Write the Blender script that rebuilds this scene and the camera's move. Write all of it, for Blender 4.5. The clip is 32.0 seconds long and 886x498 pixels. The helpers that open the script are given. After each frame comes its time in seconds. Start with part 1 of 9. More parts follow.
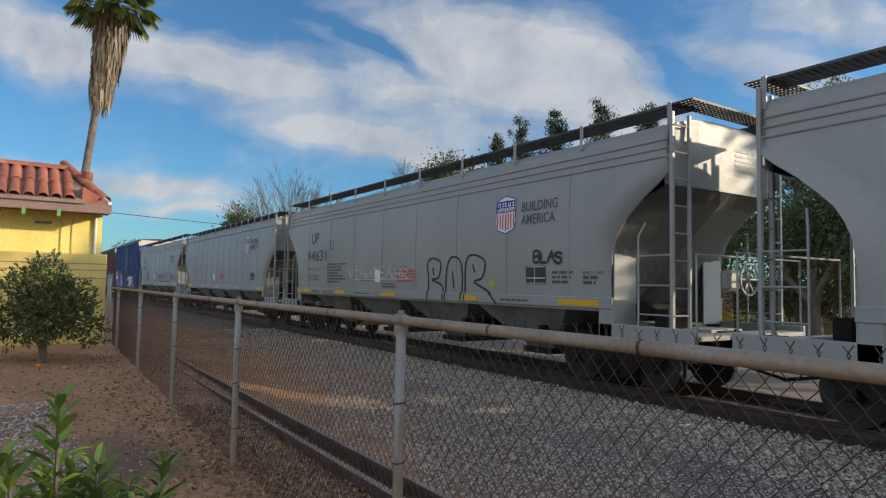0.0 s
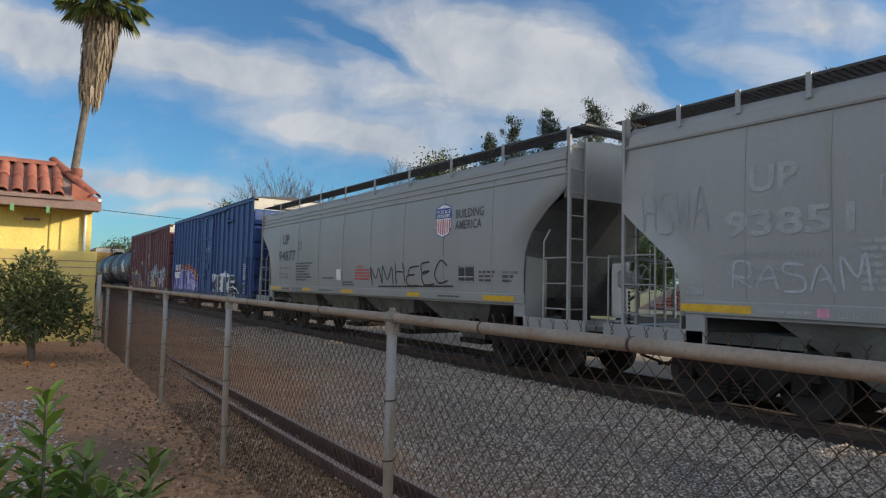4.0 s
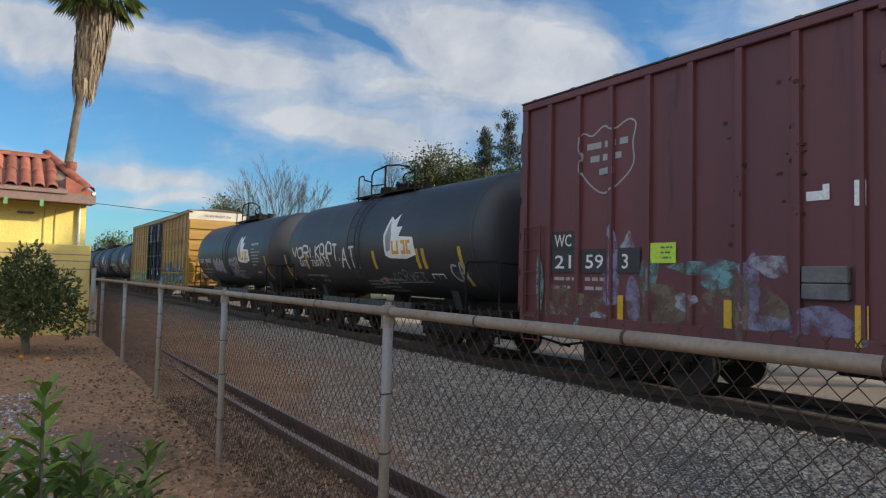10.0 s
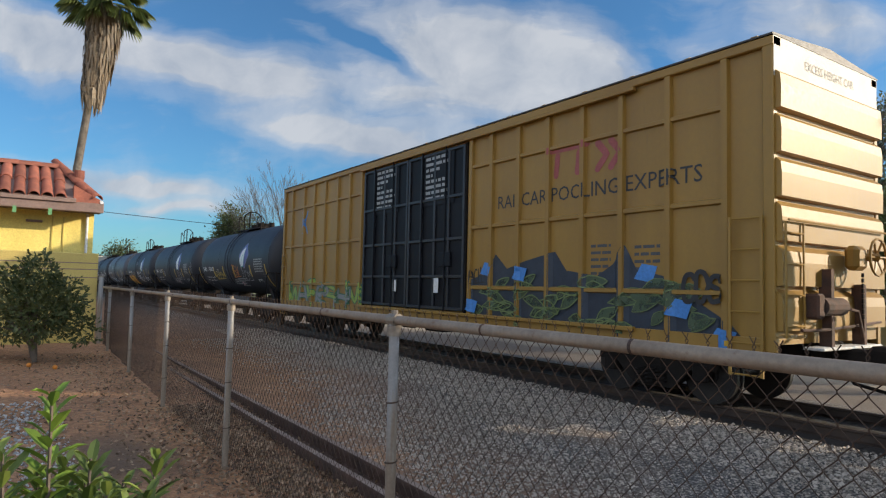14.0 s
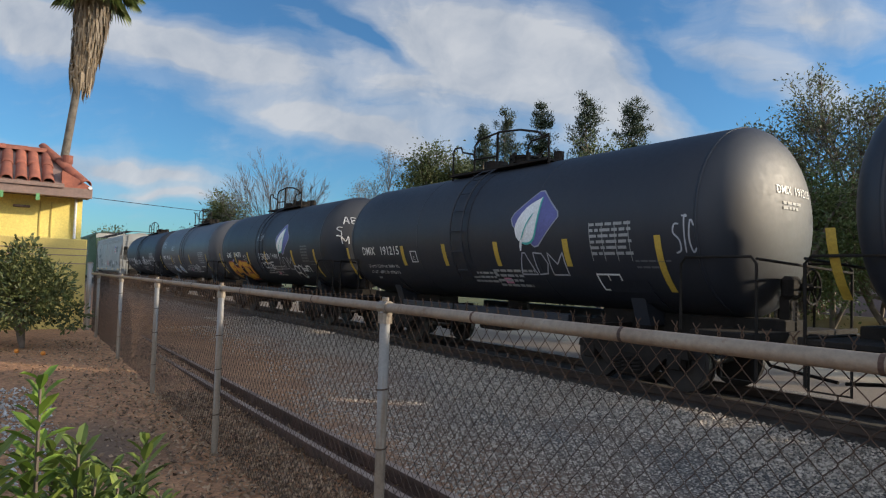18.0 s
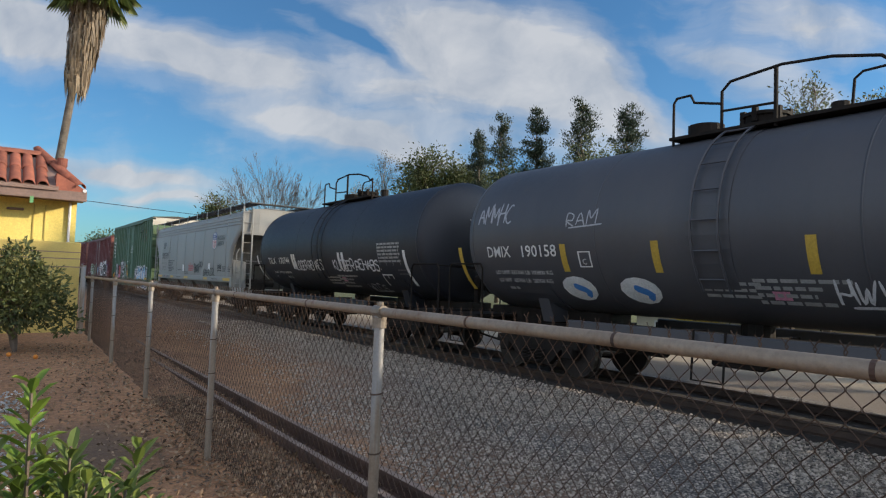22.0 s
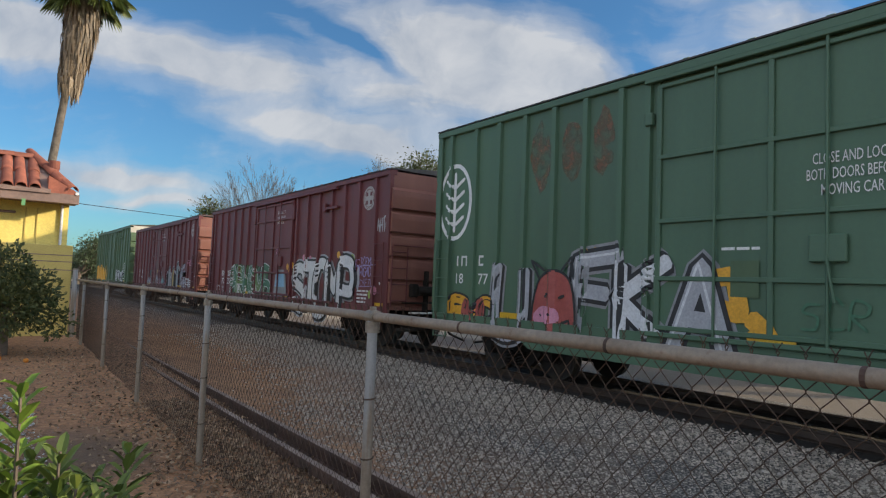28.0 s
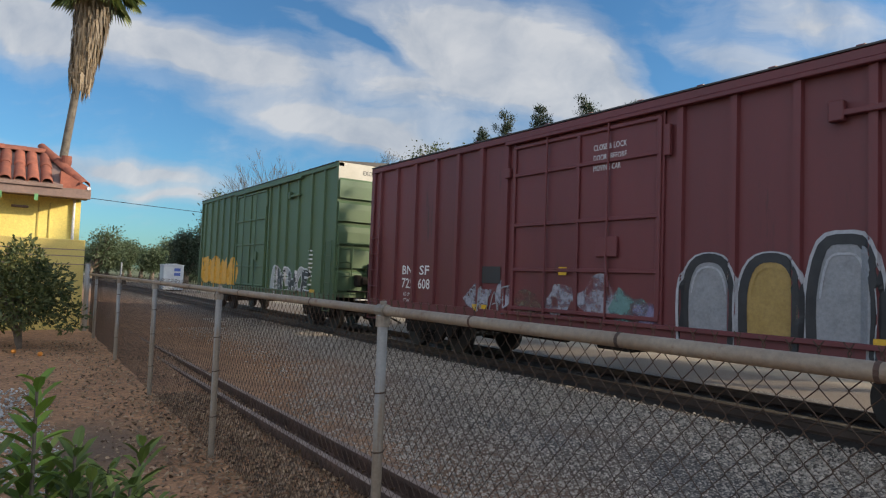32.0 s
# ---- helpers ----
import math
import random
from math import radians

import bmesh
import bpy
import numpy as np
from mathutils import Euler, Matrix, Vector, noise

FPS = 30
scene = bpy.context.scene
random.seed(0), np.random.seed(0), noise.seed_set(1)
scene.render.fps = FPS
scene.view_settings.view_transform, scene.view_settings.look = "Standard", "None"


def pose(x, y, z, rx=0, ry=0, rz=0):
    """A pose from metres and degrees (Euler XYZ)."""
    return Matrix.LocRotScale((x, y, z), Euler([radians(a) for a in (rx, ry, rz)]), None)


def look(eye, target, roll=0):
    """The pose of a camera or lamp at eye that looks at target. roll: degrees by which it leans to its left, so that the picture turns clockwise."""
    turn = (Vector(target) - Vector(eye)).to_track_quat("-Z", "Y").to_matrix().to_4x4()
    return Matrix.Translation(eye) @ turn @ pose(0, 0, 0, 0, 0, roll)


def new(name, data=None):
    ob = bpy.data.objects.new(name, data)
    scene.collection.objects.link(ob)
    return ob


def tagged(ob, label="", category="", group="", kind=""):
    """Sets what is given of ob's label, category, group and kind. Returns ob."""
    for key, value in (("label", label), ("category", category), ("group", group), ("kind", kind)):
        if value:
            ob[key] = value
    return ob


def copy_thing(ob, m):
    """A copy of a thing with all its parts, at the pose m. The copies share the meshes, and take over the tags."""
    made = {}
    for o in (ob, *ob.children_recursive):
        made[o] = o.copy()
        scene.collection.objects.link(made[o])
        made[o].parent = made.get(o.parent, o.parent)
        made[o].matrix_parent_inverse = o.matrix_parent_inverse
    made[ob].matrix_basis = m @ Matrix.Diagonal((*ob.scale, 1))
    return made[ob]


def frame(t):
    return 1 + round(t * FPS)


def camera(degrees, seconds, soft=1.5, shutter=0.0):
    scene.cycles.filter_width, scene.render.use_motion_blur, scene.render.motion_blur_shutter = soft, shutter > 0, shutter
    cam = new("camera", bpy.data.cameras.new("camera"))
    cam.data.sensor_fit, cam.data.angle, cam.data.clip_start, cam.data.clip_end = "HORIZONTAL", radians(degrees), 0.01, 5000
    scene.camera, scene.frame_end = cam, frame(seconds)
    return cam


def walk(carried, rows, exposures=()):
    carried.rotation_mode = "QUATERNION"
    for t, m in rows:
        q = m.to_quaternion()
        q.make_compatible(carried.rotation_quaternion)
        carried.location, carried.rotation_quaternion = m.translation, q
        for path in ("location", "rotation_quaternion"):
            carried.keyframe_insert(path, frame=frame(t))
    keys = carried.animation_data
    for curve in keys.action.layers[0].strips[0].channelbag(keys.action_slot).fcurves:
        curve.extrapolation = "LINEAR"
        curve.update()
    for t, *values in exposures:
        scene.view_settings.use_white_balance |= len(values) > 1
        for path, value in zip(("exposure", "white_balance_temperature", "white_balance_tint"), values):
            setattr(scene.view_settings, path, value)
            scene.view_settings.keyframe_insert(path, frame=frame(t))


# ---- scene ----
EXPOSURES = ((0.0, 0.96, 6700, 10), (6.0, 0.99, 6750, 10), (10.0, 1.08, 6700, 10), (14.0, 0.99, 6550, 10), (20.0, 0.97, 6600, 10), (25.0, 0.99, 6700, 10), (32.0, 1.03, 6750, 10))
cam = camera(70.00, 32.0, soft=1.2)
PATH = [
    (0.0, pose(0.006, 0.008, 1.664, 93.28, -1.01, -33.59)),
    (0.5, pose(0.005, 0.006, 1.658, 93.35, -1.03, -33.65)),
    (1.0, pose(0.000, 0.006, 1.656, 93.16, -1.21, -33.68)),
    (1.5, pose(0.003, 0.004, 1.656, 93.19, -1.10, -33.85)),
    (2.0, pose(0.010, 0.005, 1.663, 93.17, -0.94, -33.90)),
    (2.5, pose(0.006, 0.004, 1.657, 93.20, -1.05, -34.19)),
    (3.0, pose(0.008, 0.005, 1.657, 93.25, -1.18, -34.22)),
    (3.5, pose(0.010, 0.005, 1.657, 93.26, -1.27, -34.30)),
    (5.5, pose(-0.002, 0.003, 1.656, 93.02, -0.91, -34.44)),
    (6.0, pose(-0.001, 0.000, 1.660, 93.12, -1.32, -34.68)),
    (6.5, pose(-0.001, -0.004, 1.659, 92.66, -1.61, -34.64)),
    (7.0, pose(-0.002, 0.001, 1.655, 92.68, -2.19, -34.94)),
    (7.5, pose(-0.001, -0.000, 1.654, 92.76, -1.97, -34.74)),
    (8.0, pose(0.001, -0.001, 1.658, 92.59, -1.76, -34.69)),
    (8.5, pose(-0.001, 0.000, 1.655, 92.58, -1.68, -34.61)),
    (9.0, pose(-0.004, 0.002, 1.659, 92.62, -1.68, -34.60)),
    (9.5, pose(-0.005, 0.002, 1.655, 92.70, -1.61, -34.80)),
    (10.0, pose(0.000, -0.002, 1.654, 92.71, -1.31, -34.75)),
    (10.5, pose(-0.003, 0.001, 1.655, 92.67, -1.24, -34.61)),
    (11.0, pose(-0.003, -0.001, 1.656, 92.61, -1.18, -34.41)),
    (11.5, pose(0.001, -0.002, 1.656, 92.59, -1.41, -34.40)),
    (12.0, pose(-0.000, -0.000, 1.654, 92.55, -1.27, -34.46)),
    (12.5, pose(0.001, -0.003, 1.655, 92.65, -1.09, -34.33)),
    (13.0, pose(-0.001, 0.001, 1.657, 93.02, -1.10, -34.32)),
    (13.5, pose(-0.000, 0.001, 1.658, 93.23, -1.10, -34.23)),
    (14.0, pose(-0.002, -0.001, 1.658, 93.38, -1.25, -34.23)),
    (14.5, pose(-0.006, 0.003, 1.659, 93.53, -1.39, -34.43)),
    (16.5, pose(-0.006, 0.001, 1.652, 92.97, -1.59, -34.95)),
    (17.0, pose(-0.004, 0.002, 1.648, 92.68, -1.54, -34.92)),
    (17.5, pose(-0.004, 0.001, 1.648, 92.46, -1.68, -34.94)),
    (18.0, pose(-0.002, 0.001, 1.649, 92.46, -1.73, -35.05)),
    (18.5, pose(-0.000, -0.003, 1.651, 92.50, -1.53, -35.04)),
    (19.0, pose(0.000, 0.000, 1.650, 92.62, -1.72, -35.15)),
    (19.5, pose(0.001, -0.005, 1.650, 92.76, -1.70, -35.53)),
    (20.0, pose(-0.003, -0.003, 1.649, 92.80, -2.11, -35.75)),
    (20.5, pose(0.000, 0.001, 1.650, 92.67, -2.19, -35.77)),
    (21.0, pose(-0.006, 0.000, 1.650, 92.56, -2.31, -35.63)),
    (21.5, pose(0.000, 0.002, 1.650, 92.68, -2.05, -35.46)),
    (22.0, pose(-0.000, -0.003, 1.649, 92.90, -1.95, -35.47)),
    (22.5, pose(0.002, -0.006, 1.651, 92.98, -1.87, -35.47)),
    (23.0, pose(-0.003, -0.005, 1.650, 92.95, -2.03, -35.55)),
    (23.5, pose(-0.004, -0.004, 1.649, 92.80, -2.14, -35.68)),
    (24.0, pose(-0.003, -0.003, 1.650, 92.74, -2.06, -35.83)),
    (24.5, pose(0.000, -0.007, 1.648, 92.74, -1.92, -35.89)),
    (25.0, pose(0.000, -0.007, 1.649, 92.90, -2.02, -35.71)),
    (25.5, pose(-0.001, -0.003, 1.649, 93.04, -2.10, -35.89)),
    (27.5, pose(0.002, -0.006, 1.653, 93.25, -1.94, -35.94)),
    (28.0, pose(0.002, -0.005, 1.651, 93.33, -2.17, -36.02)),
    (28.5, pose(0.006, -0.008, 1.651, 93.17, -1.92, -35.92)),
    (29.0, pose(0.002, -0.005, 1.654, 93.18, -2.17, -35.63)),
    (29.5, pose(0.006, -0.007, 1.658, 93.17, -2.09, -35.42)),
    (30.0, pose(-0.002, -0.002, 1.656, 93.19, -2.03, -35.44)),
    (30.5, pose(-0.005, -0.001, 1.655, 93.13, -2.21, -35.35)),
    (31.0, pose(-0.003, 0.001, 1.658, 92.97, -2.55, -35.22)),
    (31.5, pose(-0.002, -0.000, 1.659, 92.94, -2.26, -35.28)),
    (32.0, pose(-0.003, -0.004, 1.655, 92.70, -2.08, -35.20)),
]
walk(cam, PATH, exposures=EXPOSURES)
# the way to the middle of the view, to the right of it and above it, for the clouds
SKY_F, SKY_R, SKY_U = (0.5740, 0.8176, 0.0457), (0.8173, -0.5754, 0.0300), (-0.0508, -0.0202, 0.9985)

# The train's way: metres travelled after so many seconds (it slows a little).
SPEEDS = (8.77, 8.525, 8.318, 8.192, 8.144, 8.155, 8.146, 8.097, 8.07)   # m/s every four seconds


def travelled(t):
    d, k = 0.0, 0
    while k < 8 and t > 4 * k:
        e = min(t - 4 * k, 4.0)
        d += e * SPEEDS[k] + 0.5 * e * e * (SPEEDS[k + 1] - SPEEDS[k]) / 4
        k += 1
    return d


TRACK_X, RAIL_Z = 10.0, -0.10      # centre line of the main track, top of its rails

# ---- light ----
SUN_AZ = (0.81, -0.59)             # where the sun stands: beyond the train, behind the viewer
SUN_EL = radians(17)
world = bpy.data.worlds.new("sky")
scene.world = world
world.use_nodes = True


def node(nt, kind, **inputs):
    n = nt.nodes.new(kind)
    for k, v in inputs.items():
        n.inputs[k.replace("_", " ") if k not in n.inputs else k].default_value = v
    return n


def math_node(nt, op, a, b=None, c=None, clamp=False):
    n = nt.nodes.new("ShaderNodeMath")
    n.operation, n.use_clamp = op, clamp
    for i, v in enumerate((a, b, c)):
        if v is None:
            continue
        if isinstance(v, (int, float)):
            n.inputs[i].default_value = v
        else:
            nt.links.new(v, n.inputs[i])
    return n.outputs[0]


def vmath(nt, op, a, b):
    n = nt.nodes.new("ShaderNodeVectorMath")
    n.operation = op
    for i, v in enumerate((a, b)):
        if isinstance(v, (tuple, list, Vector)):
            n.inputs[i].default_value = v
        else:
            nt.links.new(v, n.inputs[i])
    return n.outputs["Value"] if op == "DOT_PRODUCT" else n.outputs["Vector"]


def ramp(nt, fac, stops, ease="LINEAR"):
    n = nt.nodes.new("ShaderNodeValToRGB")
    n.color_ramp.interpolation = ease
    el = n.color_ramp.elements
    while len(el) < len(stops):
        el.new(0.5)
    for e, (p, c) in zip(el, stops):
        e.position = p
        e.color = (*c, 1) if len(c) == 3 else c
    nt.links.new(fac, n.inputs[0])
    return n.outputs[0]


def mix(nt, fac, a, b, mode="MIX"):
    n = nt.nodes.new("ShaderNodeMix")
    n.data_type, n.blend_type = "RGBA", mode
    for sock, v in ((n.inputs["Factor"], fac), (n.inputs["A"], a), (n.inputs["B"], b)):
        if sock.type == "RGBA" and isinstance(v, (tuple, list)):
            sock.default_value = (*v, 1) if len(v) == 3 else v
        elif isinstance(v, (int, float)):
            sock.default_value = v
        else:
            nt.links.new(v, sock)
    return [o for o in n.outputs if o.type == "RGBA"][0]


def sky():
    nt = world.node_tree
    bg = nt.nodes["Background"]
    s = nt.nodes.new("ShaderNodeTexSky")
    s.sky_type, s.sun_disc = "NISHITA", False
    s.sun_elevation = SUN_EL
    s.sun_rotation = math.atan2(SUN_AZ[0], SUN_AZ[1])
    s.air_density, s.dust_density, s.ozone_density = 1.0, 0.6, 2.0
    co = nt.nodes.new("ShaderNodeTexCoord").outputs["Generated"]
    # high drifting cloud: broad banks and rifts by direction, broken up by noise
    aim = Vector(SKY_F)
    right, up = Vector(SKY_R), Vector(SKY_U)
    f = math_node(nt, "MAXIMUM", vmath(nt, "DOT_PRODUCT", co, aim), 0.15)
    u = math_node(nt, "DIVIDE", vmath(nt, "DOT_PRODUCT", co, right), f)
    v = math_node(nt, "DIVIDE", vmath(nt, "DOT_PRODUCT", co, up), f)
    comb = nt.nodes.new("ShaderNodeCombineXYZ")
    nt.links.new(u, comb.inputs[0]), nt.links.new(v, comb.inputs[1])
    warp = node(nt, "ShaderNodeTexNoise", Scale=5.0, Detail=3.0)
    nt.links.new(comb.outputs[0], warp.inputs["Vector"])
    off = vmath(nt, "MULTIPLY", vmath(nt, "SUBTRACT", warp.outputs["Color"], (0.5, 0.5, 0.5)), (0.16, 0.10, 0.0))
    p = vmath(nt, "ADD", comb.outputs[0], off)
    total = None
    for cx, cy, lx, ly, tilt, amount in CLOUDS:
        c, sn = math.cos(radians(tilt)), math.sin(radians(tilt))
        q = vmath(nt, "SUBTRACT", p, (cx, cy, 0))
        a = vmath(nt, "DOT_PRODUCT", q, (c / lx, sn / lx, 0))
        b = vmath(nt, "DOT_PRODUCT", q, (-sn / ly, c / ly, 0))
        r2 = math_node(nt, "ADD", math_node(nt, "MULTIPLY", a, a), math_node(nt, "MULTIPLY", b, b))
        g = math_node(nt, "MULTIPLY", math_node(nt, "EXPONENT", math_node(nt, "MULTIPLY", r2, -1.0)), amount)
        total = g if total is None else math_node(nt, "ADD", total, g)
    rot = nt.nodes.new("ShaderNodeMapping")
    rot.inputs["Rotation"].default_value = (0, 0, radians(22))
    rot.inputs["Scale"].default_value = (2.4, 7.5, 1)
    nt.links.new(p, rot.inputs["Vector"])
    fine = node(nt, "ShaderNodeTexNoise", Scale=1.0, Detail=9.0, Roughness=0.6)
    nt.links.new(rot.outputs[0], fine.inputs["Vector"])
    puff = node(nt, "ShaderNodeTexNoise", Scale=9.0, Detail=6.0, Roughness=0.55)
    nt.links.new(p, puff.inputs["Vector"])
    wisp = nt.nodes.new("ShaderNodeMapping")
    wisp.inputs["Rotation"].default_value = (0, 0, radians(17))
    wisp.inputs["Scale"].default_value = (5.0, 21.0, 1)
    nt.links.new(p, wisp.inputs["Vector"])
    thread = node(nt, "ShaderNodeTexNoise", Scale=1.0, Detail=7.0, Roughness=0.62)
    nt.links.new(wisp.outputs[0], thread.inputs["Vector"])
    n3 = math_node(nt, "MULTIPLY", math_node(nt, "SUBTRACT", thread.outputs["Fac"], 0.5), 0.75)
    n1 = math_node(nt, "MULTIPLY", math_node(nt, "SUBTRACT", fine.outputs["Fac"], 0.5), 1.45)
    n2 = math_node(nt, "MULTIPLY", math_node(nt, "SUBTRACT", puff.outputs["Fac"], 0.5), 0.55)
    d = math_node(nt, "ADD", total, math_node(nt, "ADD", n1, math_node(nt, "ADD", n2, n3)))
    # the same high cloud all round, thicker behind the viewer, and bright towards the sun
    veil = node(nt, "ShaderNodeTexNoise", Scale=2.2, Detail=6.0, Roughness=0.6)
    nt.links.new(co, veil.inputs["Vector"])
    back = math_node(nt, "MULTIPLY", math_node(nt, "SUBTRACT", 0.35, vmath(nt, "DOT_PRODUCT", co, aim)), 2.0, clamp=True)
    d = math_node(nt, "ADD", math_node(nt, "MULTIPLY", d, math_node(nt, "SUBTRACT", 1.0, back)), math_node(nt, "MULTIPLY", back, math_node(nt, "ADD", veil.outputs["Fac"], 0.05)))
    cover = ramp(nt, d, ((0.02, (0.02,) * 3), (0.35, (0.24,) * 3), (0.75, (0.64,) * 3), (1.0, (0.92,) * 3)), "EASE")
    shade = ramp(nt, puff.outputs["Fac"], ((0.3, CLOUD_DARK), (0.62, CLOUD_LIGHT)))
    blue = mix(nt, 1.0, s.outputs[0], SKY_TINT, "MULTIPLY")
    sunward = vmath(nt, "DOT_PRODUCT", co, (SUN_AZ[0] * math.cos(SUN_EL), SUN_AZ[1] * math.cos(SUN_EL), math.sin(SUN_EL)))
    glow = math_node(nt, "MULTIPLY_ADD", math_node(nt, "POWER", math_node(nt, "MULTIPLY_ADD", sunward, 0.5, 0.5, clamp=True), 24.0), SUN_SIDE, 1.0)
    glow = math_node(nt, "ADD", glow, math_node(nt, "MULTIPLY", back, 1.95))
    lit = nt.nodes.new("ShaderNodeVectorMath")
    lit.operation = "SCALE"
    nt.links.new(shade, lit.inputs[0]), nt.links.new(glow, lit.inputs["Scale"])
    nt.links.new(mix(nt, cover, blue, lit.outputs[0]), bg.inputs["Color"])
    bg.inputs["Strength"].default_value = SKY_STRENGTH


SKY_STRENGTH = 0.12
SUN_SIDE = 16.0
SKY_TINT = (0.265, 0.50, 0.67)
CLOUD_DARK, CLOUD_LIGHT = (1.62, 1.86, 2.24), (2.58, 2.70, 2.90)
# centre, half lengths (tangents of the angles from the middle of the view), tilt in degrees, amount
CLOUDS = (
    (-0.42, 0.325, 0.36, 0.040, -14, 1.00),
    (-0.30, 0.262, 0.22, 0.028, -20, 0.65),
    (-0.66, 0.35, 0.22, 0.05, -14, 0.85),
    (-0.20, 0.190, 0.18, 0.024, -14, 1.05),
    (-0.50, 0.128, 0.17, 0.018, -10, 1.15),
    (-0.42, 0.085, 0.10, 0.011, -6, 0.95),
    (-0.05, 0.150, 0.12, 0.016, -12, 0.75),
    (0.06, 0.345, 0.22, 0.06, -8, 0.75),
    (0.16, 0.275, 0.20, 0.07, -16, 1.25),
    (-0.04, 0.255, 0.12, 0.05, -20, 0.70),
    (0.25, 0.215, 0.22, 0.035, -18, 0.65),
    (0.08, 0.165, 0.26, 0.03, -8, 0.40),
    (0.60, 0.36, 0.22, 0.05, -14, 0.85),
    (0.52, 0.28, 0.18, 0.03, -20, 0.75),
    (0.62, 0.21, 0.16, 0.025, -16, 0.55),
    (-0.129, 0.335, 0.10, 0.016, -32, -0.95),
    (0.37, 0.27, 0.11, 0.035, -42, -0.60),
)


def sun():
    lamp = bpy.data.lights.new("sun", "SUN")
    lamp.energy, lamp.angle, lamp.color = 2.9, radians(0.6), (1.0, 0.85, 0.64)
    ob = new("sun", lamp)
    d = Vector((SUN_AZ[0] * math.cos(SUN_EL), SUN_AZ[1] * math.cos(SUN_EL), math.sin(SUN_EL)))
    ob.matrix_world = look(d * 60, (0, 0, 0))


sky()
sun()

# ---- materials ----
MATS = {}


def surface(name, base, other=None, rough=0.6, metal=0.0, big=1.2, small=18.0, bump=0.15, stain=None, stain_at=0.62,
            streak=False, per_piece=0.0, gloss=0.5, depth=0.01, grain=0.2):
    """Paint, rust, stone and so on: two tones in broad patches, a fine grain, stains, relief."""
    if name in MATS:
        return MATS[name]
    m = bpy.data.materials.new(name)
    m.use_nodes = True
    nt = m.node_tree
    bs = nt.nodes["Principled BSDF"]
    co = nt.nodes.new("ShaderNodeTexCoord").outputs["Object"]
    info = nt.nodes.new("ShaderNodeObjectInfo")
    mp = nt.nodes.new("ShaderNodeMapping")
    if streak:
        mp.inputs["Scale"].default_value = (1, 1, 0.13)
    nt.links.new(co, mp.inputs["Vector"])
    n1 = node(nt, "ShaderNodeTexNoise", Scale=big, Detail=6.0, Roughness=0.6)
    n2 = node(nt, "ShaderNodeTexNoise", Scale=small, Detail=5.0, Roughness=0.65)
    nt.links.new(mp.outputs[0], n1.inputs["Vector"])
    nt.links.new(co, n2.inputs["Vector"])
    other = other or tuple(c * 0.72 for c in base)
    f = ramp(nt, n1.outputs["Fac"], ((0.36, (0, 0, 0)), (0.64, (1, 1, 1))))
    col = mix(nt, f, base, other)
    g = ramp(nt, n2.outputs["Fac"], ((0.3, (1 - grain,) * 3), (0.7, (1 + grain * 0.75,) * 3)))
    col = mix(nt, 1.0, col, g, "MULTIPLY")
    if stain:
        n3 = node(nt, "ShaderNodeTexNoise", Scale=big * 2.7, Detail=8.0, Roughness=0.7)
        nt.links.new(mp.outputs[0], n3.inputs["Vector"])
        k = ramp(nt, n3.outputs["Fac"], ((stain_at, (0, 0, 0)), (min(stain_at + 0.12, 1), (1, 1, 1))))
        col = mix(nt, k, col, stain)
    if per_piece:
        lift = math_node(nt, "MULTIPLY_ADD", info.outputs["Random"], per_piece, 1.0 - per_piece / 2)
        c2 = nt.nodes.new("ShaderNodeCombineColor")
        for i in range(3):
            nt.links.new(lift, c2.inputs[i])
        col = mix(nt, 1.0, col, c2.outputs[0], "MULTIPLY")
    nt.links.new(col, bs.inputs["Base Color"])
    r = math_node(nt, "MULTIPLY_ADD", n2.outputs["Fac"], 0.25, rough - 0.12, clamp=True)
    nt.links.new(r, bs.inputs["Roughness"])
    bs.inputs["Metallic"].default_value = metal
    bs.inputs["Specular IOR Level"].default_value = gloss
    if bump:
        b = node(nt, "ShaderNodeBump", Strength=bump, Distance=depth)
        nt.links.new(n2.outputs["Fac"], b.inputs["Height"])
        nt.links.new(b.outputs[0], bs.inputs["Normal"])
    MATS[name] = m
    return m


def paint(name, colour, rough=0.55):
    return surface(name, colour, tuple(c * 0.85 for c in colour), rough, big=3, small=30, bump=0.05)


def spray(name, colour):
    """Aerosol paint."""
    return surface(name, colour, tuple(min(1, c * 1.15 + 0.01) for c in colour), 0.5, big=4, small=25, bump=0.03)


def patchy(name, colour, cover=0.5):
    """Thin worn spray through which the paint below shows in blotches."""
    m = spray(name, colour)
    nt = m.node_tree
    co = nt.nodes.new("ShaderNodeTexCoord").outputs["Object"]
    n = node(nt, "ShaderNodeTexNoise", Scale=3.2, Detail=8.0, Roughness=0.68)
    nt.links.new(co, n.inputs["Vector"])
    thin = ramp(nt, n.outputs["Fac"], ((cover - 0.12, (0, 0, 0)), (cover + 0.08, (0.85,) * 3)))
    clear = nt.nodes.new("ShaderNodeBsdfTransparent")
    ms = nt.nodes.new("ShaderNodeMixShader")
    nt.links.new(thin, ms.inputs[0]), nt.links.new(clear.outputs[0], ms.inputs[1]), nt.links.new(nt.nodes["Principled BSDF"].outputs[0], ms.inputs[2])
    nt.links.new(ms.outputs[0], nt.nodes["Material Output"].inputs["Surface"])
    return m


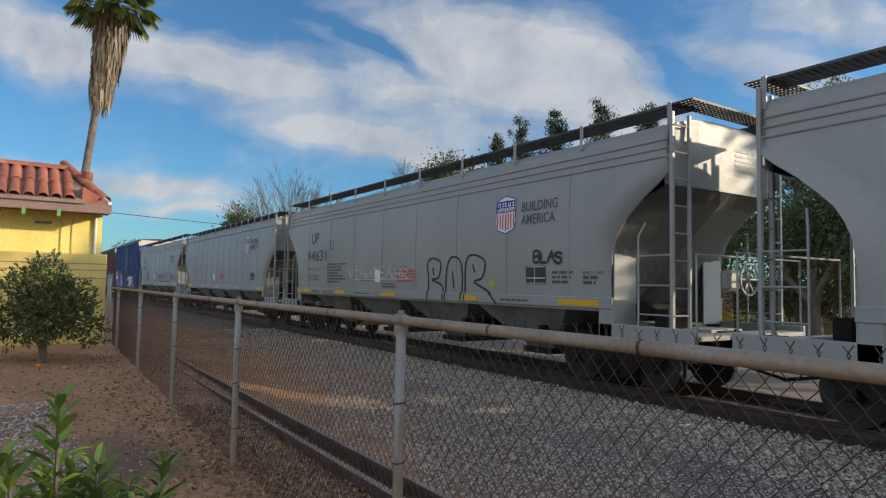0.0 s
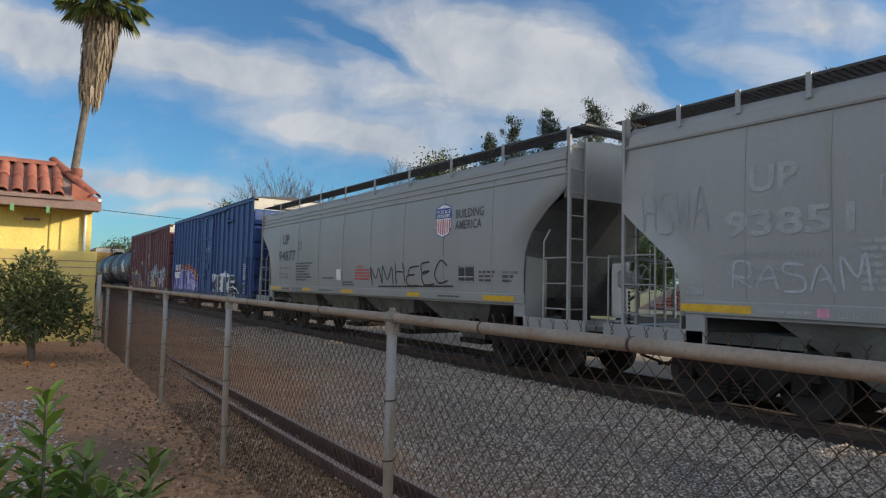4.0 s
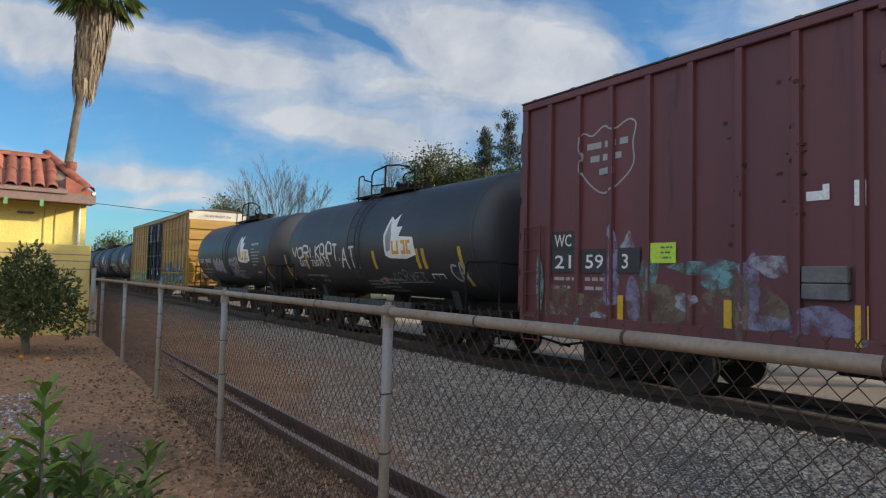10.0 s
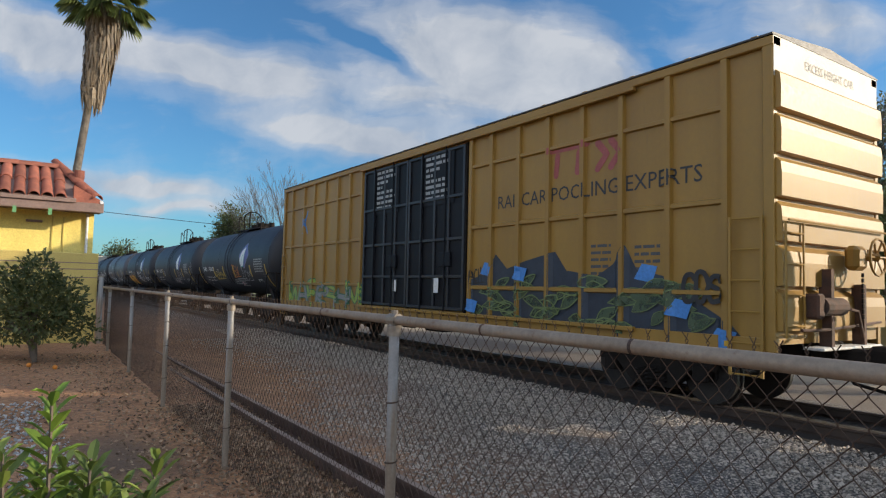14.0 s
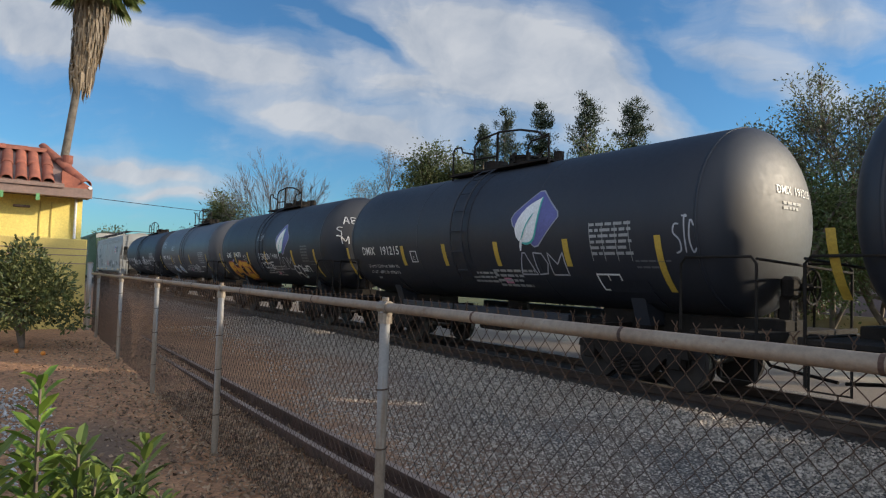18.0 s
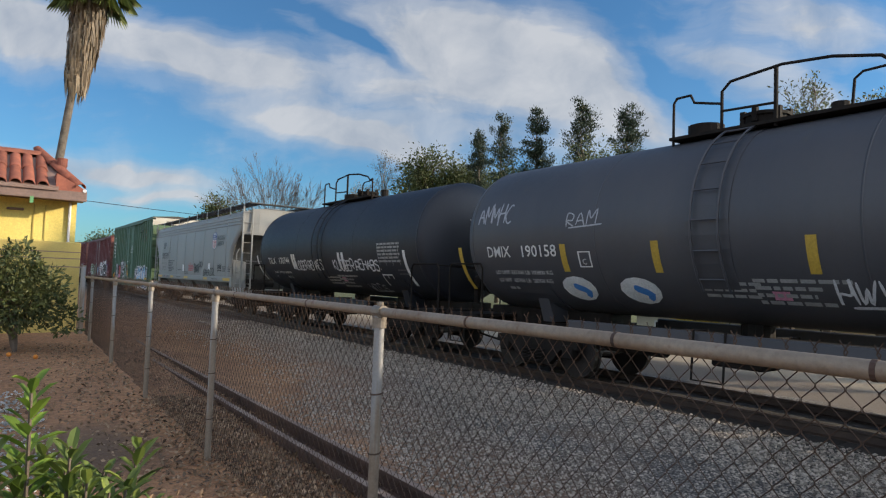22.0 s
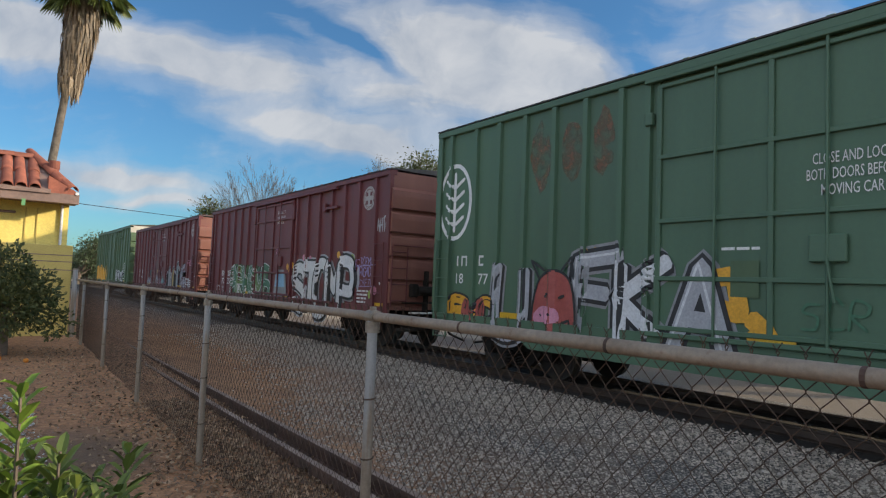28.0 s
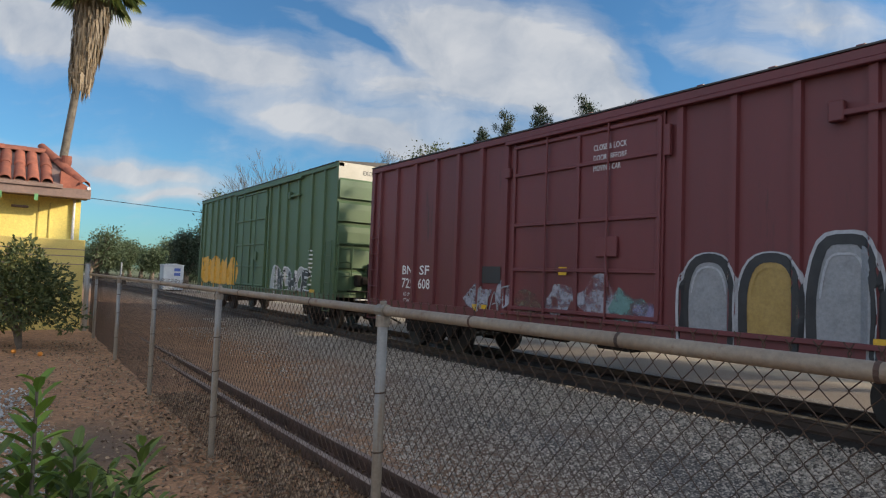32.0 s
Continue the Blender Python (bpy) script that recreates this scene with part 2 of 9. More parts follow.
# ---- meshes ----
def to_mesh(name, verts, faces, material=None, smooth=False):
    me = bpy.data.meshes.new(name)
    me.from_pydata([tuple(v) for v in verts], [], [tuple(f) for f in faces])
    if material:
        me.materials.append(material)
    if smooth:
        me.polygons.foreach_set("use_smooth", [True] * len(me.polygons))
    me.update()
    return me


class Shape:
    """Gathers boxes, tubes and sheets into one mesh."""

    def __init__(self):
        self.v, self.f = [], []

    def add(self, verts, faces):
        o = len(self.v)
        self.v += [tuple(p) for p in verts]
        self.f += [tuple(i + o for i in f) for f in faces]
        return self

    def box(self, x0, x1, y0, y1, z0, z1, b=0.0):
        if b <= 0:
            vs = [(x, y, z) for x in (x0, x1) for y in (y0, y1) for z in (z0, z1)]
            return self.add(vs, [(0, 1, 3, 2), (4, 6, 7, 5), (0, 4, 5, 1), (2, 3, 7, 6), (0, 2, 6, 4), (1, 5, 7, 3)])
        bm = bmesh.new()
        bmesh.ops.create_cube(bm, size=1)
        for p in bm.verts:
            p.co = Vector(((x0 + x1) / 2 + p.co.x * (x1 - x0), (y0 + y1) / 2 + p.co.y * (y1 - y0), (z0 + z1) / 2 + p.co.z * (z1 - z0)))
        b = min(b, 0.45 * min(x1 - x0, y1 - y0, z1 - z0))
        bmesh.ops.bevel(bm, geom=bm.edges[:], offset=b, segments=1, affect="EDGES")
        return self.bm(bm)

    def bm(self, bm):
        bm.verts.index_update()
        self.add([p.co.copy() for p in bm.verts], [[q.index for q in f.verts] for f in bm.faces])
        bm.free()
        return self

    def tube(self, pts, r, n=6, caps=True, taper=None):
        pts = [Vector(p) for p in pts]
        rings, prev = [], None
        for i, p in enumerate(pts):
            d = (pts[min(i + 1, len(pts) - 1)] - pts[max(i - 1, 0)]).normalized()
            if prev is None:
                a = d.orthogonal().normalized()
            else:
                a = (prev - d * prev.dot(d))
                a = a.normalized() if a.length > 1e-6 else d.orthogonal().normalized()
            prev = a
            b = d.cross(a)
            rr = r if taper is None else r + (taper - r) * i / max(1, len(pts) - 1)
            rings.append([p + (a * math.cos(2 * math.pi * k / n) + b * math.sin(2 * math.pi * k / n)) * rr for k in range(n)])
        vs = [q for ring in rings for q in ring]
        fs = [(i * n + k, i * n + (k + 1) % n, (i + 1) * n + (k + 1) % n, (i + 1) * n + k) for i in range(len(pts) - 1) for k in range(n)]
        if caps:
            fs += [tuple(range(n))[::-1], tuple((len(pts) - 1) * n + k for k in range(n))]
        return self.add(vs, fs)

    def disc(self, centre, axis, r, h, n=20):
        c, d = Vector(centre), Vector(axis).normalized()
        return self.tube([c - d * h / 2, c + d * h / 2], r, n)

    def prism(self, outline, axis, a, b):
        """An outline in the two other axes, drawn out along axis from a to b."""
        n = len(outline)
        k = "xyz".index(axis)

        def at(p, w):
            q = list(p)
            q.insert(k, w)
            return tuple(q)
        vs = [at(p, a) for p in outline] + [at(p, b) for p in outline]
        fs = [(i, (i + 1) % n, n + (i + 1) % n, n + i) for i in range(n)] + [tuple(range(n))[::-1], tuple(range(n, 2 * n))]
        return self.add(vs, fs)

    def mesh(self, name, material, smooth=False):
        me = to_mesh(name, self.v, self.f, material)
        bm = bmesh.new()
        bm.from_mesh(me)
        bmesh.ops.recalc_face_normals(bm, faces=bm.faces[:])
        bm.to_mesh(me)
        bm.free()
        if smooth:
            me.polygons.foreach_set("use_smooth", [True] * len(me.polygons))
            me.set_sharp_from_angle(angle=radians(38))
        return me


def part(name, shape, material, parent, label="", smooth=False, at=None):
    me = shape if isinstance(shape, bpy.types.Mesh) else shape.mesh(name, material, smooth)
    ob = new(name, me)
    ob.parent = parent
    if at is not None:
        ob.matrix_local = at if isinstance(at, Matrix) else Matrix.Translation(at)
    if label:
        ob["label"] = label
    return ob


def thing(name, label, category, group="", kind="", at=(0, 0, 0)):
    ob = new(name)
    ob.empty_display_size = 0.2
    ob.location = at
    return tagged(ob, label, category, group, kind)


# ---- materials of the place ----
RUST = surface("rusty steel", (0.11, 0.055, 0.035), (0.055, 0.035, 0.028), 0.85, big=4, small=40, bump=0.4)
OLD_RUST = surface("brown rail rust", (0.10, 0.055, 0.04), (0.06, 0.036, 0.028), 0.9, big=3, small=50, bump=0.5)
RAIL_WORN = surface("dusty rail head", (0.30, 0.225, 0.175), (0.19, 0.13, 0.10), 0.8, big=2, small=40, bump=0.3)
STEEL_DARK = surface("grimy running gear", (0.012, 0.010, 0.0085), (0.022, 0.017, 0.014), 0.85, gloss=0.2, big=3, small=30, bump=0.3)
WHEEL_STEEL = surface("worn wheel steel", (0.036, 0.029, 0.025), (0.024, 0.02, 0.018), 0.6, 0.4, big=3, small=30, bump=0.2)
RAIL_TOP = surface("rail steel", (0.075, 0.05, 0.037), (0.045, 0.03, 0.023), 0.55, 0.4, big=2, small=30, bump=0.2)
GALV = surface("weathered galvanised pipe", (0.32, 0.28, 0.235), (0.21, 0.17, 0.13), 0.5, 0.3, big=5, small=45, bump=0.15, stain=(0.2, 0.11, 0.06), stain_at=0.6)
GALV_RUSTY = surface("rust-stained fence rail", (0.31, 0.25, 0.19), (0.24, 0.18, 0.13), 0.6, 0.25, big=4, small=45, bump=0.2, stain=(0.18, 0.1, 0.06), stain_at=0.58)
WIRE = surface("rusty chain link wire", (0.080, 0.045, 0.026), (0.042, 0.025, 0.016), 0.85, 0.0, big=3, small=30, bump=0.0)


def post_steel():
    """Galvanised pipe, rusted brown from the ground to about half its height."""
    m = bpy.data.materials.new("rust-stained galvanised post")
    m.use_nodes = True
    nt = m.node_tree
    bs = nt.nodes["Principled BSDF"]
    co = nt.nodes.new("ShaderNodeTexCoord").outputs["Object"]
    mp = nt.nodes.new("ShaderNodeMapping")
    mp.inputs["Scale"].default_value = (22, 22, 1.6)
    nt.links.new(co, mp.inputs["Vector"])
    n1 = node(nt, "ShaderNodeTexNoise", Scale=1.0, Detail=5.0, Roughness=0.6)
    n2 = node(nt, "ShaderNodeTexNoise", Scale=60.0, Detail=5.0, Roughness=0.7)
    nt.links.new(mp.outputs[0], n1.inputs["Vector"]), nt.links.new(co, n2.inputs["Vector"])
    sep = nt.nodes.new("ShaderNodeSeparateXYZ")
    nt.links.new(co, sep.inputs[0])
    k = math_node(nt, "ADD", math_node(nt, "MULTIPLY", math_node(nt, "SUBTRACT", 1.15, sep.outputs["Z"]), 1.1), math_node(nt, "MULTIPLY", math_node(nt, "SUBTRACT", n1.outputs["Fac"], 0.5), 2.4))
    k = ramp(nt, k, ((0.0, (0, 0, 0)), (0.45, (0.8,) * 3)))
    zinc = mix(nt, n2.outputs["Fac"], (0.21, 0.212, 0.215), (0.37, 0.365, 0.36))
    rust = mix(nt, n2.outputs["Fac"], (0.13, 0.085, 0.05), (0.33, 0.25, 0.17))
    nt.links.new(mix(nt, k, zinc, rust), bs.inputs["Base Color"])
    bs.inputs["Metallic"].default_value = 0.25
    bs.inputs["Roughness"].default_value = 0.5
    b = node(nt, "ShaderNodeBump", Strength=0.2, Distance=0.002)
    nt.links.new(n2.outputs["Fac"], b.inputs["Height"]), nt.links.new(b.outputs[0], bs.inputs["Normal"])
    return m


POST_STEEL = post_steel()
WHITE_PAINT = paint("white lettering", (0.72, 0.71, 0.68))
BLACK_PAINT = paint("black lettering", (0.03, 0.03, 0.032))
YELLOW_TAPE = paint("yellow reflective tape", (0.62, 0.36, 0.02), 0.4)
YELLOW_OLD = paint("dull yellow tape", (0.5, 0.33, 0.05), 0.5)
RED_TEXT = paint("red lettering", (0.5, 0.07, 0.07))
GREY_TEXT = paint("faded grey lettering", (0.33, 0.33, 0.32))
WORN_TEXT = paint("nearly worn-off lettering", (0.115, 0.115, 0.12))


# ---- lettering and paint on the cars ----
GLYPHS = {}


def glyphs(text, bold=0.0, lines=1.0):
    """A line of the built-in font as flat points and faces, in units of the capitals' height."""
    key = (text, bold)
    if key not in GLYPHS:
        cu = bpy.data.curves.new("lettering", "FONT")
        cu.body, cu.resolution_u, cu.offset = text, 2, bold
        ob = new("lettering", cu)
        me = bpy.data.meshes.new_from_object(ob.evaluated_get(bpy.context.evaluated_depsgraph_get()))
        vs = [(v.co.x / 0.70, v.co.y / 0.70) for v in me.vertices]
        GLYPHS[key] = (vs, [tuple(p.vertices) for p in me.polygons])
        bpy.data.objects.remove(ob), bpy.data.curves.remove(cu), bpy.data.meshes.remove(me)
    return GLYPHS[key]


def drape(name, flat, faces, surf, material, parent, lift=0.004, label=""):
    """Lays flat points (y, z) on a car's side: surf gives the side's x there."""
    vs = [(surf(y, z) - lift, y, z) for y, z in flat]
    return part(name, to_mesh(name, vs, faces, material), material, parent, label)


def lettering(parent, text, y, z, high, material, surf, width=None, bold=0.0, lift=0.007, name="lettering", label=""):
    """Letters that read towards the car's front: y is where they begin, z their foot."""
    vs, fs = glyphs(text, bold)
    w = max(v[0] for v in vs)
    k = high if width is None else width / w
    return drape(name, [(y - a * k, z + b * high) for a, b in vs], fs, surf, material, parent, lift, label)


def end_lettering(parent, text, x, z, high, material, face, width=None, bold=0.0):
    """Letters on a car's front end: face gives the end's y at (x, z)."""
    vs, fs = glyphs(text, bold)
    k = high if width is None else width / max(v[0] for v in vs)
    pts = [(x + a * k, z + b * high) for a, b in vs]
    return part("lettering", to_mesh("lettering", [(a, face(a, b) - 0.006, b) for a, b in pts], fs, material), None, parent)


def end_bars(parent, x, z, rows, high, step, material, face, seed=1):
    rnd = random.Random(seed)
    vs, fs = [], []
    for i, w in enumerate(rows):
        at, zz = 0.0, z - i * step
        while at < w:
            seg = min(rnd.uniform(1.5, 4.0) * high, w - at)
            o = len(vs)
            vs += [(x + a, face(x + a, b) - 0.006, b) for a, b in ((at, zz), (at + seg, zz), (at + seg, zz + high), (at, zz + high))]
            fs.append((o, o + 1, o + 2, o + 3))
            at += seg + high * 0.7
    return part("lettering", to_mesh("lettering", vs, fs, material), None, parent)


def bars(parent, y, z, rows, high, step, material, surf, seed=1, name="lettering"):
    """Small writing that cannot be read: broken lines of plain bars."""
    rnd = random.Random(seed)
    flat, fs = [], []
    for i, w in enumerate(rows):
        at, zz = 0.0, z - i * step
        while at < w:
            seg = min(rnd.uniform(1.6, 5.0) * high, w - at)
            o = len(flat)
            flat += [(y - at, zz), (y - at - seg, zz), (y - at - seg, zz + high), (y - at, zz + high)]
            fs.append((o, o + 1, o + 2, o + 3))
            at += seg + high * 0.7
    return drape(name, flat, fs, surf, material, parent, 0.005)


def letter_blocks(parent, y, z, widths, high, gap, material, surf, thick=0.05, name="name_mark"):
    """A name as plain open blocks, one for each letter."""
    flat, fs = [], []
    rnd = random.Random(int(y * 100) + len(widths))
    for w in widths:
        if w > 0:
            sides = [(0, thick, 0, high), (w - thick, w, 0, high), (thick, w - thick, high - thick, high), (thick, w - thick, 0, thick)]
            if w > 2 * thick:
                sides.pop(rnd.randrange(4))
            for a, b, c, d in sides:
                n = max(1, int((d - c) / 0.06))
                for i in range(n):
                    o, e, g = len(flat), z + c + (d - c) * i / n, z + c + (d - c) * (i + 1) / n
                    flat += [(y - a, e), (y - b, e), (y - b, g), (y - a, g)]
                    fs.append((o, o + 1, o + 2, o + 3))
        y -= abs(w) + gap
    return drape(name, flat, fs, surf, material, parent, 0.008)


def patch(parent, y0, y1, z0, z1, material, surf, lift=0.004, name="decal", label="", ny=1, nz=1):
    ny, nz = max(ny, int(abs(y1 - y0) / 0.25) + 1), max(nz, int(abs(z1 - z0) / 0.2) + 1)
    flat = [(y0 + (y1 - y0) * i / ny, z0 + (z1 - z0) * j / nz) for j in range(nz + 1) for i in range(ny + 1)]
    fs = [(j * (ny + 1) + i, j * (ny + 1) + i + 1, (j + 1) * (ny + 1) + i + 1, (j + 1) * (ny + 1) + i) for j in range(nz) for i in range(ny)]
    return drape(name, flat, fs, surf, material, parent, lift, label)


def outline_patch(parent, pts, material, surf, lift=0.004, name="decal", label="", cell=0.10):
    """A filled outline, cut into small squares so that it follows the side."""
    bm = bmesh.new()
    bm.faces.new([bm.verts.new((0, y, z)) for y, z in pts])
    for k in (1, 2):
        lo, hi = min(p[k - 1] for p in pts), max(p[k - 1] for p in pts)
        w = lo + cell
        while w < hi:
            co, no = [0, 0, 0], [0, 0, 0]
            co[k], no[k] = w, 1
            bmesh.ops.bisect_plane(bm, geom=bm.verts[:] + bm.edges[:] + bm.faces[:], plane_co=co, plane_no=no)
            w += cell
    bm.verts.index_update()
    flat = [(v.co.y, v.co.z) for v in bm.verts]
    fs = [[v.index for v in f.verts] for f in bm.faces]
    bm.free()
    return drape(name, flat, fs, surf, material, parent, lift, label)


def strokes(parent, paths, wide, material, surf, lift, name="graffiti", label="", across=3):
    """Sprayed lines of even width along the paths, laid on the side in short pieces; each line is a part."""
    for number, path in enumerate(paths):
        flat, fs = [], []
        pts = []
        for (a, b), (c, d) in zip(path, path[1:]):
            n = max(1, int(math.hypot(c - a, d - b) / 0.05))
            pts += [(a + (c - a) * i / n, b + (d - b) * i / n) for i in range(n)]
        pts.append(path[-1])
        rows = []
        for i, (a, b) in enumerate(pts):
            c, d = pts[min(i + 1, len(pts) - 1)]
            e, f = pts[max(i - 1, 0)]
            ty, tz = c - e, d - f
            ln = math.hypot(ty, tz) or 1.0
            ny, nz = -tz / ln, ty / ln
            end = min(1.0, 0.55 + 0.45 * min(i, len(pts) - 1 - i) / 1.0)
            rows.append([(a + ny * wide * end * (k / across - 0.5), b + nz * wide * end * (k / across - 0.5)) for k in range(across + 1)])
        o = len(flat)
        flat += [q for r in rows for q in r]
        m = across + 1
        fs += [(o + i * m + k, o + i * m + k + 1, o + (i + 1) * m + k + 1, o + (i + 1) * m + k) for i in range(len(rows) - 1) for k in range(across)]
        # each line lies a hair above its own start and above the line before it, as paint coats do
        up = lift + 0.0003 * (number % 6)
        vs = [(surf(y, z) - up - 0.00001 * (i // m), y, z) for i, (y, z) in enumerate(flat)]
        part(name, to_mesh(name, vs, fs, material), material, parent, label)


def rounded(pts, n=4):
    """A smooth bend through the points."""
    out = []
    for i in range(len(pts) - 1):
        a, b, c, d = pts[max(i - 1, 0)], pts[i], pts[i + 1], pts[min(i + 2, len(pts) - 1)]
        for k in range(n):
            t = k / n
            out.append(tuple(0.5 * (2 * q + (r - p) * t + (2 * p - 5 * q + 4 * r - s) * t * t + (3 * q - p - 3 * r + s) * t ** 3) for p, q, r, s in zip(a, b, c, d)))
    return out + [pts[-1]]


def curl(rnd, y, z, w, h, n):
    """One wild letter: a bent run of points inside its cell."""
    forms = (
        ((0, 0), (0.05, 1), (0.5, 0.35), (0.95, 1), (1, 0)),
        ((0.9, 0.9), (0.2, 1), (0.05, 0.6), (0.85, 0.45), (0.8, 0.05), (0.05, 0)),
        ((0.05, 0), (0.1, 1), (0.9, 0.85), (0.75, 0.5), (0.1, 0.5), (0.95, 0)),
        ((0.95, 0.85), (0.35, 1), (0.02, 0.5), (0.35, 0.02), (0.95, 0.15)),
        ((0, 0), (0.45, 1), (0.95, 0), (0.75, 0.42), (0.2, 0.4)),
        ((0.1, 1), (0.05, 0), (0.15, 0.5), (0.9, 0.5), (0.85, 1), (0.95, 0)),
        ((0.05, 1), (0.95, 0.95), (0.5, 0.9), (0.45, 0)),
        ((0.9, 1), (0.1, 0.95), (0.12, 0.5), (0.7, 0.55), (0.1, 0.45), (0.1, 0.02), (0.95, 0.06)),
        ((0.0, 1), (0.35, 0.05), (0.5, 0.7), (0.7, 0.05), (1, 1)),
    )
    f = forms[rnd.randrange(len(forms))]
    lean = rnd.uniform(-0.25, 0.25)
    return rounded([(y - w * (a + lean * (b - 0.5) + rnd.uniform(-0.09, 0.09)), z + h * (b + rnd.uniform(-0.08, 0.08))) for a, b in f])


def graffiti(parent, surf, y0, y1, z0, z1, fills, edge, seed, letters=5, fat=0.3, glow=None, lift=0.006, rim=0.09, label=""):
    """A sprayed piece from y0 (its start) to y1: fat letters with a rim, over a cloud of paint."""
    rnd = random.Random(seed)
    w = (y0 - y1) / letters
    paths = []
    for i in range(letters):
        paths.append(curl(rnd, y0 - i * w - 0.06 * w, z0 + rnd.uniform(0, 0.08) * (z1 - z0), w * 1.2, (z1 - z0) * rnd.uniform(0.82, 1.0), i))
    if glow:
        strokes(parent, paths, fat + rim * 3.2, glow, surf, lift, "graffiti", label, 6)
    strokes(parent, paths, fat + rim, edge, surf, lift + 0.003, "graffiti", label, 5)
    for k, m in enumerate(fills):
        strokes(parent, paths[k::len(fills)], fat, m, surf, lift + 0.006 + 0.0015 * k, "graffiti", label, 5)
    # thin lights and cuts inside the letters
    cuts = [[(a - 0.05, b + 0.03), (c - 0.05, d + 0.03)] for p in paths for (a, b), (c, d) in zip(p, p[1:]) if rnd.random() < 0.5]
    strokes(parent, cuts, rim * 0.35, edge, surf, lift + 0.014, "graffiti", label, 2)


# letters as runs of points on a ten by ten grid, strokes parted by bars
LETTERS = dict(A="00 59 90|24 74", B="00 09 79 87 65 05|65 84 82 70 00", C="97 79 29 06 03 20 70 92", D="00 09 69 96 93 60 00", E="90 00 09 99|05 75", F="00 09 99|05 75",
               G="97 79 29 06 03 20 80 94 54", H="00 09|05 95|90 99", I="50 59", J="89 82 60 20 02", K="00 09|99 05 90", L="09 00 90", M="00 09 54 99 90", N="00 09 90 99",
               O="29 06 03 20 70 93 96 79 29", P="00 09 79 97 95 74 04", R="00 09 79 97 95 74 04|44 90", S="97 79 29 07 16 84 92 70 20 02", T="09 99|59 50",
               U="09 02 20 70 92 99", V="09 50 99", W="09 20 56 80 99", X="00 99|09 90", Y="09 55 99|55 50", Z="09 99 00 90")
LETTERS["."] = "40 51"
LETTERS["2"] = "07 29 79 97 84 00 90"
ROUND = "BCDGJOPRSU2"


def letter_runs(text, y0, y1, z0, z1, rnd, lean=0.0, jig=0.05, lap=1.0, soft=True):
    """The strokes of each letter of a sprayed word, laid from y0 to y1."""
    wide = [0.45 if c in "I." else 0.5 if c == " " else 1.0 for c in text]
    unit = (y0 - y1) / sum(wide)
    y, out = y0, []
    for c, w in zip(text, wide):
        if c != " ":
            h, up = (z1 - z0) * rnd.uniform(0.9, 1.06), (z1 - z0) * rnd.uniform(-0.05, 0.05)
            cell = unit * w * lap * 0.86
            runs = []
            for run in LETTERS[c].split("|"):
                pts = [(y - cell * (int(q[0]) / 9 + lean * (int(q[1]) / 9 - 0.5) + rnd.uniform(-jig, jig)), z0 + up + h * (int(q[1]) / 9 + rnd.uniform(-jig, jig))) for q in run.split()]
                runs.append(rounded(pts, 4) if soft and c in ROUND and len(pts) > 2 else pts)
            out.append(runs)
        y -= unit * w
    return out


def word_tag(parent, surf, text, y0, y1, z0, z1, material, seed, wide=0.04, lift=0.012, lean=0.12):
    """A word in thin sprayed lines."""
    rnd = random.Random(seed)
    strokes(parent, [r for letter in letter_runs(text, y0, y1, z0, z1, rnd, lean, 0.06) for r in letter], wide, material, surf, lift, "graffiti", "", 2)


def word_piece(parent, surf, text, y0, y1, z0, z1, fills, edge, seed, fat, rim=0.05, halo=None, lap=1.1, lift=0.008, label="", shine=None, jig=0.05, soft=True):
    """A word in fat sprayed letters, each with its own rim, one lapping over the next."""
    rnd = random.Random(seed)
    letters = letter_runs(text, y0, y1, z0, z1, rnd, 0.05, jig, lap, soft)
    if halo:
        strokes(parent, [r for letter in letters for r in letter], fat + rim * 3.4, halo, surf, lift, "graffiti", label, 6)
    for i, letter in enumerate(letters):
        up = lift + 0.006 + 0.009 * i
        strokes(parent, letter, fat + rim * 2, edge, surf, up, "graffiti", label, 6)
        strokes(parent, letter, fat, fills[i % len(fills)], surf, up + 0.005, "graffiti", label, 5)
        if shine:
            strokes(parent, [[(a + fat * 0.22, b + fat * 0.2) for a, b in r] for r in letter[:1]], fat * 0.16, shine, surf, up + 0.0075, "graffiti", label, 2)


def tag_line(parent, surf, y0, y1, z0, z1, material, seed, letters=6, wide=0.035, lift=0.006):
    rnd = random.Random(seed)
    # hurried letter forms, one after another, and a line under them
    w = (y0 - y1) / letters
    paths = [curl(rnd, y0 - i * w, z0 + rnd.uniform(0, 0.1) * (z1 - z0), w * 0.85, (z1 - z0) * rnd.uniform(0.7, 1.0), i) for i in range(letters)]
    if rnd.random() < 0.5:
        paths.append([(y0 - (y0 - y1) * 0.1, z0 - 0.05 * (z1 - z0)), (y1 - 0.1, z0 + 0.02)])
    strokes(parent, paths, wide * 0.9, material, surf, lift, "graffiti", "", 2)


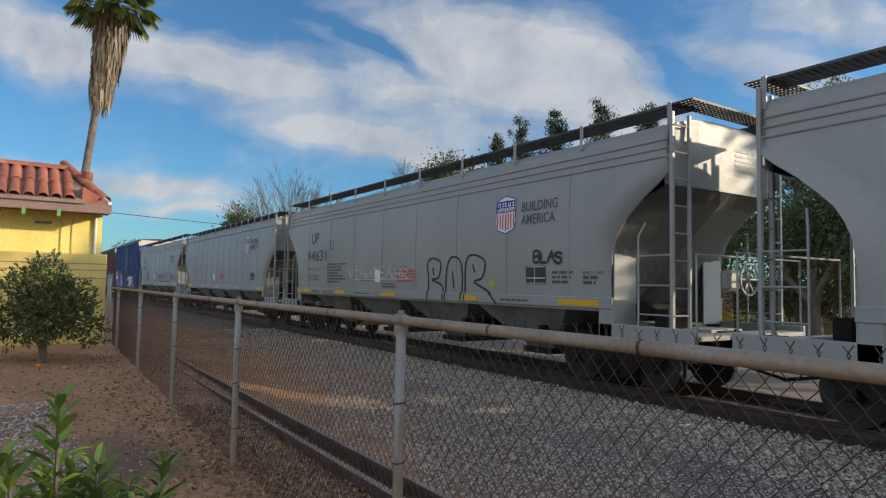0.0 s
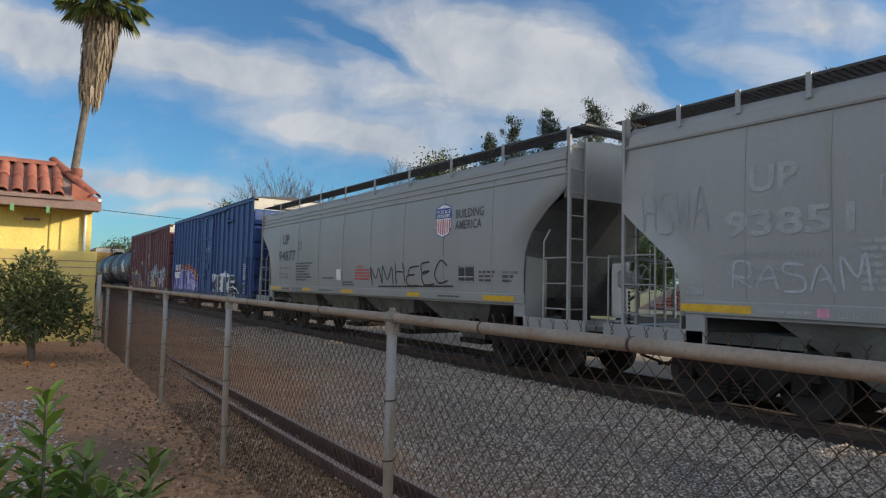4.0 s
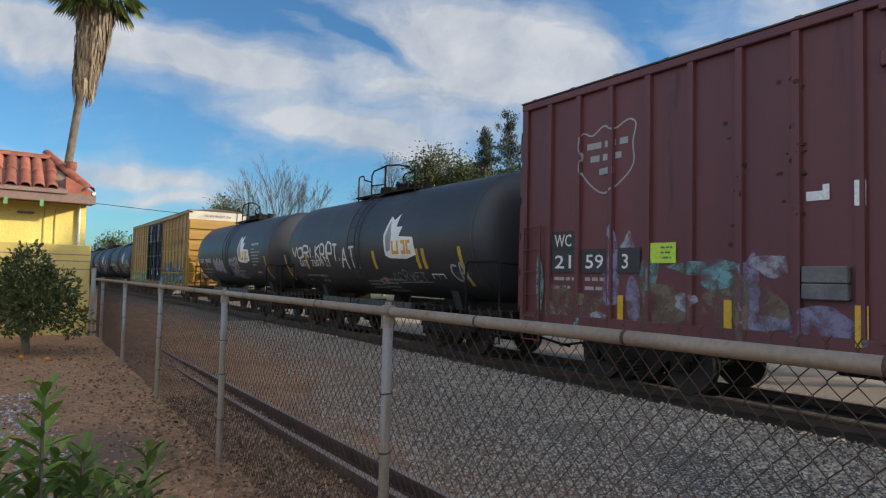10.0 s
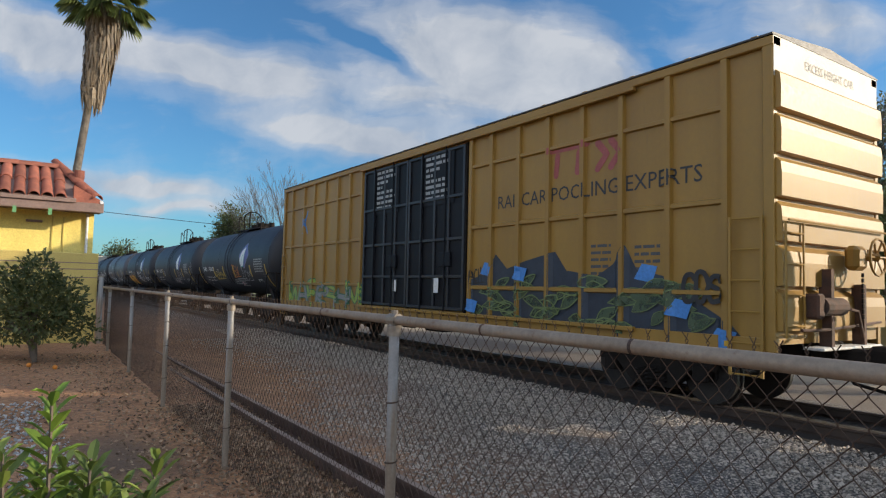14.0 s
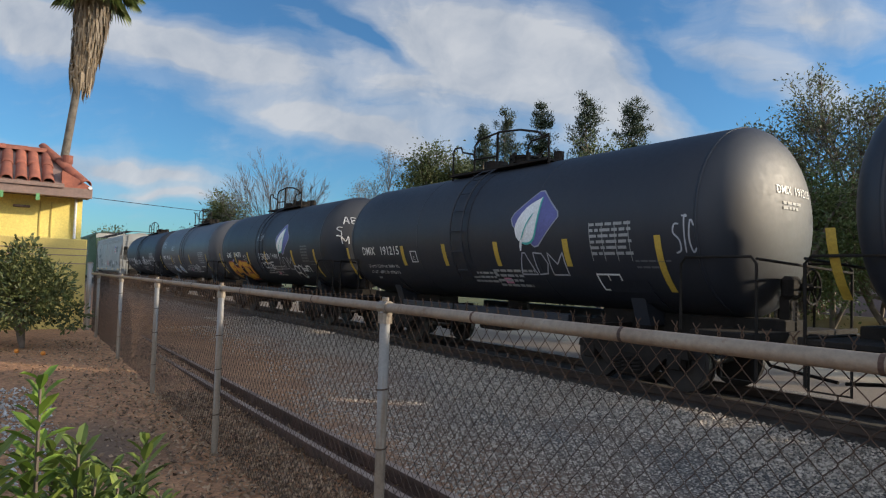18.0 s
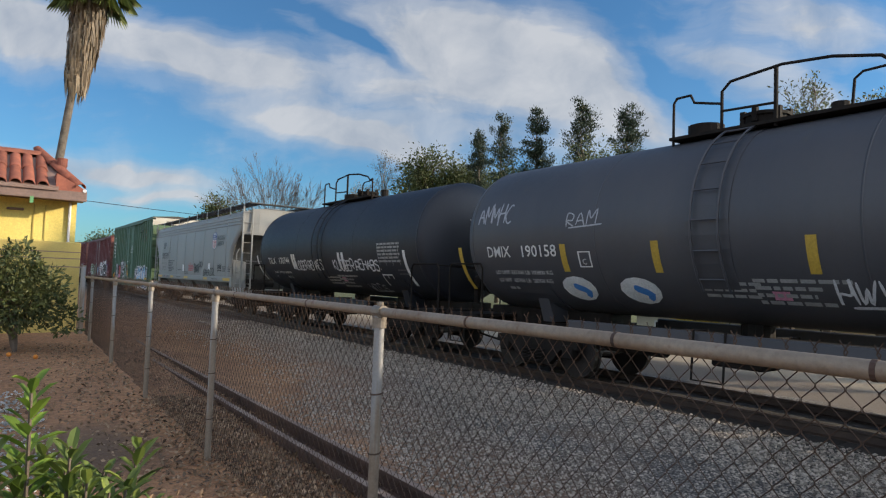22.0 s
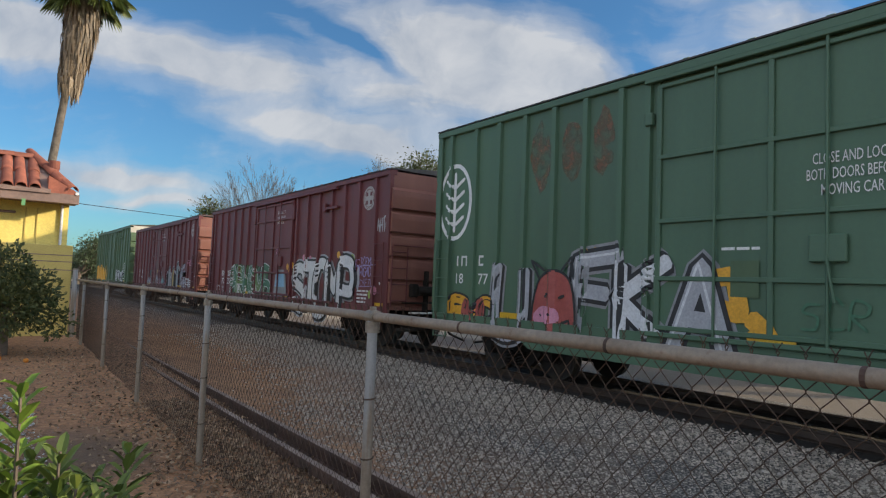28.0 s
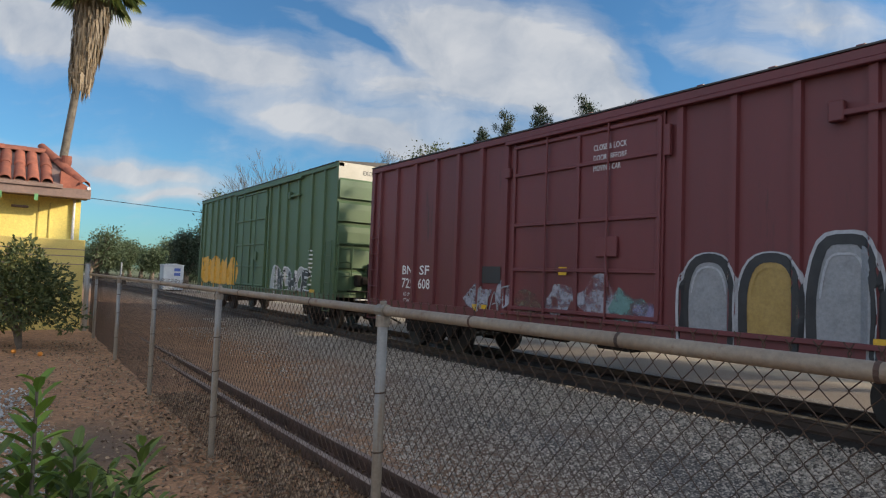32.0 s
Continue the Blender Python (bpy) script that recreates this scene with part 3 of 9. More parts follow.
SPRAY = {k: spray("sprayed " + k, c) for k, c in dict(
    white=(0.55, 0.55, 0.56), silver=(0.33, 0.33, 0.35), black=(0.012, 0.012, 0.014), purple=(0.11, 0.07, 0.29), lilac=(0.29, 0.235, 0.43),
    mint=(0.22, 0.52, 0.42), teal=(0.05, 0.34, 0.3), orange=(0.62, 0.2, 0.04), gold=(0.62, 0.3, 0.02), blue=(0.05, 0.2, 0.5),
    sky=(0.2, 0.38, 0.55), lime=(0.25, 0.35, 0.06), green=(0.04, 0.13, 0.07), pink=(0.5, 0.2, 0.28), brown=(0.14, 0.06, 0.045),
    mist=(0.33, 0.47, 0.46), acid=(0.42, 0.58, 0.04), moss=(0.10, 0.17, 0.05), ochre=(0.30, 0.19, 0.05), navy=(0.03, 0.05, 0.13), grey=(0.22, 0.22, 0.23), red=(0.3, 0.06, 0.05)).items()}

# ---- running gear, shared by all cars ----
SHARED = {}


def shared(key, make):
    if key not in SHARED:
        SHARED[key] = make()
    return SHARED[key]


def wheelset_mesh():
    s = Shape()
    s.tube([(-0.98, 0, 0), (0.98, 0, 0)], 0.075, 10)
    for sx in (-1, 1):
        s.disc((sx * 0.775, 0, 0), (1, 0, 0), 0.457, 0.12, 28)
        s.disc((sx * 0.70, 0, 0), (1, 0, 0), 0.485, 0.03, 28)
        s.disc((sx * 0.835, 0, 0), (1, 0, 0), 0.40, 0.02, 24)
        s.disc((sx * 0.86, 0, 0), (1, 0, 0), 0.15, 0.06, 14)
        s.disc((sx * 1.0, 0, 0), (1, 0, 0), 0.09, 0.05, 10)
        for k in range(3):
            a = 2.09 * k
            s.disc((sx * 1.03, 0.05 * math.cos(a), 0.05 * math.sin(a)), (1, 0, 0), 0.018, 0.03, 6)
    return s.mesh("wheelset", WHEEL_STEEL, True)


def side_frame_mesh():
    s = Shape()
    out = [(-1.15, 0.55), (-1.12, 0.68), (-0.75, 0.70), (-0.42, 0.88), (0.42, 0.88), (0.75, 0.70), (1.12, 0.68), (1.15, 0.55), (0.72, 0.52),
           (0.5, 0.30), (0.38, 0.20), (-0.38, 0.20), (-0.5, 0.30), (-0.72, 0.52)]
    s.prism(out, "x", -0.07, 0.07)
    for sy in (-1, 1):
        s.box(-0.1, 0.1, sy * 0.89 - 0.13, sy * 0.89 + 0.13, 0.36, 0.62, 0.02)
    return s.mesh("side_frame", STEEL_DARK, True)


def springs_mesh():
    s = Shape()
    pts = [(0.085 * math.cos(a * 1.05), 0.085 * math.sin(a * 1.05), 0.24 + 0.25 * a / 24) for a in range(25)]
    s.tube(pts, 0.016, 5)
    return s.mesh("spring", STEEL_DARK, True)


def bolster_mesh():
    s = Shape()
    s.box(-1.1, 1.1, -0.2, 0.2, 0.5, 0.72, 0.04)
    s.box(-0.6, 0.6, -0.16, 0.16, 0.72, 0.86, 0.03)
    s.box(-0.9, 0.9, -0.45, -0.38, 0.42, 0.52, 0.01)
    s.box(-0.9, 0.9, 0.38, 0.45, 0.42, 0.52, 0.01)
    return s.mesh("bolster", STEEL_DARK)


WHEELS = []          # (wheelset, its y in the car, the car)


def running_gear(car, length, bogie, length_over):
    for sy in (-1, 1):
        b = part("bogie", shared("bolster", bolster_mesh), None, car, "dark grimy steel bogie", at=(0, sy * bogie, 0))
        for sx in (-1, 1):
            part("side_frame", shared("frame", side_frame_mesh), None, b, at=(sx * 1.02, 0, 0))
            for dy in (-0.2, 0, 0.2):
                part("spring", shared("springs", springs_mesh), None, b, at=(sx * 1.13, dy, 0))
        for dy in (-0.89, 0.89):
            w = part("wheelset", shared("wheels", wheelset_mesh), None, car, "worn steel wheelset", at=(0, sy * bogie + dy, 0.457))
            WHEELS.append((w, sy * bogie + dy, car))
    s = Shape()
    s.box(-0.3, 0.3, -length / 2 + 0.3, length / 2 - 0.3, 0.78, 1.02)
    for k in range(5):
        y = (k - 2) * length / 6.5
        s.box(-1.3, 1.3, y - 0.06, y + 0.06, 0.8, 1.0)
    part("underframe", s, STEEL_DARK, car)
    s = Shape()
    s.tube([(-0.7, 1.2, 0.78), (-0.7, 2.4, 0.78)], 0.2, 12)
    s.box(-1.0, -0.45, -0.6, 0.2, 0.6, 0.98, 0.03)
    s.tube([(-0.9, -2.6, 0.9), (-0.9, 1.0, 0.86), (-0.9, 4.2, 0.9)], 0.025, 6)
    part("brake_gear", s, STEEL_DARK, car)
    for sy in (-1, 1):
        s = Shape()
        e = length / 2 - 0.1
        s.box(-0.13, 0.13, e, length_over / 2 - 0.22, 0.74, 1.0, 0.03)
        s.box(-0.2, 0.16, length_over / 2 - 0.3, length_over / 2 + 0.06, 0.66, 1.06, 0.06)
        s.box(-0.3, 0.3, e - 0.1, e + 0.12, 0.66, 1.08, 0.03)
        s.tube([(0.35, e, 0.75), (0.4, e + 0.2, 0.45), (0.36, length_over / 2, 0.33)], 0.03, 6)
        if sy < 0:
            s.v = [(x, -y, z) for x, y, z in s.v]
        part("coupler", s, STEEL_DARK, car, "rusty knuckle coupler with brake hose")


def rungs(parent, x0, x1, y0, y1, zs, material, r=0.014, name="rung"):
    """Grab bars that stand off a face."""
    for z in zs:
        s = Shape().tube([(x0, y0, z), (x1, y1, z)], r, 6)
        part(name, s, material, parent)


def brake_wheel(car, x, y, z, material):
    s = Shape()
    s.box(x - 0.42, x - 0.06, y + 0.1, y + 0.3, z - 0.2, z + 0.16, 0.06)
    s.tube([(x - 0.2, y + 0.2, z), (x, y, z)], 0.06, 8)
    b = part("brake_housing", s, material, car)
    s = Shape()
    n = 20
    ring = [(x + 0.27 * math.cos(2 * math.pi * k / n), y, z + 0.27 * math.sin(2 * math.pi * k / n)) for k in range(n + 1)]
    s.tube(ring, 0.02, 6, False)
    for k in range(6):
        a = math.pi * k / 3
        s.tube([(x, y + 0.03, z), (x + 0.26 * math.cos(a), y, z + 0.26 * math.sin(a))], 0.016, 5)
    part("brake_wheel", s, material, car, "round spoked hand brake wheel")
    s = Shape()
    for k in range(9):
        zz = z - 0.3 - k * 0.075
        s.box(x - 0.26, x - 0.22, y + 0.1, y + 0.125, zz, zz + 0.06)
    part("brake_chain", s, STEEL_DARK, car)


# ---- boxcars ----
def rib_profile(d):
    """How far a side post stands out at a distance d from its middle."""
    d = abs(d)
    return 0.07 if d < 0.05 else max(0.0, 0.07 * (1 - (d - 0.05) / 0.015)) if d < 0.065 else 0.0


def boxcar(label, s_front, s_rear, high, base, end_paint, posts, door, group, top_panel=None, cross=(), low=0.97, wide=3.2, trim=None,
           door_paint=None, double=False, end_ribs=5, floor_step=None):
    """posts: places of the side posts (from the middle, plus is towards the rear); door: (from, to). Near side at x = -wide/2."""
    length = s_rear - s_front
    car = thing("boxcar", label, "boxcar", group)
    h, w = length / 2, wide / 2
    skin = w - 0.07
    trim = trim or base
    door_paint = door_paint or base
    s = Shape().box(-skin, skin, -h + 0.05, h - 0.05, low + 0.1, high - 0.12)
    part("body", s, base, car)
    # roof with cross ribs, and eaves
    s = Shape().prism([(-w - 0.02, high - 0.055), (-w - 0.02, high - 0.03), (0, high + 0.1), (w + 0.02, high - 0.03), (w + 0.02, high - 0.055)], "y", -h, h)
    roof = part("roof", s, ROOF_DARK, car, "ribbed steel roof with a lipped edge")
    n = int(length / 1.05)
    rib = Shape()
    for sx in (-1, 1):
        rib.prism([(0, high + 0.1), (sx * w * 0.97, high - 0.03), (sx * w * 0.97, high + 0.01), (0, high + 0.14)], "y", -0.05, 0.05)
    rib_me = rib.mesh("roof_rib", trim)
    for k in range(n + 1):
        part("roof_rib", rib_me, None, roof, at=(0, -h + 0.3 + k * (length - 0.6) / n, 0))
    for sx in (-1, 1):
        s = Shape().box(sx * (w - 0.1) - 0.11, sx * (w - 0.1) + 0.107, -h + 0.006, h - 0.006, high - 0.2, high - 0.06, 0.015)
        part("top_chord", s, trim, car)
        s = Shape()
        lo = floor_step or low
        s.prism([(-h + 0.05, low + 0.18), (-h + 0.05, low), (-h + 2.6, low), (-h + 3.2, lo), (h - 3.2, lo), (h - 2.6, low), (h - 0.05, low), (h - 0.05, low + 0.18)], "x", sx * w - 0.05 * sx - 0.045, sx * w - 0.05 * sx + 0.045)
        part("side_sill", s, base, car)
    post = Shape().prism([(-w + 0.07, -0.065), (-w, -0.05), (-w, 0.05), (-w + 0.07, 0.065)], "z", low + 0.12, high - 0.2)
    post_me = post.mesh("side_post", base)
    far = Shape().prism([(w - 0.07, -0.065), (w, -0.05), (w, 0.05), (w - 0.07, 0.065)], "z", low + 0.12, high - 0.2).mesh("side_post", base)
    for y in posts:
        part("side_post", post_me, None, car, at=(0, y, 0))
        part("side_post", far, None, car, at=(0, y, 0))
    for sy in (-1, 1):
        for sx in (-1, 1):
            s = Shape().box(sx * (w - 0.06) - 0.06, sx * (w - 0.06) + 0.06, sy * (h - 0.09) - 0.078, sy * (h - 0.09) + 0.078, low, high - 0.125, 0.015)
            part("corner_post", s, trim, car)
    for y0, y1, z in cross:
        s = Shape().prism([(-w + 0.07, z - 0.05), (-w + 0.015, z - 0.03), (-w + 0.015, z + 0.03), (-w + 0.07, z + 0.05)], "y", y0, y1)
        part("side_bar", s, base, car)
    # doors, both sides
    d0, d1 = door
    leaves = [(d0, d1)] if not double else [(d0, (d0 + d1) / 2 - 0.01), ((d0 + d1) / 2 + 0.01, d1)]
    for sx in (-1, 1):
        for a, b in leaves:
            x = sx * (w - 0.085)
            dr = part("door", Shape().box(x - 0.05, x + 0.05, a, b, low + 0.22, high - 0.3, 0.012), door_paint, car, "flush sliding plug door")
            out = sx * (w - 0.012)
            for z in (low + 0.27, low + 1.02, low + 1.9, low + 2.9, high - 0.36):
                if z < high - 0.3:
                    part("door_bar", Shape().box(out - 0.03, out + 0.03, a + 0.03, b - 0.03, z - 0.035, z + 0.035, 0.01), DOOR_EDGE if double else door_paint, dr)
            for y in (a + 0.05, (a + b) / 2, b - 0.05) if not double else (a + 0.05, a + 0.65, a + 1.25, a + 1.85, b - 0.05):
                part("door_stile", Shape().box(out - 0.026, out + 0.026, y - 0.04, y + 0.04, low + 0.255, high - 0.33, 0.01), DOOR_EDGE if double else door_paint, dr)
            rods = (a + (b - a) * 0.3, a + (b - a) * 0.72)
            for y in rods:
                part("lock_rod", Shape().tube([(out + sx * 0.04, y, low + 0.1), (out + sx * 0.04, y, high - 0.25)], 0.022, 6), door_paint, dr)
            hd = Shape().box(out + sx * 0.02 - 0.03, out + sx * 0.02 + 0.03, rods[0] - 0.22, rods[0] + 0.22, low + 1.25, low + 1.6, 0.015)
            hd.tube([(out + sx * 0.07, rods[0], low + 1.3), (out + sx * 0.09, rods[0] - 0.1, low + 0.75)], 0.018, 6)
            part("door_lock", hd, door_paint, dr)
        for y in [a for a, _ in leaves] + [leaves[-1][1]]:
            part("door_gap", Shape().box(sx * (w - 0.05) - 0.026, sx * (w - 0.05) + 0.026, y - 0.03, y + 0.03, low + 0.2, high - 0.28), STEEL_DARK if double else base, car, "upright edge of the door opening")
        for za, zb in ((low + 0.13, low + 0.2), (high - 0.28, high - 0.21)):
            part("door_track", Shape().box(sx * (w + 0.02) - 0.05, sx * (w + 0.02) + 0.05, d0 - (d1 - d0) * 0.95, d1 + 0.2, za, zb, 0.01), trim, car)
    # ends: pressed ribs across
    zs = [low + 0.25 + (high - low - 0.75) * (k + 0.5) / end_ribs for k in range(end_ribs)]
    stepz = (high - low - 0.75) / end_ribs
    for sy in (-1, 1):
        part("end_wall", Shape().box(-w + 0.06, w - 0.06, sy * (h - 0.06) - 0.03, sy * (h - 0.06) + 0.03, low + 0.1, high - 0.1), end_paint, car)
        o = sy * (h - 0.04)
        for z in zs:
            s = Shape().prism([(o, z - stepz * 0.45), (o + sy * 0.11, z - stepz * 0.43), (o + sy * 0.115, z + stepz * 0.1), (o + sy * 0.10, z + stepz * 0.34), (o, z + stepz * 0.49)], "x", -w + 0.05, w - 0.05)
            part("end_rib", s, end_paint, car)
        if top_panel:
            if sy < 0:
                end_lettering(car, "EXCESS HEIGHT CAR", -0.75, high - 0.38, 0.13, BLACK_PAINT, lambda x, z: -h + 0.004, 1.5, 0.004)
            part("end_panel", Shape().box(-w + 0.02, w - 0.02, sy * (h - 0.02) - 0.014, sy * (h - 0.02) + 0.014, high - 0.62, high - 0.04), top_panel, car, "pale panel across the top of the end")
        pl = Shape().box(-0.9, 0.9, min(sy * h, sy * (h + 0.28)), max(sy * h, sy * (h + 0.28)), low + 0.02, low + 0.06, 0.01)
        part("end_platform", pl, WHITE_PAINT, car, "narrow pale crossover step")
        la = part("end_ladder", Shape().tube([(-w + 0.55, sy * (h + 0.1), low + 0.2), (-w + 0.55, sy * (h + 0.1), low + 1.75)], 0.016, 6).tube([(-w + 0.08, sy * (h + 0.1), low + 0.2), (-w + 0.08, sy * (h + 0.1), low + 1.75)], 0.016, 6), trim, car)
        rungs(la, -w + 0.08, -w + 0.55, sy * (h + 0.1), sy * (h + 0.1), [low + 0.35 + 0.42 * k for k in range(4)], trim)
        part("handrail", Shape().tube([(-w + 0.1, sy * (h + 0.13), low + 1.78), (w - 0.1, sy * (h + 0.13), low + 1.78)], 0.016, 6), trim, car)
        for sx in (-1, 1):
            la = part("side_ladder", Shape().box(sx * (w + 0.05) - 0.012, sx * (w + 0.05) + 0.012, sy * (h - 0.16) - 0.02, sy * (h - 0.16) + 0.02, low - 0.35, low + 1.85).box(sx * (w + 0.05) - 0.012, sx * (w + 0.05) + 0.012, sy * (h - 0.62) - 0.02, sy * (h - 0.62) + 0.02, low - 0.35, low + 1.85), trim, car)
            rungs(la, sx * (w + 0.05), sx * (w + 0.05), sy * (h - 0.16), sy * (h - 0.62), [low - 0.33 + 0.43 * k for k in range(6)], trim)
    if not double:
        part("roof_bracket", Shape().box(-w - 0.05, -w + 0.05, -4.95, -4.1, high - 0.86, high - 0.78, 0.01).box(-w - 0.07, -w + 0.05, -4.18, -4.0, high - 0.92, high - 0.66, 0.015), base, car, "bracket below the eaves")
        part("door_stop", Shape().box(-w - 0.05, -w + 0.05, d1 + 0.06, d1 + 0.2, high - 0.95, high - 0.75, 0.015), base, car)
        part("door_stop", Shape().box(-w - 0.04, -w + 0.05, d0 - 0.16, d0 - 0.06, high - 1.0, high - 0.5, 0.015), base, car)
    brake_wheel(car, 0.45, -h - 0.42, low + 1.35, trim)
    s = Shape()
    s.tube([(-0.75, -h - 0.16, low + 0.62), (-0.15, -h - 0.16, low + 0.62)], 0.13, 12)
    s.box(-0.95, -0.75, -h - 0.24, -h - 0.03, low + 0.45, low + 0.8, 0.03)
    s.tube([(-0.15, -h - 0.16, low + 0.62), (0.3, -h - 0.2, low + 0.55), (0.42, -h - 0.22, low + 0.15)], 0.025, 6)
    s.box(-0.5, -0.42, -h - 0.2, -h - 0.03, low + 0.05, low + 1.15)
    s.box(0.5, 0.58, -h - 0.2, -h - 0.03, low + 0.05, low + 0.95)
    s.tube([(-1.2, -h - 0.14, low + 0.3), (-0.6, -h - 0.18, low + 0.3), (1.2, -h - 0.14, low + 0.38)], 0.022, 6)
    part("end_gear", s, RUST if double else STEEL_DARK, car, "brake cylinder and levers on the end")
    running_gear(car, length, h - 2.35, length + 1.6)

    def surf(y, z):
        if d0 < y < d1:
            return -w + 0.034
        return -skin - max([rib_profile(y - p) for p in posts] or [0])
    return car, surf, s_front + h


# ---- covered hoppers ----
def hopper(label, s_front, s_rear, body, seams, group, eave=4.3, deck=1.0, wide=3.2, stripes=True, board=0.42, posts=9, straight=False):
    length = s_rear - s_front
    car = thing("covered_hopper", label, "hopper car", group)
    h, w = length / 2, wide / 2
    cut = [(0.0, 3.7), (0.05, 3.56), (0.3, 3.44), (0.64, 3.18), (0.98, 2.85), (1.18, 2.5), (1.24, 2.0), (1.24, 1.2)]
    if straight:
        cut = [(0.0, 3.02), (0.05, 2.98), (0.95, 2.2), (1.06, 2.0), (1.12, 1.6), (1.12, 1.2)]
    lip = 3.05 if straight else 3.42          # foot of the upper end sheet

    def bulge(z):
        """Half width of the curved side at the height z."""
        t = (z - 1.2) / (eave - 1.2)
        return w - 0.05 + 0.05 * math.sin(math.pi * max(0.0, min(1.0, t))) - (0.04 * max(0.0, t - 0.75) / 0.25)
    # side sheets with the swept cut at both ends
    zs = [eave - (eave - 1.36) * k / 14 for k in range(15)]

    def inset(z):
        if z >= cut[0][1]:
            return 0.0
        for (a, za), (b, zb) in zip(cut, cut[1:]):
            if zb <= z <= za:
                return a + (b - a) * (za - z) / (za - zb)
        return cut[-1][0]
    for sx in (-1, 1):
        vs, fs = [], []
        ny = 24
        for off in (0, 0.03):
            for z in zs:
                e = h - inset(z)
                vs += [(sx * (bulge(z) - off), -e + 2 * e * i / ny, z) for i in range(ny + 1)]
        m, nn = ny + 1, len(zs) * (ny + 1)
        for j in range(len(zs) - 1):
            for i in range(ny):
                q = (j * m + i, j * m + i + 1, (j + 1) * m + i + 1, (j + 1) * m + i)
                fs += [q, tuple(a + nn for a in q[::-1])]
            for i in (0, ny):
                fs.append((j * m + i, (j + 1) * m + i, (j + 1) * m + i + nn, j * m + i + nn))
        me = to_mesh("side_sheet", vs, fs, body, True)
        part("side_sheet", me, None, car)
        for y in seams:
            s = Shape().tube([(sx * (bulge(z) + 0.002), y, z) for z in zs[1:-1]], 0.012, 4)
            part("seam", s, body, car)
        # rolled top edge, sill
        if stripes:
            for z in (eave - 0.42, eave - 0.28, eave - 0.14):
                part("bead", Shape().tube([(sx * (bulge(z) + 0.004), -h + 0.05, z), (sx * (bulge(z) + 0.004), h - 0.05, z)], 0.022, 6), body, car)
        else:
            part("bead", Shape().tube([(sx * (bulge(eave - 0.2) + 0.01), -h + 0.05, eave - 0.2), (sx * (bulge(eave - 0.2) + 0.01), h - 0.05, eave - 0.2)], 0.035, 6), body, car)
        sill = Shape().box(sx * (w - 0.03) - 0.04, sx * (w - 0.03) + 0.04, -h + 1.2, h - 1.2, 1.40, 1.60, 0.012)
        part("side_sill", sill, body, car)
        for sy in (-1, 1):
            e = Shape().box(sx * (w - 0.05) - 0.04, sx * (w - 0.05) + 0.04, min(sy * (h - 1.5), sy * (h + 0.4)), max(sy * (h - 1.5), sy * (h + 0.4)), deck - 0.08, deck + 0.16, 0.012)
            e.box(sx * (w - 0.06) - 0.05, sx * (w - 0.06) + 0.05, sy * (h - 1.36) - 0.16, sy * (h - 1.36) + 0.16, deck - 0.1, 1.6, 0.02)
            part("bolster_sill", e, body, car)
    # rounded roof with a hatch trough
    prof = [(-bulge(eave), eave), (-w * 0.86, eave + 0.14), (-w * 0.6, eave + 0.24), (-w * 0.3, eave + 0.28), (w * 0.3, eave + 0.28), (w * 0.6, eave + 0.24), (w * 0.86, eave + 0.14), (bulge(eave), eave), (w * 0.8, eave - 0.1), (-w * 0.8, eave - 0.1)]
    part("roof", Shape().prism(prof, "y", -h + 0.05, h - 0.05), body, car, smooth=True)
    part("hatch_trough", Shape().box(-0.32, 0.32, -h + 0.8, h - 0.8, eave + 0.28, eave + 0.38, 0.03), body, car)
    # end walls above, slope sheets under them, inner bulkhead
    for sy in (-1, 1):
        # upper end sheet, folded back a little at both corners
        xs = (-w + 0.03, -w + 0.72, w - 0.72, w - 0.03)
        back = (0.10, 0.0, 0.0, 0.10)
        vs = []
        for off in (0.0, 0.035):
            for x, d in zip(xs, back):
                top = eave + (0.06 if d else 0.2)
                vs += [(x, sy * (h - 0.015 - d - off), lip), (x, sy * (h - 0.015 - d * 0.6 - off), (lip + top) / 2), (x, sy * (h - 0.015 - d * 0.3 - off), top)]
        q = [(3 * i + k, 3 * i + k + 1, 3 * i + k + 4, 3 * i + k + 3) for i in range(3) for k in range(2)]
        fs = q + [tuple(a + 12 for a in f[::-1]) for f in q] + [(3 * i, 3 * i + 3, 3 * i + 15, 3 * i + 12) for i in range(3)]
        part("end_sheet", Shape().add(vs, fs), body, car, "plain steel upper end sheet")
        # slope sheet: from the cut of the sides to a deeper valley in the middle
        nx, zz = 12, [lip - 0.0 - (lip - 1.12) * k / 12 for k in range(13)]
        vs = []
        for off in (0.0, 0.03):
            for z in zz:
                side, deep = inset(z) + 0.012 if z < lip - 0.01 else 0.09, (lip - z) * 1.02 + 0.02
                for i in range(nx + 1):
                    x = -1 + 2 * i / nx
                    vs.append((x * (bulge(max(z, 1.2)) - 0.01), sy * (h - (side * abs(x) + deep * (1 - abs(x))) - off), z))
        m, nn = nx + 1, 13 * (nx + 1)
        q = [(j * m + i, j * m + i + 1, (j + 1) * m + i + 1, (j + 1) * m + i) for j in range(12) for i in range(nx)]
        part("slope_sheet", to_mesh("slope_sheet", vs, q + [tuple(a + nn for a in f[::-1]) for f in q], SLOPE), None, car, "grimy sloping hopper floor plate, darkened for the shade under the end")
        for sx in (-1, 1):
            xa, xb = sorted((sx * (w - 0.06), sx * (w - 0.62)))
            part("shear_plate", Shape().box(xa, xb, sy * (h - cut[-1][0] + 0.03) - 0.012, sy * (h - cut[-1][0] + 0.03) + 0.012, deck + 0.1, 2.2 if straight else 2.35), body, car, "pale upright plate over the bogie")
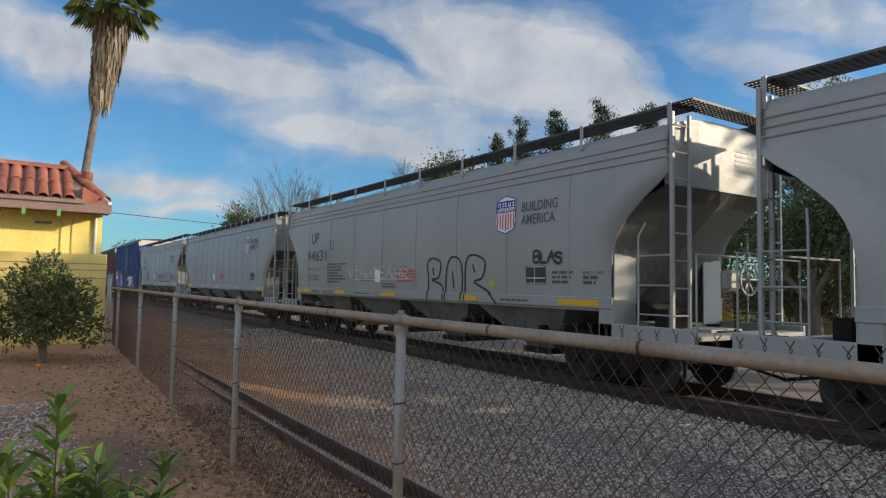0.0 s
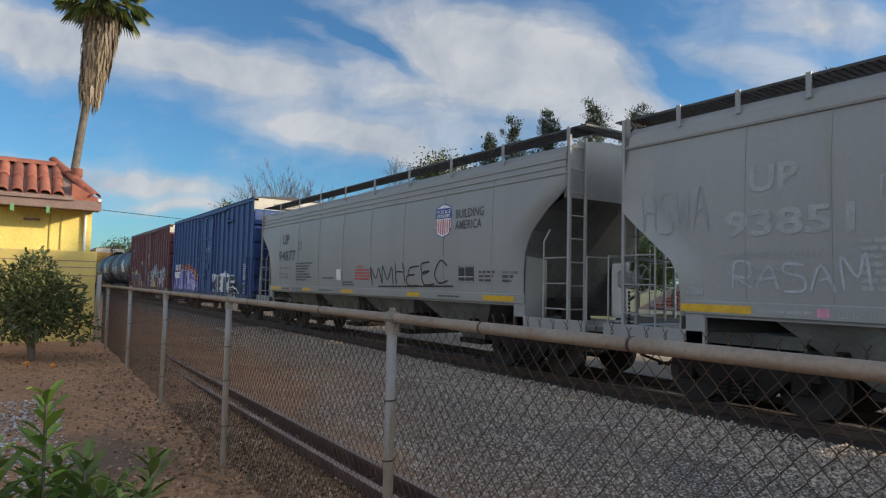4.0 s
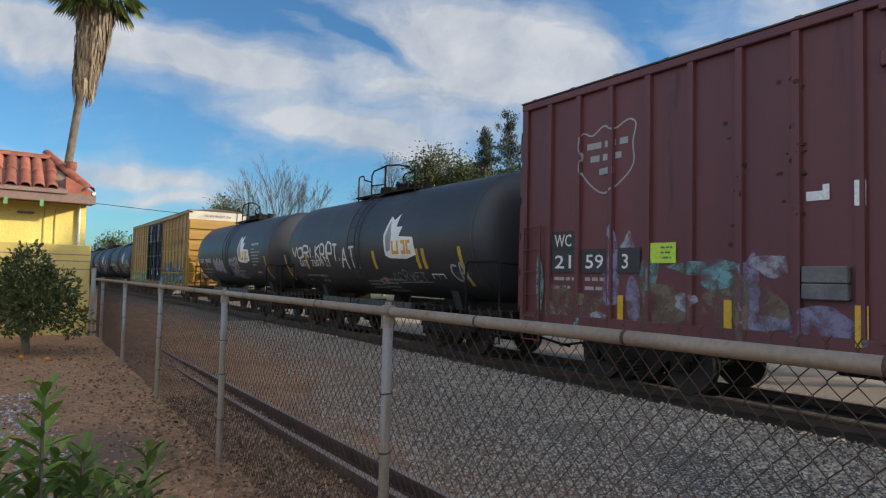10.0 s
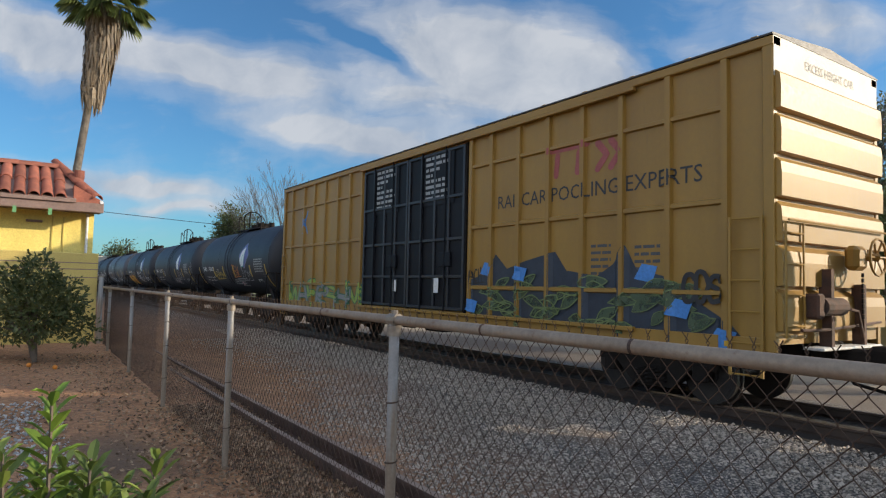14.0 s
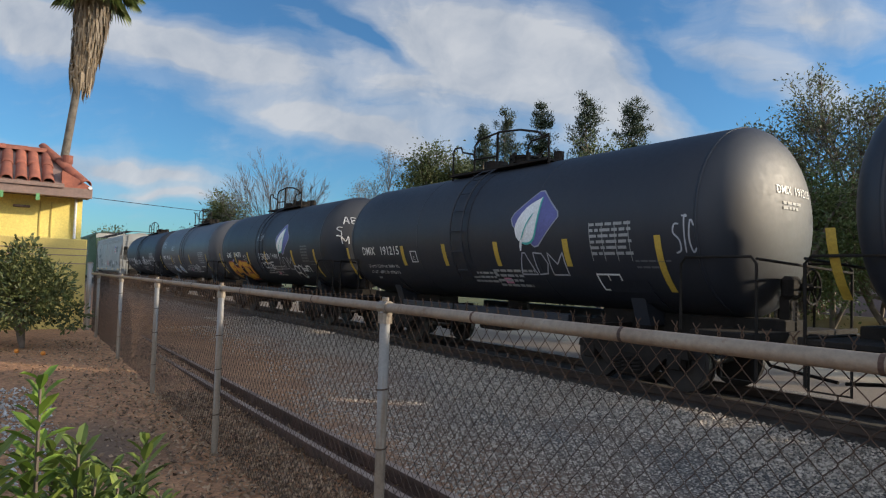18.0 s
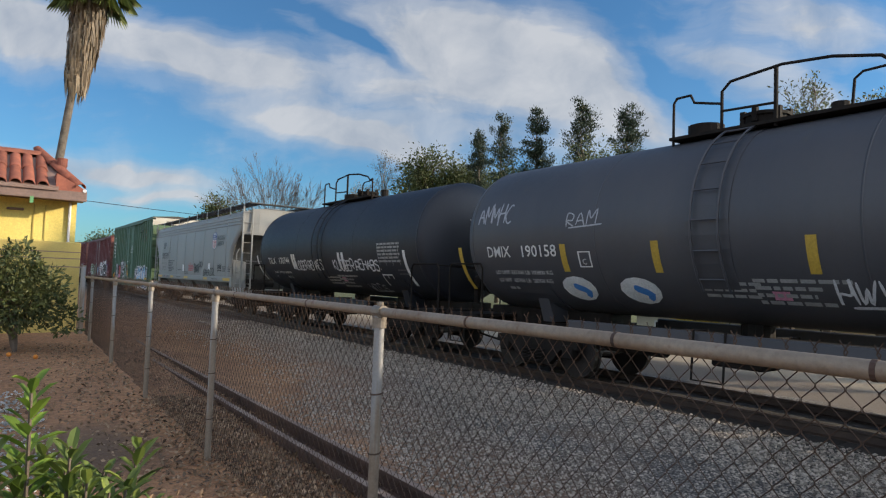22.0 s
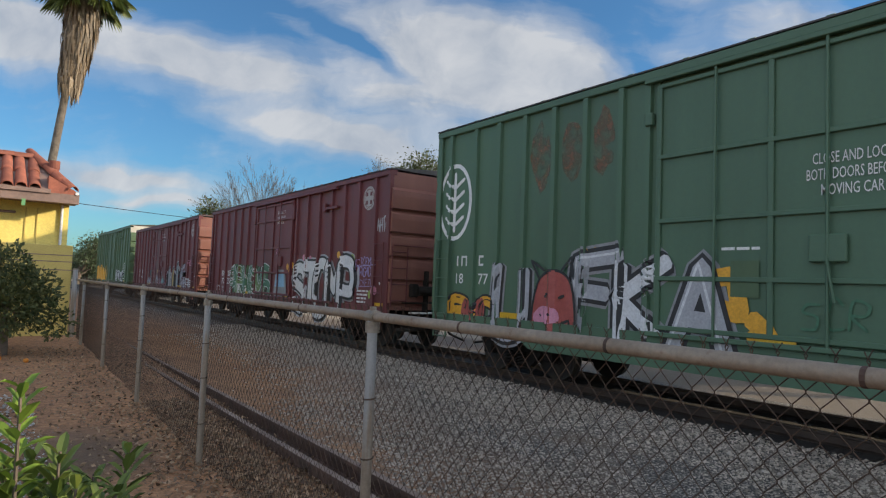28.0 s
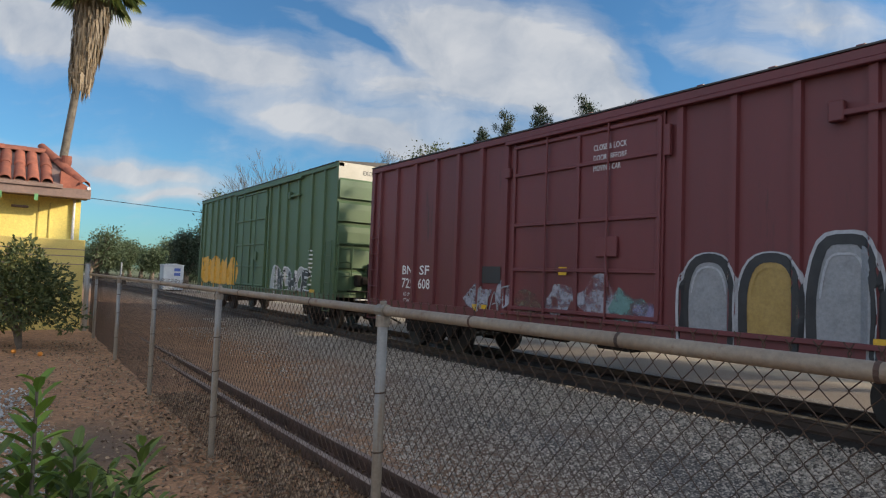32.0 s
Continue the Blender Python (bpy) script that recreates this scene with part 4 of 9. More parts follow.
        # legs and ladders at the end corners
        for sx in (-1, 1):
            st = Shape().box(sx * (w - 0.04) - 0.035, sx * (w - 0.04) + 0.035, sy * (h - 0.02) - 0.03, sy * (h - 0.02) + 0.03, deck + 0.1, eave + 0.28, 0.008)
            la = part("corner_ladder", st, body, car, "galvanised corner ladder")
            part("stile", Shape().box(sx * (w - 0.42) - 0.03, sx * (w - 0.42) + 0.03, sy * (h + 0.02) - 0.025, sy * (h + 0.02) + 0.025, deck + 0.1, eave + 0.26, 0.008), body, la)
            rungs(la, sx * (w - 0.04), sx * (w - 0.42), sy * (h + 0.02), sy * (h + 0.02), [deck + 0.35 + 0.43 * k for k in range(8)], body)
            gr = Shape().tube([(sx * (w - 0.02), sy * (h - 0.66), deck + 0.15), (sx * (w - 0.02), sy * (h - 0.66), 2.62), (sx * (w - 0.12), sy * (h - 0.6), 2.85)], 0.018, 6)
            rl = part("side_grab", gr, body, car)
            rungs(rl, sx * (w - 0.02), sx * (w - 0.02), sy * (h - 0.66), sy * (h - 0.02), [deck + 0.35, deck + 0.82, deck + 1.3], body)
        dk = Shape().box(-w + 0.05, w - 0.05, min(sy * (h - 0.1), sy * (h + 0.4)), max(sy * (h - 0.1), sy * (h + 0.4)), deck - 0.02, deck + 0.06, 0.01)
        dk.box(-0.45, 0.45, min(sy * (h - 2.4), sy * (h - 0.1)), max(sy * (h - 2.4), sy * (h - 0.1)), deck - 0.1, deck + 0.1)
        part("end_deck", dk, body, car)
        part("handrail", Shape().tube([(-w + 0.1, sy * (h + 0.36), deck + 0.05), (-w + 0.1, sy * (h + 0.36), deck + 1.3), (w - 0.1, sy * (h + 0.36), deck + 1.3), (w - 0.1, sy * (h + 0.36), deck + 0.05)], 0.018, 6), body, car)
        s = Shape()
        s.tube([(-0.95, sy * (h - 1.1), deck + 0.38), (0.2, sy * (h - 1.1), deck + 0.38)], 0.17, 12)
        s.box(-0.9, -0.3, sy * (h - 0.75) - 0.14, sy * (h - 0.75) + 0.14, deck + 0.08, deck + 0.42, 0.03)
        part("air_reservoir", s, STEEL_DARK, car)
    brake_wheel(car, 0.35, -h - 0.1, deck + 0.95, body)
    end_bars(car, 0.15, 4.15, (0.62, 0.5, 0.62, 0.55, 0.62, 0.3), 0.045, 0.085, GREY_TEXT, lambda x, z: -h + 0.012, 5)
    end_bars(car, w - 0.62, 3.8, (0.3,), 0.09, 0.1, GREY_TEXT, lambda x, z: -h + 0.05, 6)
    # running boards of open grating on brackets along both eaves, and crosswalks
    zb = eave + board
    for sx in (-1, 1):
        rb = part("running_board", running_board_mesh(length), None, car, "dark open-grate running board", at=(sx * (w * 0.74), 0, zb))
        if sx > 0:
            rb.scale = (-1, 1, 1)
        for k in range(posts):
            y = -h + 0.08 + k * (length - 0.16) / (posts - 1)
            part("board_bracket", Shape().box(sx * (w - 0.06) - 0.012, sx * (w - 0.06) + 0.012, y - 0.035, y + 0.035, eave - 0.02, zb + 0.02), body, car)
    for sy in (-1, 1):
        cw = Shape()
        for k in range(8):
            cw.box(-w * 0.9, w * 0.9, sy * (h + 0.05) - 0.225 + k * 0.06, sy * (h + 0.05) - 0.215 + k * 0.06, zb, zb + 0.035)
        for k in range(26):
            x = -w * 0.9 + k * w * 1.8 / 25
            cw.box(x - 0.012, x + 0.012, sy * (h + 0.05) - 0.22, sy * (h + 0.05) + 0.22, zb + 0.005, zb + 0.028)
        part("crosswalk", cw, GRATE, car, "dark open-grate end crosswalk")
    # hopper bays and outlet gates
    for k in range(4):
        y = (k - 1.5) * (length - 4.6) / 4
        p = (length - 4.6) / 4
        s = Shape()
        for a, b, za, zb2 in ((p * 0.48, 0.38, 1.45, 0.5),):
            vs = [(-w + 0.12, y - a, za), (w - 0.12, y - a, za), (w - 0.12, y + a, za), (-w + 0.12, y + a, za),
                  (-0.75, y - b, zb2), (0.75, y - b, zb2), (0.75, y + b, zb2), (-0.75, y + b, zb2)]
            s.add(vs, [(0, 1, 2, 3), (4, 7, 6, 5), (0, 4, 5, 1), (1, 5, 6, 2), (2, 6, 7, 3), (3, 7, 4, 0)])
        part("hopper_bay", s, BAY, car, "hopper bay under the sill, shade put into its colour")
        part("outlet_gate", Shape().box(-0.9, 0.9, y - 0.42, y + 0.42, 0.38, 0.5, 0.02), STEEL_DARK, car)
    running_gear(car, length, h - 1.75, length + 1.45)
    return car, (lambda y, z: -bulge(z) - 0.003 if z > 1.61 else -w - 0.012), s_front + h


def running_board_mesh(length):
    key = ("board", round(length, 2))
    if key not in SHARED:
        s = Shape()
        h = length / 2
        for k in range(9):
            x = -0.28 + k * 0.07
            s.box(x - 0.004, x + 0.004, -h, h, -0.018, 0.018)
        n = int(length / 0.10)
        for k in range(n):
            y = -h + (k + 0.5) * length / n
            s.box(-0.28, 0.28, y - 0.012, y + 0.012, -0.012, 0.012)
        SHARED[key] = to_mesh("running_board", s.v, s.f, GRATE)
    return SHARED[key]


# ---- tank cars ----
def tank_car(label, s_front, s_rear, shell, group, radius=1.55, zc=2.77, ladder_at=0.0, platform=(-1.5, 1.95), mark=("", ""), deck_at=0.0):
    length = s_rear - s_front
    car = thing("tank_car", label, "tank car", group)
    h = length / 2
    dome = 0.62
    n, vs, fs = 48, [], []
    prof = [(-h + dome * (1 - math.sin(a)), radius * math.cos(a) ** 0.9) for a in [math.pi / 2 * (1 - k / 9) for k in range(9)]]
    prof = [(-h, 0.001)] + [(y, r) for y, r in prof[1:]] + [(-h + dome, radius)]
    for k in range(1, 12):
        prof.append((-h + dome + (length - 2 * dome) * k / 12, radius))
    prof += [(-y, r) for y, r in prof[::-1] if y <= -h + dome + 1e-6]
    for y, r in prof:
        vs += [(r * math.sin(2 * math.pi * k / n), y, zc + r * math.cos(2 * math.pi * k / n)) for k in range(n)]
    fs = [(i * n + k, i * n + (k + 1) % n, (i + 1) * n + (k + 1) % n, (i + 1) * n + k) for i in range(len(prof) - 1) for k in range(n)]
    part("tank_shell", to_mesh("tank_shell", vs, fs, shell, True), None, car, "smooth cylindrical steel tank")

    def hoop(y, wd, proud, material, name="weld_band", label=""):
        rr = radius + proud
        vs = [(q * math.sin(2 * math.pi * k / n), y + d, zc + q * math.cos(2 * math.pi * k / n)) for d, q in ((-wd / 2, radius - 0.01), (-wd / 2, rr), (wd / 2, rr), (wd / 2, radius - 0.01)) for k in range(n)]
        part(name, to_mesh(name, vs, [(i * n + k, i * n + (k + 1) % n, (i + 1) * n + (k + 1) % n, (i + 1) * n + k) for i in range(3) for k in range(n)], material, True), None, car, label)
    for y in (-h + dome, h - dome):
        hoop(y, 0.05, 0.006, shell)
    for y in (-length * 0.17, length * 0.17):
        hoop(y, 0.03, 0.004, shell)
    # ladder down the side at the middle
    for sx in (-1, 1):
        arc = [math.radians(a) for a in range(18, 131, 8)]
        rr = radius + 0.09
        la = part("side_ladder", Shape().tube([(sx * rr * math.sin(a), ladder_at - 0.22, zc + rr * math.cos(a)) for a in arc], 0.02, 5).tube([(sx * rr * math.sin(a), ladder_at + 0.22, zc + rr * math.cos(a)) for a in arc], 0.02, 5), shell, car)
        for a in arc[1::2]:
            part("rung", Shape().tube([(sx * rr * math.sin(a), ladder_at - 0.22, zc + rr * math.cos(a)), (sx * rr * math.sin(a), ladder_at + 0.22, zc + rr * math.cos(a))], 0.015, 5), shell, la)
        plate = Shape()
        r2 = radius + 0.012
        vs = [(sx * q * math.sin(a), ladder_at + d, zc + q * math.cos(a)) for q, d in ((radius - 0.02, -0.34), (r2, -0.34), (r2, 0.34), (radius - 0.02, 0.34)) for a in arc]
        m = len(arc)
        plate.add(vs, [(i * m + k, i * m + k + 1, (i + 1) * m + k + 1, (i + 1) * m + k) for i in range(3) for k in range(m - 1)])
        part("ladder_plate", plate, shell, car)
        part("step", Shape().tube([(sx * 1.45, ladder_at - 0.25, 1.15), (sx * 1.5, ladder_at - 0.25, 0.42), (sx * 1.5, ladder_at + 0.25, 0.42), (sx * 1.45, ladder_at + 0.25, 1.15)], 0.02, 5), STEEL_DARK, car)
    # top platform with handrails, manway and valves
    p0, p1 = platform
    slid = Vector((0, deck_at, 0))
    ztop = zc + radius
    pf = part("top_platform", Shape().box(-0.7, 0.7, p0 + 1.2, p1, ztop - 0.05, ztop + 0.0).box(-0.7, -0.3, p0, p0 + 1.2, ztop - 0.05, ztop).box(0.3, 0.7, p0, p0 + 1.2, ztop - 0.05, ztop), STEEL_DARK, car, "dark steel top platform", at=slid)
    x = -0.62
    zr = ztop + 0.72
    r = Shape()
    r.tube([(x, p1 - 0.03, ztop - 0.2), (x, p1 - 0.03, zr - 0.12), (x, p1 - 0.09, zr - 0.04), (x, p1 - 0.35, zr - 0.04), (x, p1 - 0.42, zr - 0.18), (x, 1.04, zr - 0.30)], 0.024, 6)
    r.tube([(x, 1.04, ztop - 0.15), (x, 1.04, zr - 0.1), (x, 0.9, zr + 0.03), (x, 0.1, zr + 0.1), (x, -0.6, zr + 0.03), (x, -1.2, zr - 0.12), (x, -1.35, zr - 0.25), (x, -1.5, zr - 0.2), (x, p0 - 0.02, ztop - 0.2)], 0.026, 6)
    r.tube([(x, 0.18, ztop - 0.1), (x, 0.18, zr + 0.1)], 0.032, 6)
    r.tube([(x, 1.04, zr - 0.42), (x, 0.18, zr - 0.46)], 0.02, 6)
    r.tube([(x, -0.85, ztop - 0.05), (x, -0.88, zr - 0.36), (x, -0.98, zr - 0.28), (x, -1.5, zr - 0.26)], 0.02, 6)
    part("handrail", r, STEEL_DARK, car, "black bent-pipe platform handrail", at=slid)
    s = Shape().disc((0, -0.1, ztop + 0.08), (0, 0, 1), 0.32, 0.3, 18)
    s.disc((0, -0.1, ztop + 0.25), (0, 0, 1), 0.36, 0.05, 18)
    for k in range(6):
        a = k * 1.047
        s.box(0.33 * math.cos(a) - 0.04, 0.33 * math.cos(a) + 0.04, -0.1 + 0.33 * math.sin(a) - 0.04, -0.1 + 0.33 * math.sin(a) + 0.04, ztop + 0.12, ztop + 0.34)
    part("manway", s, STEEL_DARK, car)
    part("valve_housing", Shape().disc((0, 0.95, ztop + 0.12), (0, 0, 1), 0.3, 0.32, 16), STEEL_DARK, car)
    part("relief_valve", Shape().disc((0, -1.2, ztop + 0.1), (0, 0, 1), 0.12, 0.3, 10), STEEL_DARK, car)
    # saddles, stub sills, end platforms and rails
    for sy in (-1, 1):
        y = sy * (h - 2.15)
        arc = [math.radians(a) for a in range(130, 231, 10)]
        s = Shape()
        vs = [(q * math.sin(a), y + d, zc + q * math.cos(a)) for q, d in ((radius - 0.02, -0.45), (radius + 0.02, -0.45), (radius + 0.02, 0.45), (radius - 0.02, 0.45)) for a in arc]
        m = len(arc)
        s.add(vs, [(i * m + k, i * m + k + 1, (i + 1) * m + k + 1, (i + 1) * m + k) for i in range(3) for k in range(m - 1)])
        s.prism([(-0.88, 1.50), (-0.7, 1.0), (0.7, 1.0), (0.88, 1.50), (0.75, 1.42), (0.5, 1.3), (-0.5, 1.3), (-0.75, 1.42)], "y", y - 0.15, y + 0.15)
        part("saddle", s, shell, car)
        part("stub_sill", Shape().box(-0.32, 0.32, min(sy * (h - 3.4), sy * (h + 0.1)), max(sy * (h - 3.4), sy * (h + 0.1)), 0.82, 1.24, 0.02), STEEL_DARK, car)
        part("end_platform", Shape().box(-1.45, 1.45, min(sy * (h - 0.75), sy * (h + 0.32)), max(sy * (h - 0.75), sy * (h + 0.32)), 1.0, 1.07, 0.01).box(-1.5, 1.5, sy * (h + 0.32) - 0.04, sy * (h + 0.32) + 0.04, 0.9, 1.1, 0.01), STEEL_DARK, car, "dark end platform with a pale step")
        for sx in (-1, 1):
            part("end_rail", Shape().tube([(sx * 1.45, sy * (h - 0.9), 1.05), (sx * 1.47, sy * (h - 0.9), 2.05), (sx * 1.47, sy * (h - 0.82), 2.15), (sx * 1.47, sy * (h + 0.2), 2.15), (sx * 1.47, sy * (h + 0.28), 2.05), (sx * 1.45, sy * (h + 0.28), 0.45)], 0.022, 6), STEEL_DARK, car, "bent pipe grab rail")
            part("step", Shape().tube([(sx * 1.42, sy * (h - 0.25), 1.0), (sx * 1.42, sy * (h - 0.25), 0.42), (sx * 1.42, sy * (h + 0.25), 0.42), (sx * 1.42, sy * (h + 0.25), 1.0)], 0.02, 5), STEEL_DARK, car)
        part("end_rail", Shape().tube([(-1.47, sy * (h + 0.28), 2.12), (1.47, sy * (h + 0.28), 2.0)], 0.02, 6), STEEL_DARK, car)
    part("under_walkway", Shape().box(-1.40, -1.26, -h + 3.3, h - 3.3, 0.90, 1.12, 0.02).box(1.26, 1.40, -h + 3.3, h - 3.3, 0.90, 1.12, 0.02), shell, car)
    part("bottom_outlet", Shape().disc((0, 0, zc - radius - 0.1), (0, 0, 1), 0.25, 0.3, 14).disc((0, 0, zc - radius - 0.4), (0, 0, 1), 0.1, 0.4, 10), STEEL_DARK, car)
    def head(x, z):
        r = min(0.999, math.hypot(x, z - zc) / radius) ** (1 / 0.9)
        return -h + dome * (1 - math.sqrt(1 - r * r)) - 0.006
    letters, number = mark
    if letters:
        end_lettering(car, letters, -0.35, 3.18, 0.13, WHITE_PAINT, head, 0.42, 0.004)
    end_lettering(car, number, 0.16, 3.18, 0.13, WHITE_PAINT, head, 0.62, 0.004)
    end_bars(car, -0.2, 3.02, (0.55, 0.45), 0.045, 0.08, GREY_TEXT, head, 3)
    brake_wheel(car, 0.25, -h - 0.22, 1.75, STEEL_DARK)
    part("brake_stand", Shape().box(-0.1, 0.0, -h - 0.05, -h + 0.1, 1.0, 1.6).tube([(0.4, -h - 0.2, 1.9), (1.4, -h + 0.28, 1.05)], 0.02, 5), STEEL_DARK, car)
    running_gear(car, length - 1.2, h - 2.15, length + 1.1)

    def surf(y, z):
        d = max(-1.0, min(1.0, (z - zc) / radius))
        return -radius * math.sqrt(max(0.0, 1 - d * d))
    return car, surf, s_front + h


# dirt plus the shade under the hopper end, both put into this dark grey
SLOPE = surface("grimy shade-toned slope sheet steel", (0.12, 0.12, 0.115), (0.085, 0.083, 0.078), 0.5, big=1.2, small=12, bump=0.06, streak=True, stain=(0.06, 0.05, 0.04), stain_at=0.6)
# paler than the black doors: light caught on the ribs is painted in
DOOR_EDGE = surface("light-catching black door ribs", (0.022, 0.024, 0.030), (0.015, 0.016, 0.02), 0.5, big=3, small=20, bump=0.05)
GRATE = surface("dark grating", (0.05, 0.05, 0.052), (0.08, 0.075, 0.07), 0.6, 0.4, big=3, small=30, bump=0.1)
# darker than the body paint: shade under the sill is in this colour, with stains
BAY = surface("shade-toned hopper bay steel", (0.20, 0.205, 0.19), (0.13, 0.13, 0.12), 0.65, big=1.5, small=14, bump=0.1, stain=(0.1, 0.08, 0.06), stain_at=0.58)
TRAIN = []           # (car, place of its middle along the train)


def add(built):
    TRAIN.append((built[0], built[2]))
    return built[0], built[1], built[2]


# ---- the train ----
GREY_HOPPER = surface("pale grey hopper paint", (0.265, 0.264, 0.252), (0.235, 0.233, 0.222), 0.5, big=0.7, small=14, bump=0.05, streak=True, stain=(0.23, 0.215, 0.185), stain_at=0.60, grain=0.06)
BLUE = surface("dusty blue boxcar paint", (0.020, 0.052, 0.172), (0.017, 0.043, 0.142), 0.5, big=0.6, small=12, bump=0.06, streak=True, stain=(0.06, 0.07, 0.13), stain_at=0.62, grain=0.06)
MAROON = surface("maroon boxcar paint", (0.128, 0.036, 0.038), (0.095, 0.028, 0.031), 0.55, big=0.8, small=14, bump=0.08, streak=True, stain=(0.045, 0.02, 0.018), stain_at=0.59, grain=0.06)
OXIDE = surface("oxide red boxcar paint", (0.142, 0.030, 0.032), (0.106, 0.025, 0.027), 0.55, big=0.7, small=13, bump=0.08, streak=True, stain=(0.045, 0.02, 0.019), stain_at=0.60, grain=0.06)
# the oxide paint again for the ends, sunlight put into its paler colour
OXIDE_LIT = surface("sunlit-tone oxide end paint", (0.22, 0.085, 0.06), (0.17, 0.06, 0.045), 0.6, big=0.9, small=13, bump=0.08, streak=True, stain=(0.15, 0.08, 0.06), stain_at=0.64, grain=0.06)
YELLOW = surface("golden yellow boxcar paint", (0.32, 0.178, 0.03), (0.26, 0.14, 0.026), 0.5, big=0.8, small=14, bump=0.06, streak=True, stain=(0.16, 0.09, 0.035), stain_at=0.66, grain=0.06)
GREEN = surface("faded green boxcar paint", (0.074, 0.142, 0.084), (0.059, 0.112, 0.067), 0.55, big=0.7, small=14, bump=0.07, streak=True, stain=(0.05, 0.075, 0.045), stain_at=0.64, grain=0.06)
GREEN_LIGHT = surface("light green boxcar paint", (0.08, 0.13, 0.06), (0.062, 0.105, 0.05), 0.55, big=0.7, small=14, bump=0.07, streak=True, stain=(0.06, 0.08, 0.045), stain_at=0.62, grain=0.06)
TANK_BLACK = surface("black tank paint", (0.017, 0.019, 0.026), (0.026, 0.027, 0.033), 0.56, gloss=0.45, big=0.5, small=12, bump=0.04, streak=True, stain=(0.05, 0.046, 0.042), stain_at=0.63, grain=0.06)
TANK_DUSTY = surface("dusty black tank paint", (0.030, 0.031, 0.036), (0.046, 0.045, 0.047), 0.5, gloss=0.5, big=0.5, small=12, bump=0.04, streak=True, stain=(0.075, 0.068, 0.06), stain_at=0.6, grain=0.06)
TANK_GREY = surface("weathered charcoal tank paint", (0.055, 0.056, 0.064), (0.075, 0.073, 0.078), 0.5, big=0.5, small=12, bump=0.05, streak=True, stain=(0.08, 0.07, 0.06), stain_at=0.62, grain=0.06)
CREAM = surface("off-white end panel paint", (0.52, 0.48, 0.40), (0.42, 0.38, 0.31), 0.6, big=1, small=14, bump=0.05, grain=0.06)
BLACK_DOOR = surface("black door paint", (0.007, 0.008, 0.011), (0.011, 0.012, 0.015), 0.6, gloss=0.2, big=1.0, small=14, bump=0.05)
ROOF_DARK = surface("dull dark roof", (0.045, 0.041, 0.04), (0.065, 0.056, 0.05), 0.6, 0.2, big=1.0, small=14, bump=0.05)


def spaced(a, b, n):
    return [a + (b - a) * k / (n - 1) for k in range(n)]


HOP = "covered hopper cars of the train"
BOX = "boxcars of the train"
TNK = "tank cars of the train"
SHIELD_BLUE = paint("deep blue emblem paint", (0.03, 0.06, 0.25))
SHIELD_RED = paint("red emblem paint", (0.5, 0.05, 0.06))
DARK_LETTER = paint("dark grey lettering", (0.07, 0.07, 0.075))
EMBLEM_PALE = paint("chalky faded white", (0.42, 0.38, 0.35))
PALE_PAPER = paint("white placard", (0.75, 0.75, 0.73))


def shield(car, surf, y, z, wide=0.68, high=0.82):
    """A plain shield emblem: blue head, red and white stripes."""
    def out(k):
        w, h = wide / 2 * k, high * k
        zc = z + high / 2
        return [(y + w, zc + h * 0.38), (y + w * 0.55, zc + h * 0.44), (y, zc + h * 0.5), (y - w * 0.55, zc + h * 0.44), (y - w, zc + h * 0.38), (y - w * 0.95, zc), (y - w, zc - h * 0.2), (y - w * 0.75, zc - h * 0.4), (y, zc - h * 0.5), (y + w * 0.75, zc - h * 0.4), (y + w, zc - h * 0.2), (y + w * 0.95, zc)]
    outline_patch(car, out(1.0), SHIELD_BLUE, surf, 0.004, "emblem", "shield emblem", 0.2)
    outline_patch(car, out(0.94), WHITE_PAINT, surf, 0.006, "emblem", "", 0.2)
    zc = z + high / 2
    w = wide / 2 * 0.9
    patch(car, y + w, y - w, zc + 0.06 * high, zc + 0.36 * high, SHIELD_BLUE, surf, 0.008, "emblem")
    letter_blocks(car, y + w * 0.8, zc + 0.21 * high, (0.08,) * 5, high * 0.1, 0.03, WHITE_PAINT, lambda a, b: surf(a, b) - 0.006, 0.02, "emblem")
    letter_blocks(car, y + w * 0.85, zc + 0.09 * high, (0.06,) * 7, high * 0.09, 0.02, WHITE_PAINT, lambda a, b: surf(a, b) - 0.006, 0.018, "emblem")
    for k in range(7):
        yy = y + w - (k + 0.5) * 2 * w / 7
        cut = 0.40 - 0.12 * (abs(k - 3) / 3) ** 2
        patch(car, yy + w / 15, yy - w / 15, zc - high * cut, zc + 0.03 * high, SHIELD_RED, surf, 0.008, "emblem")


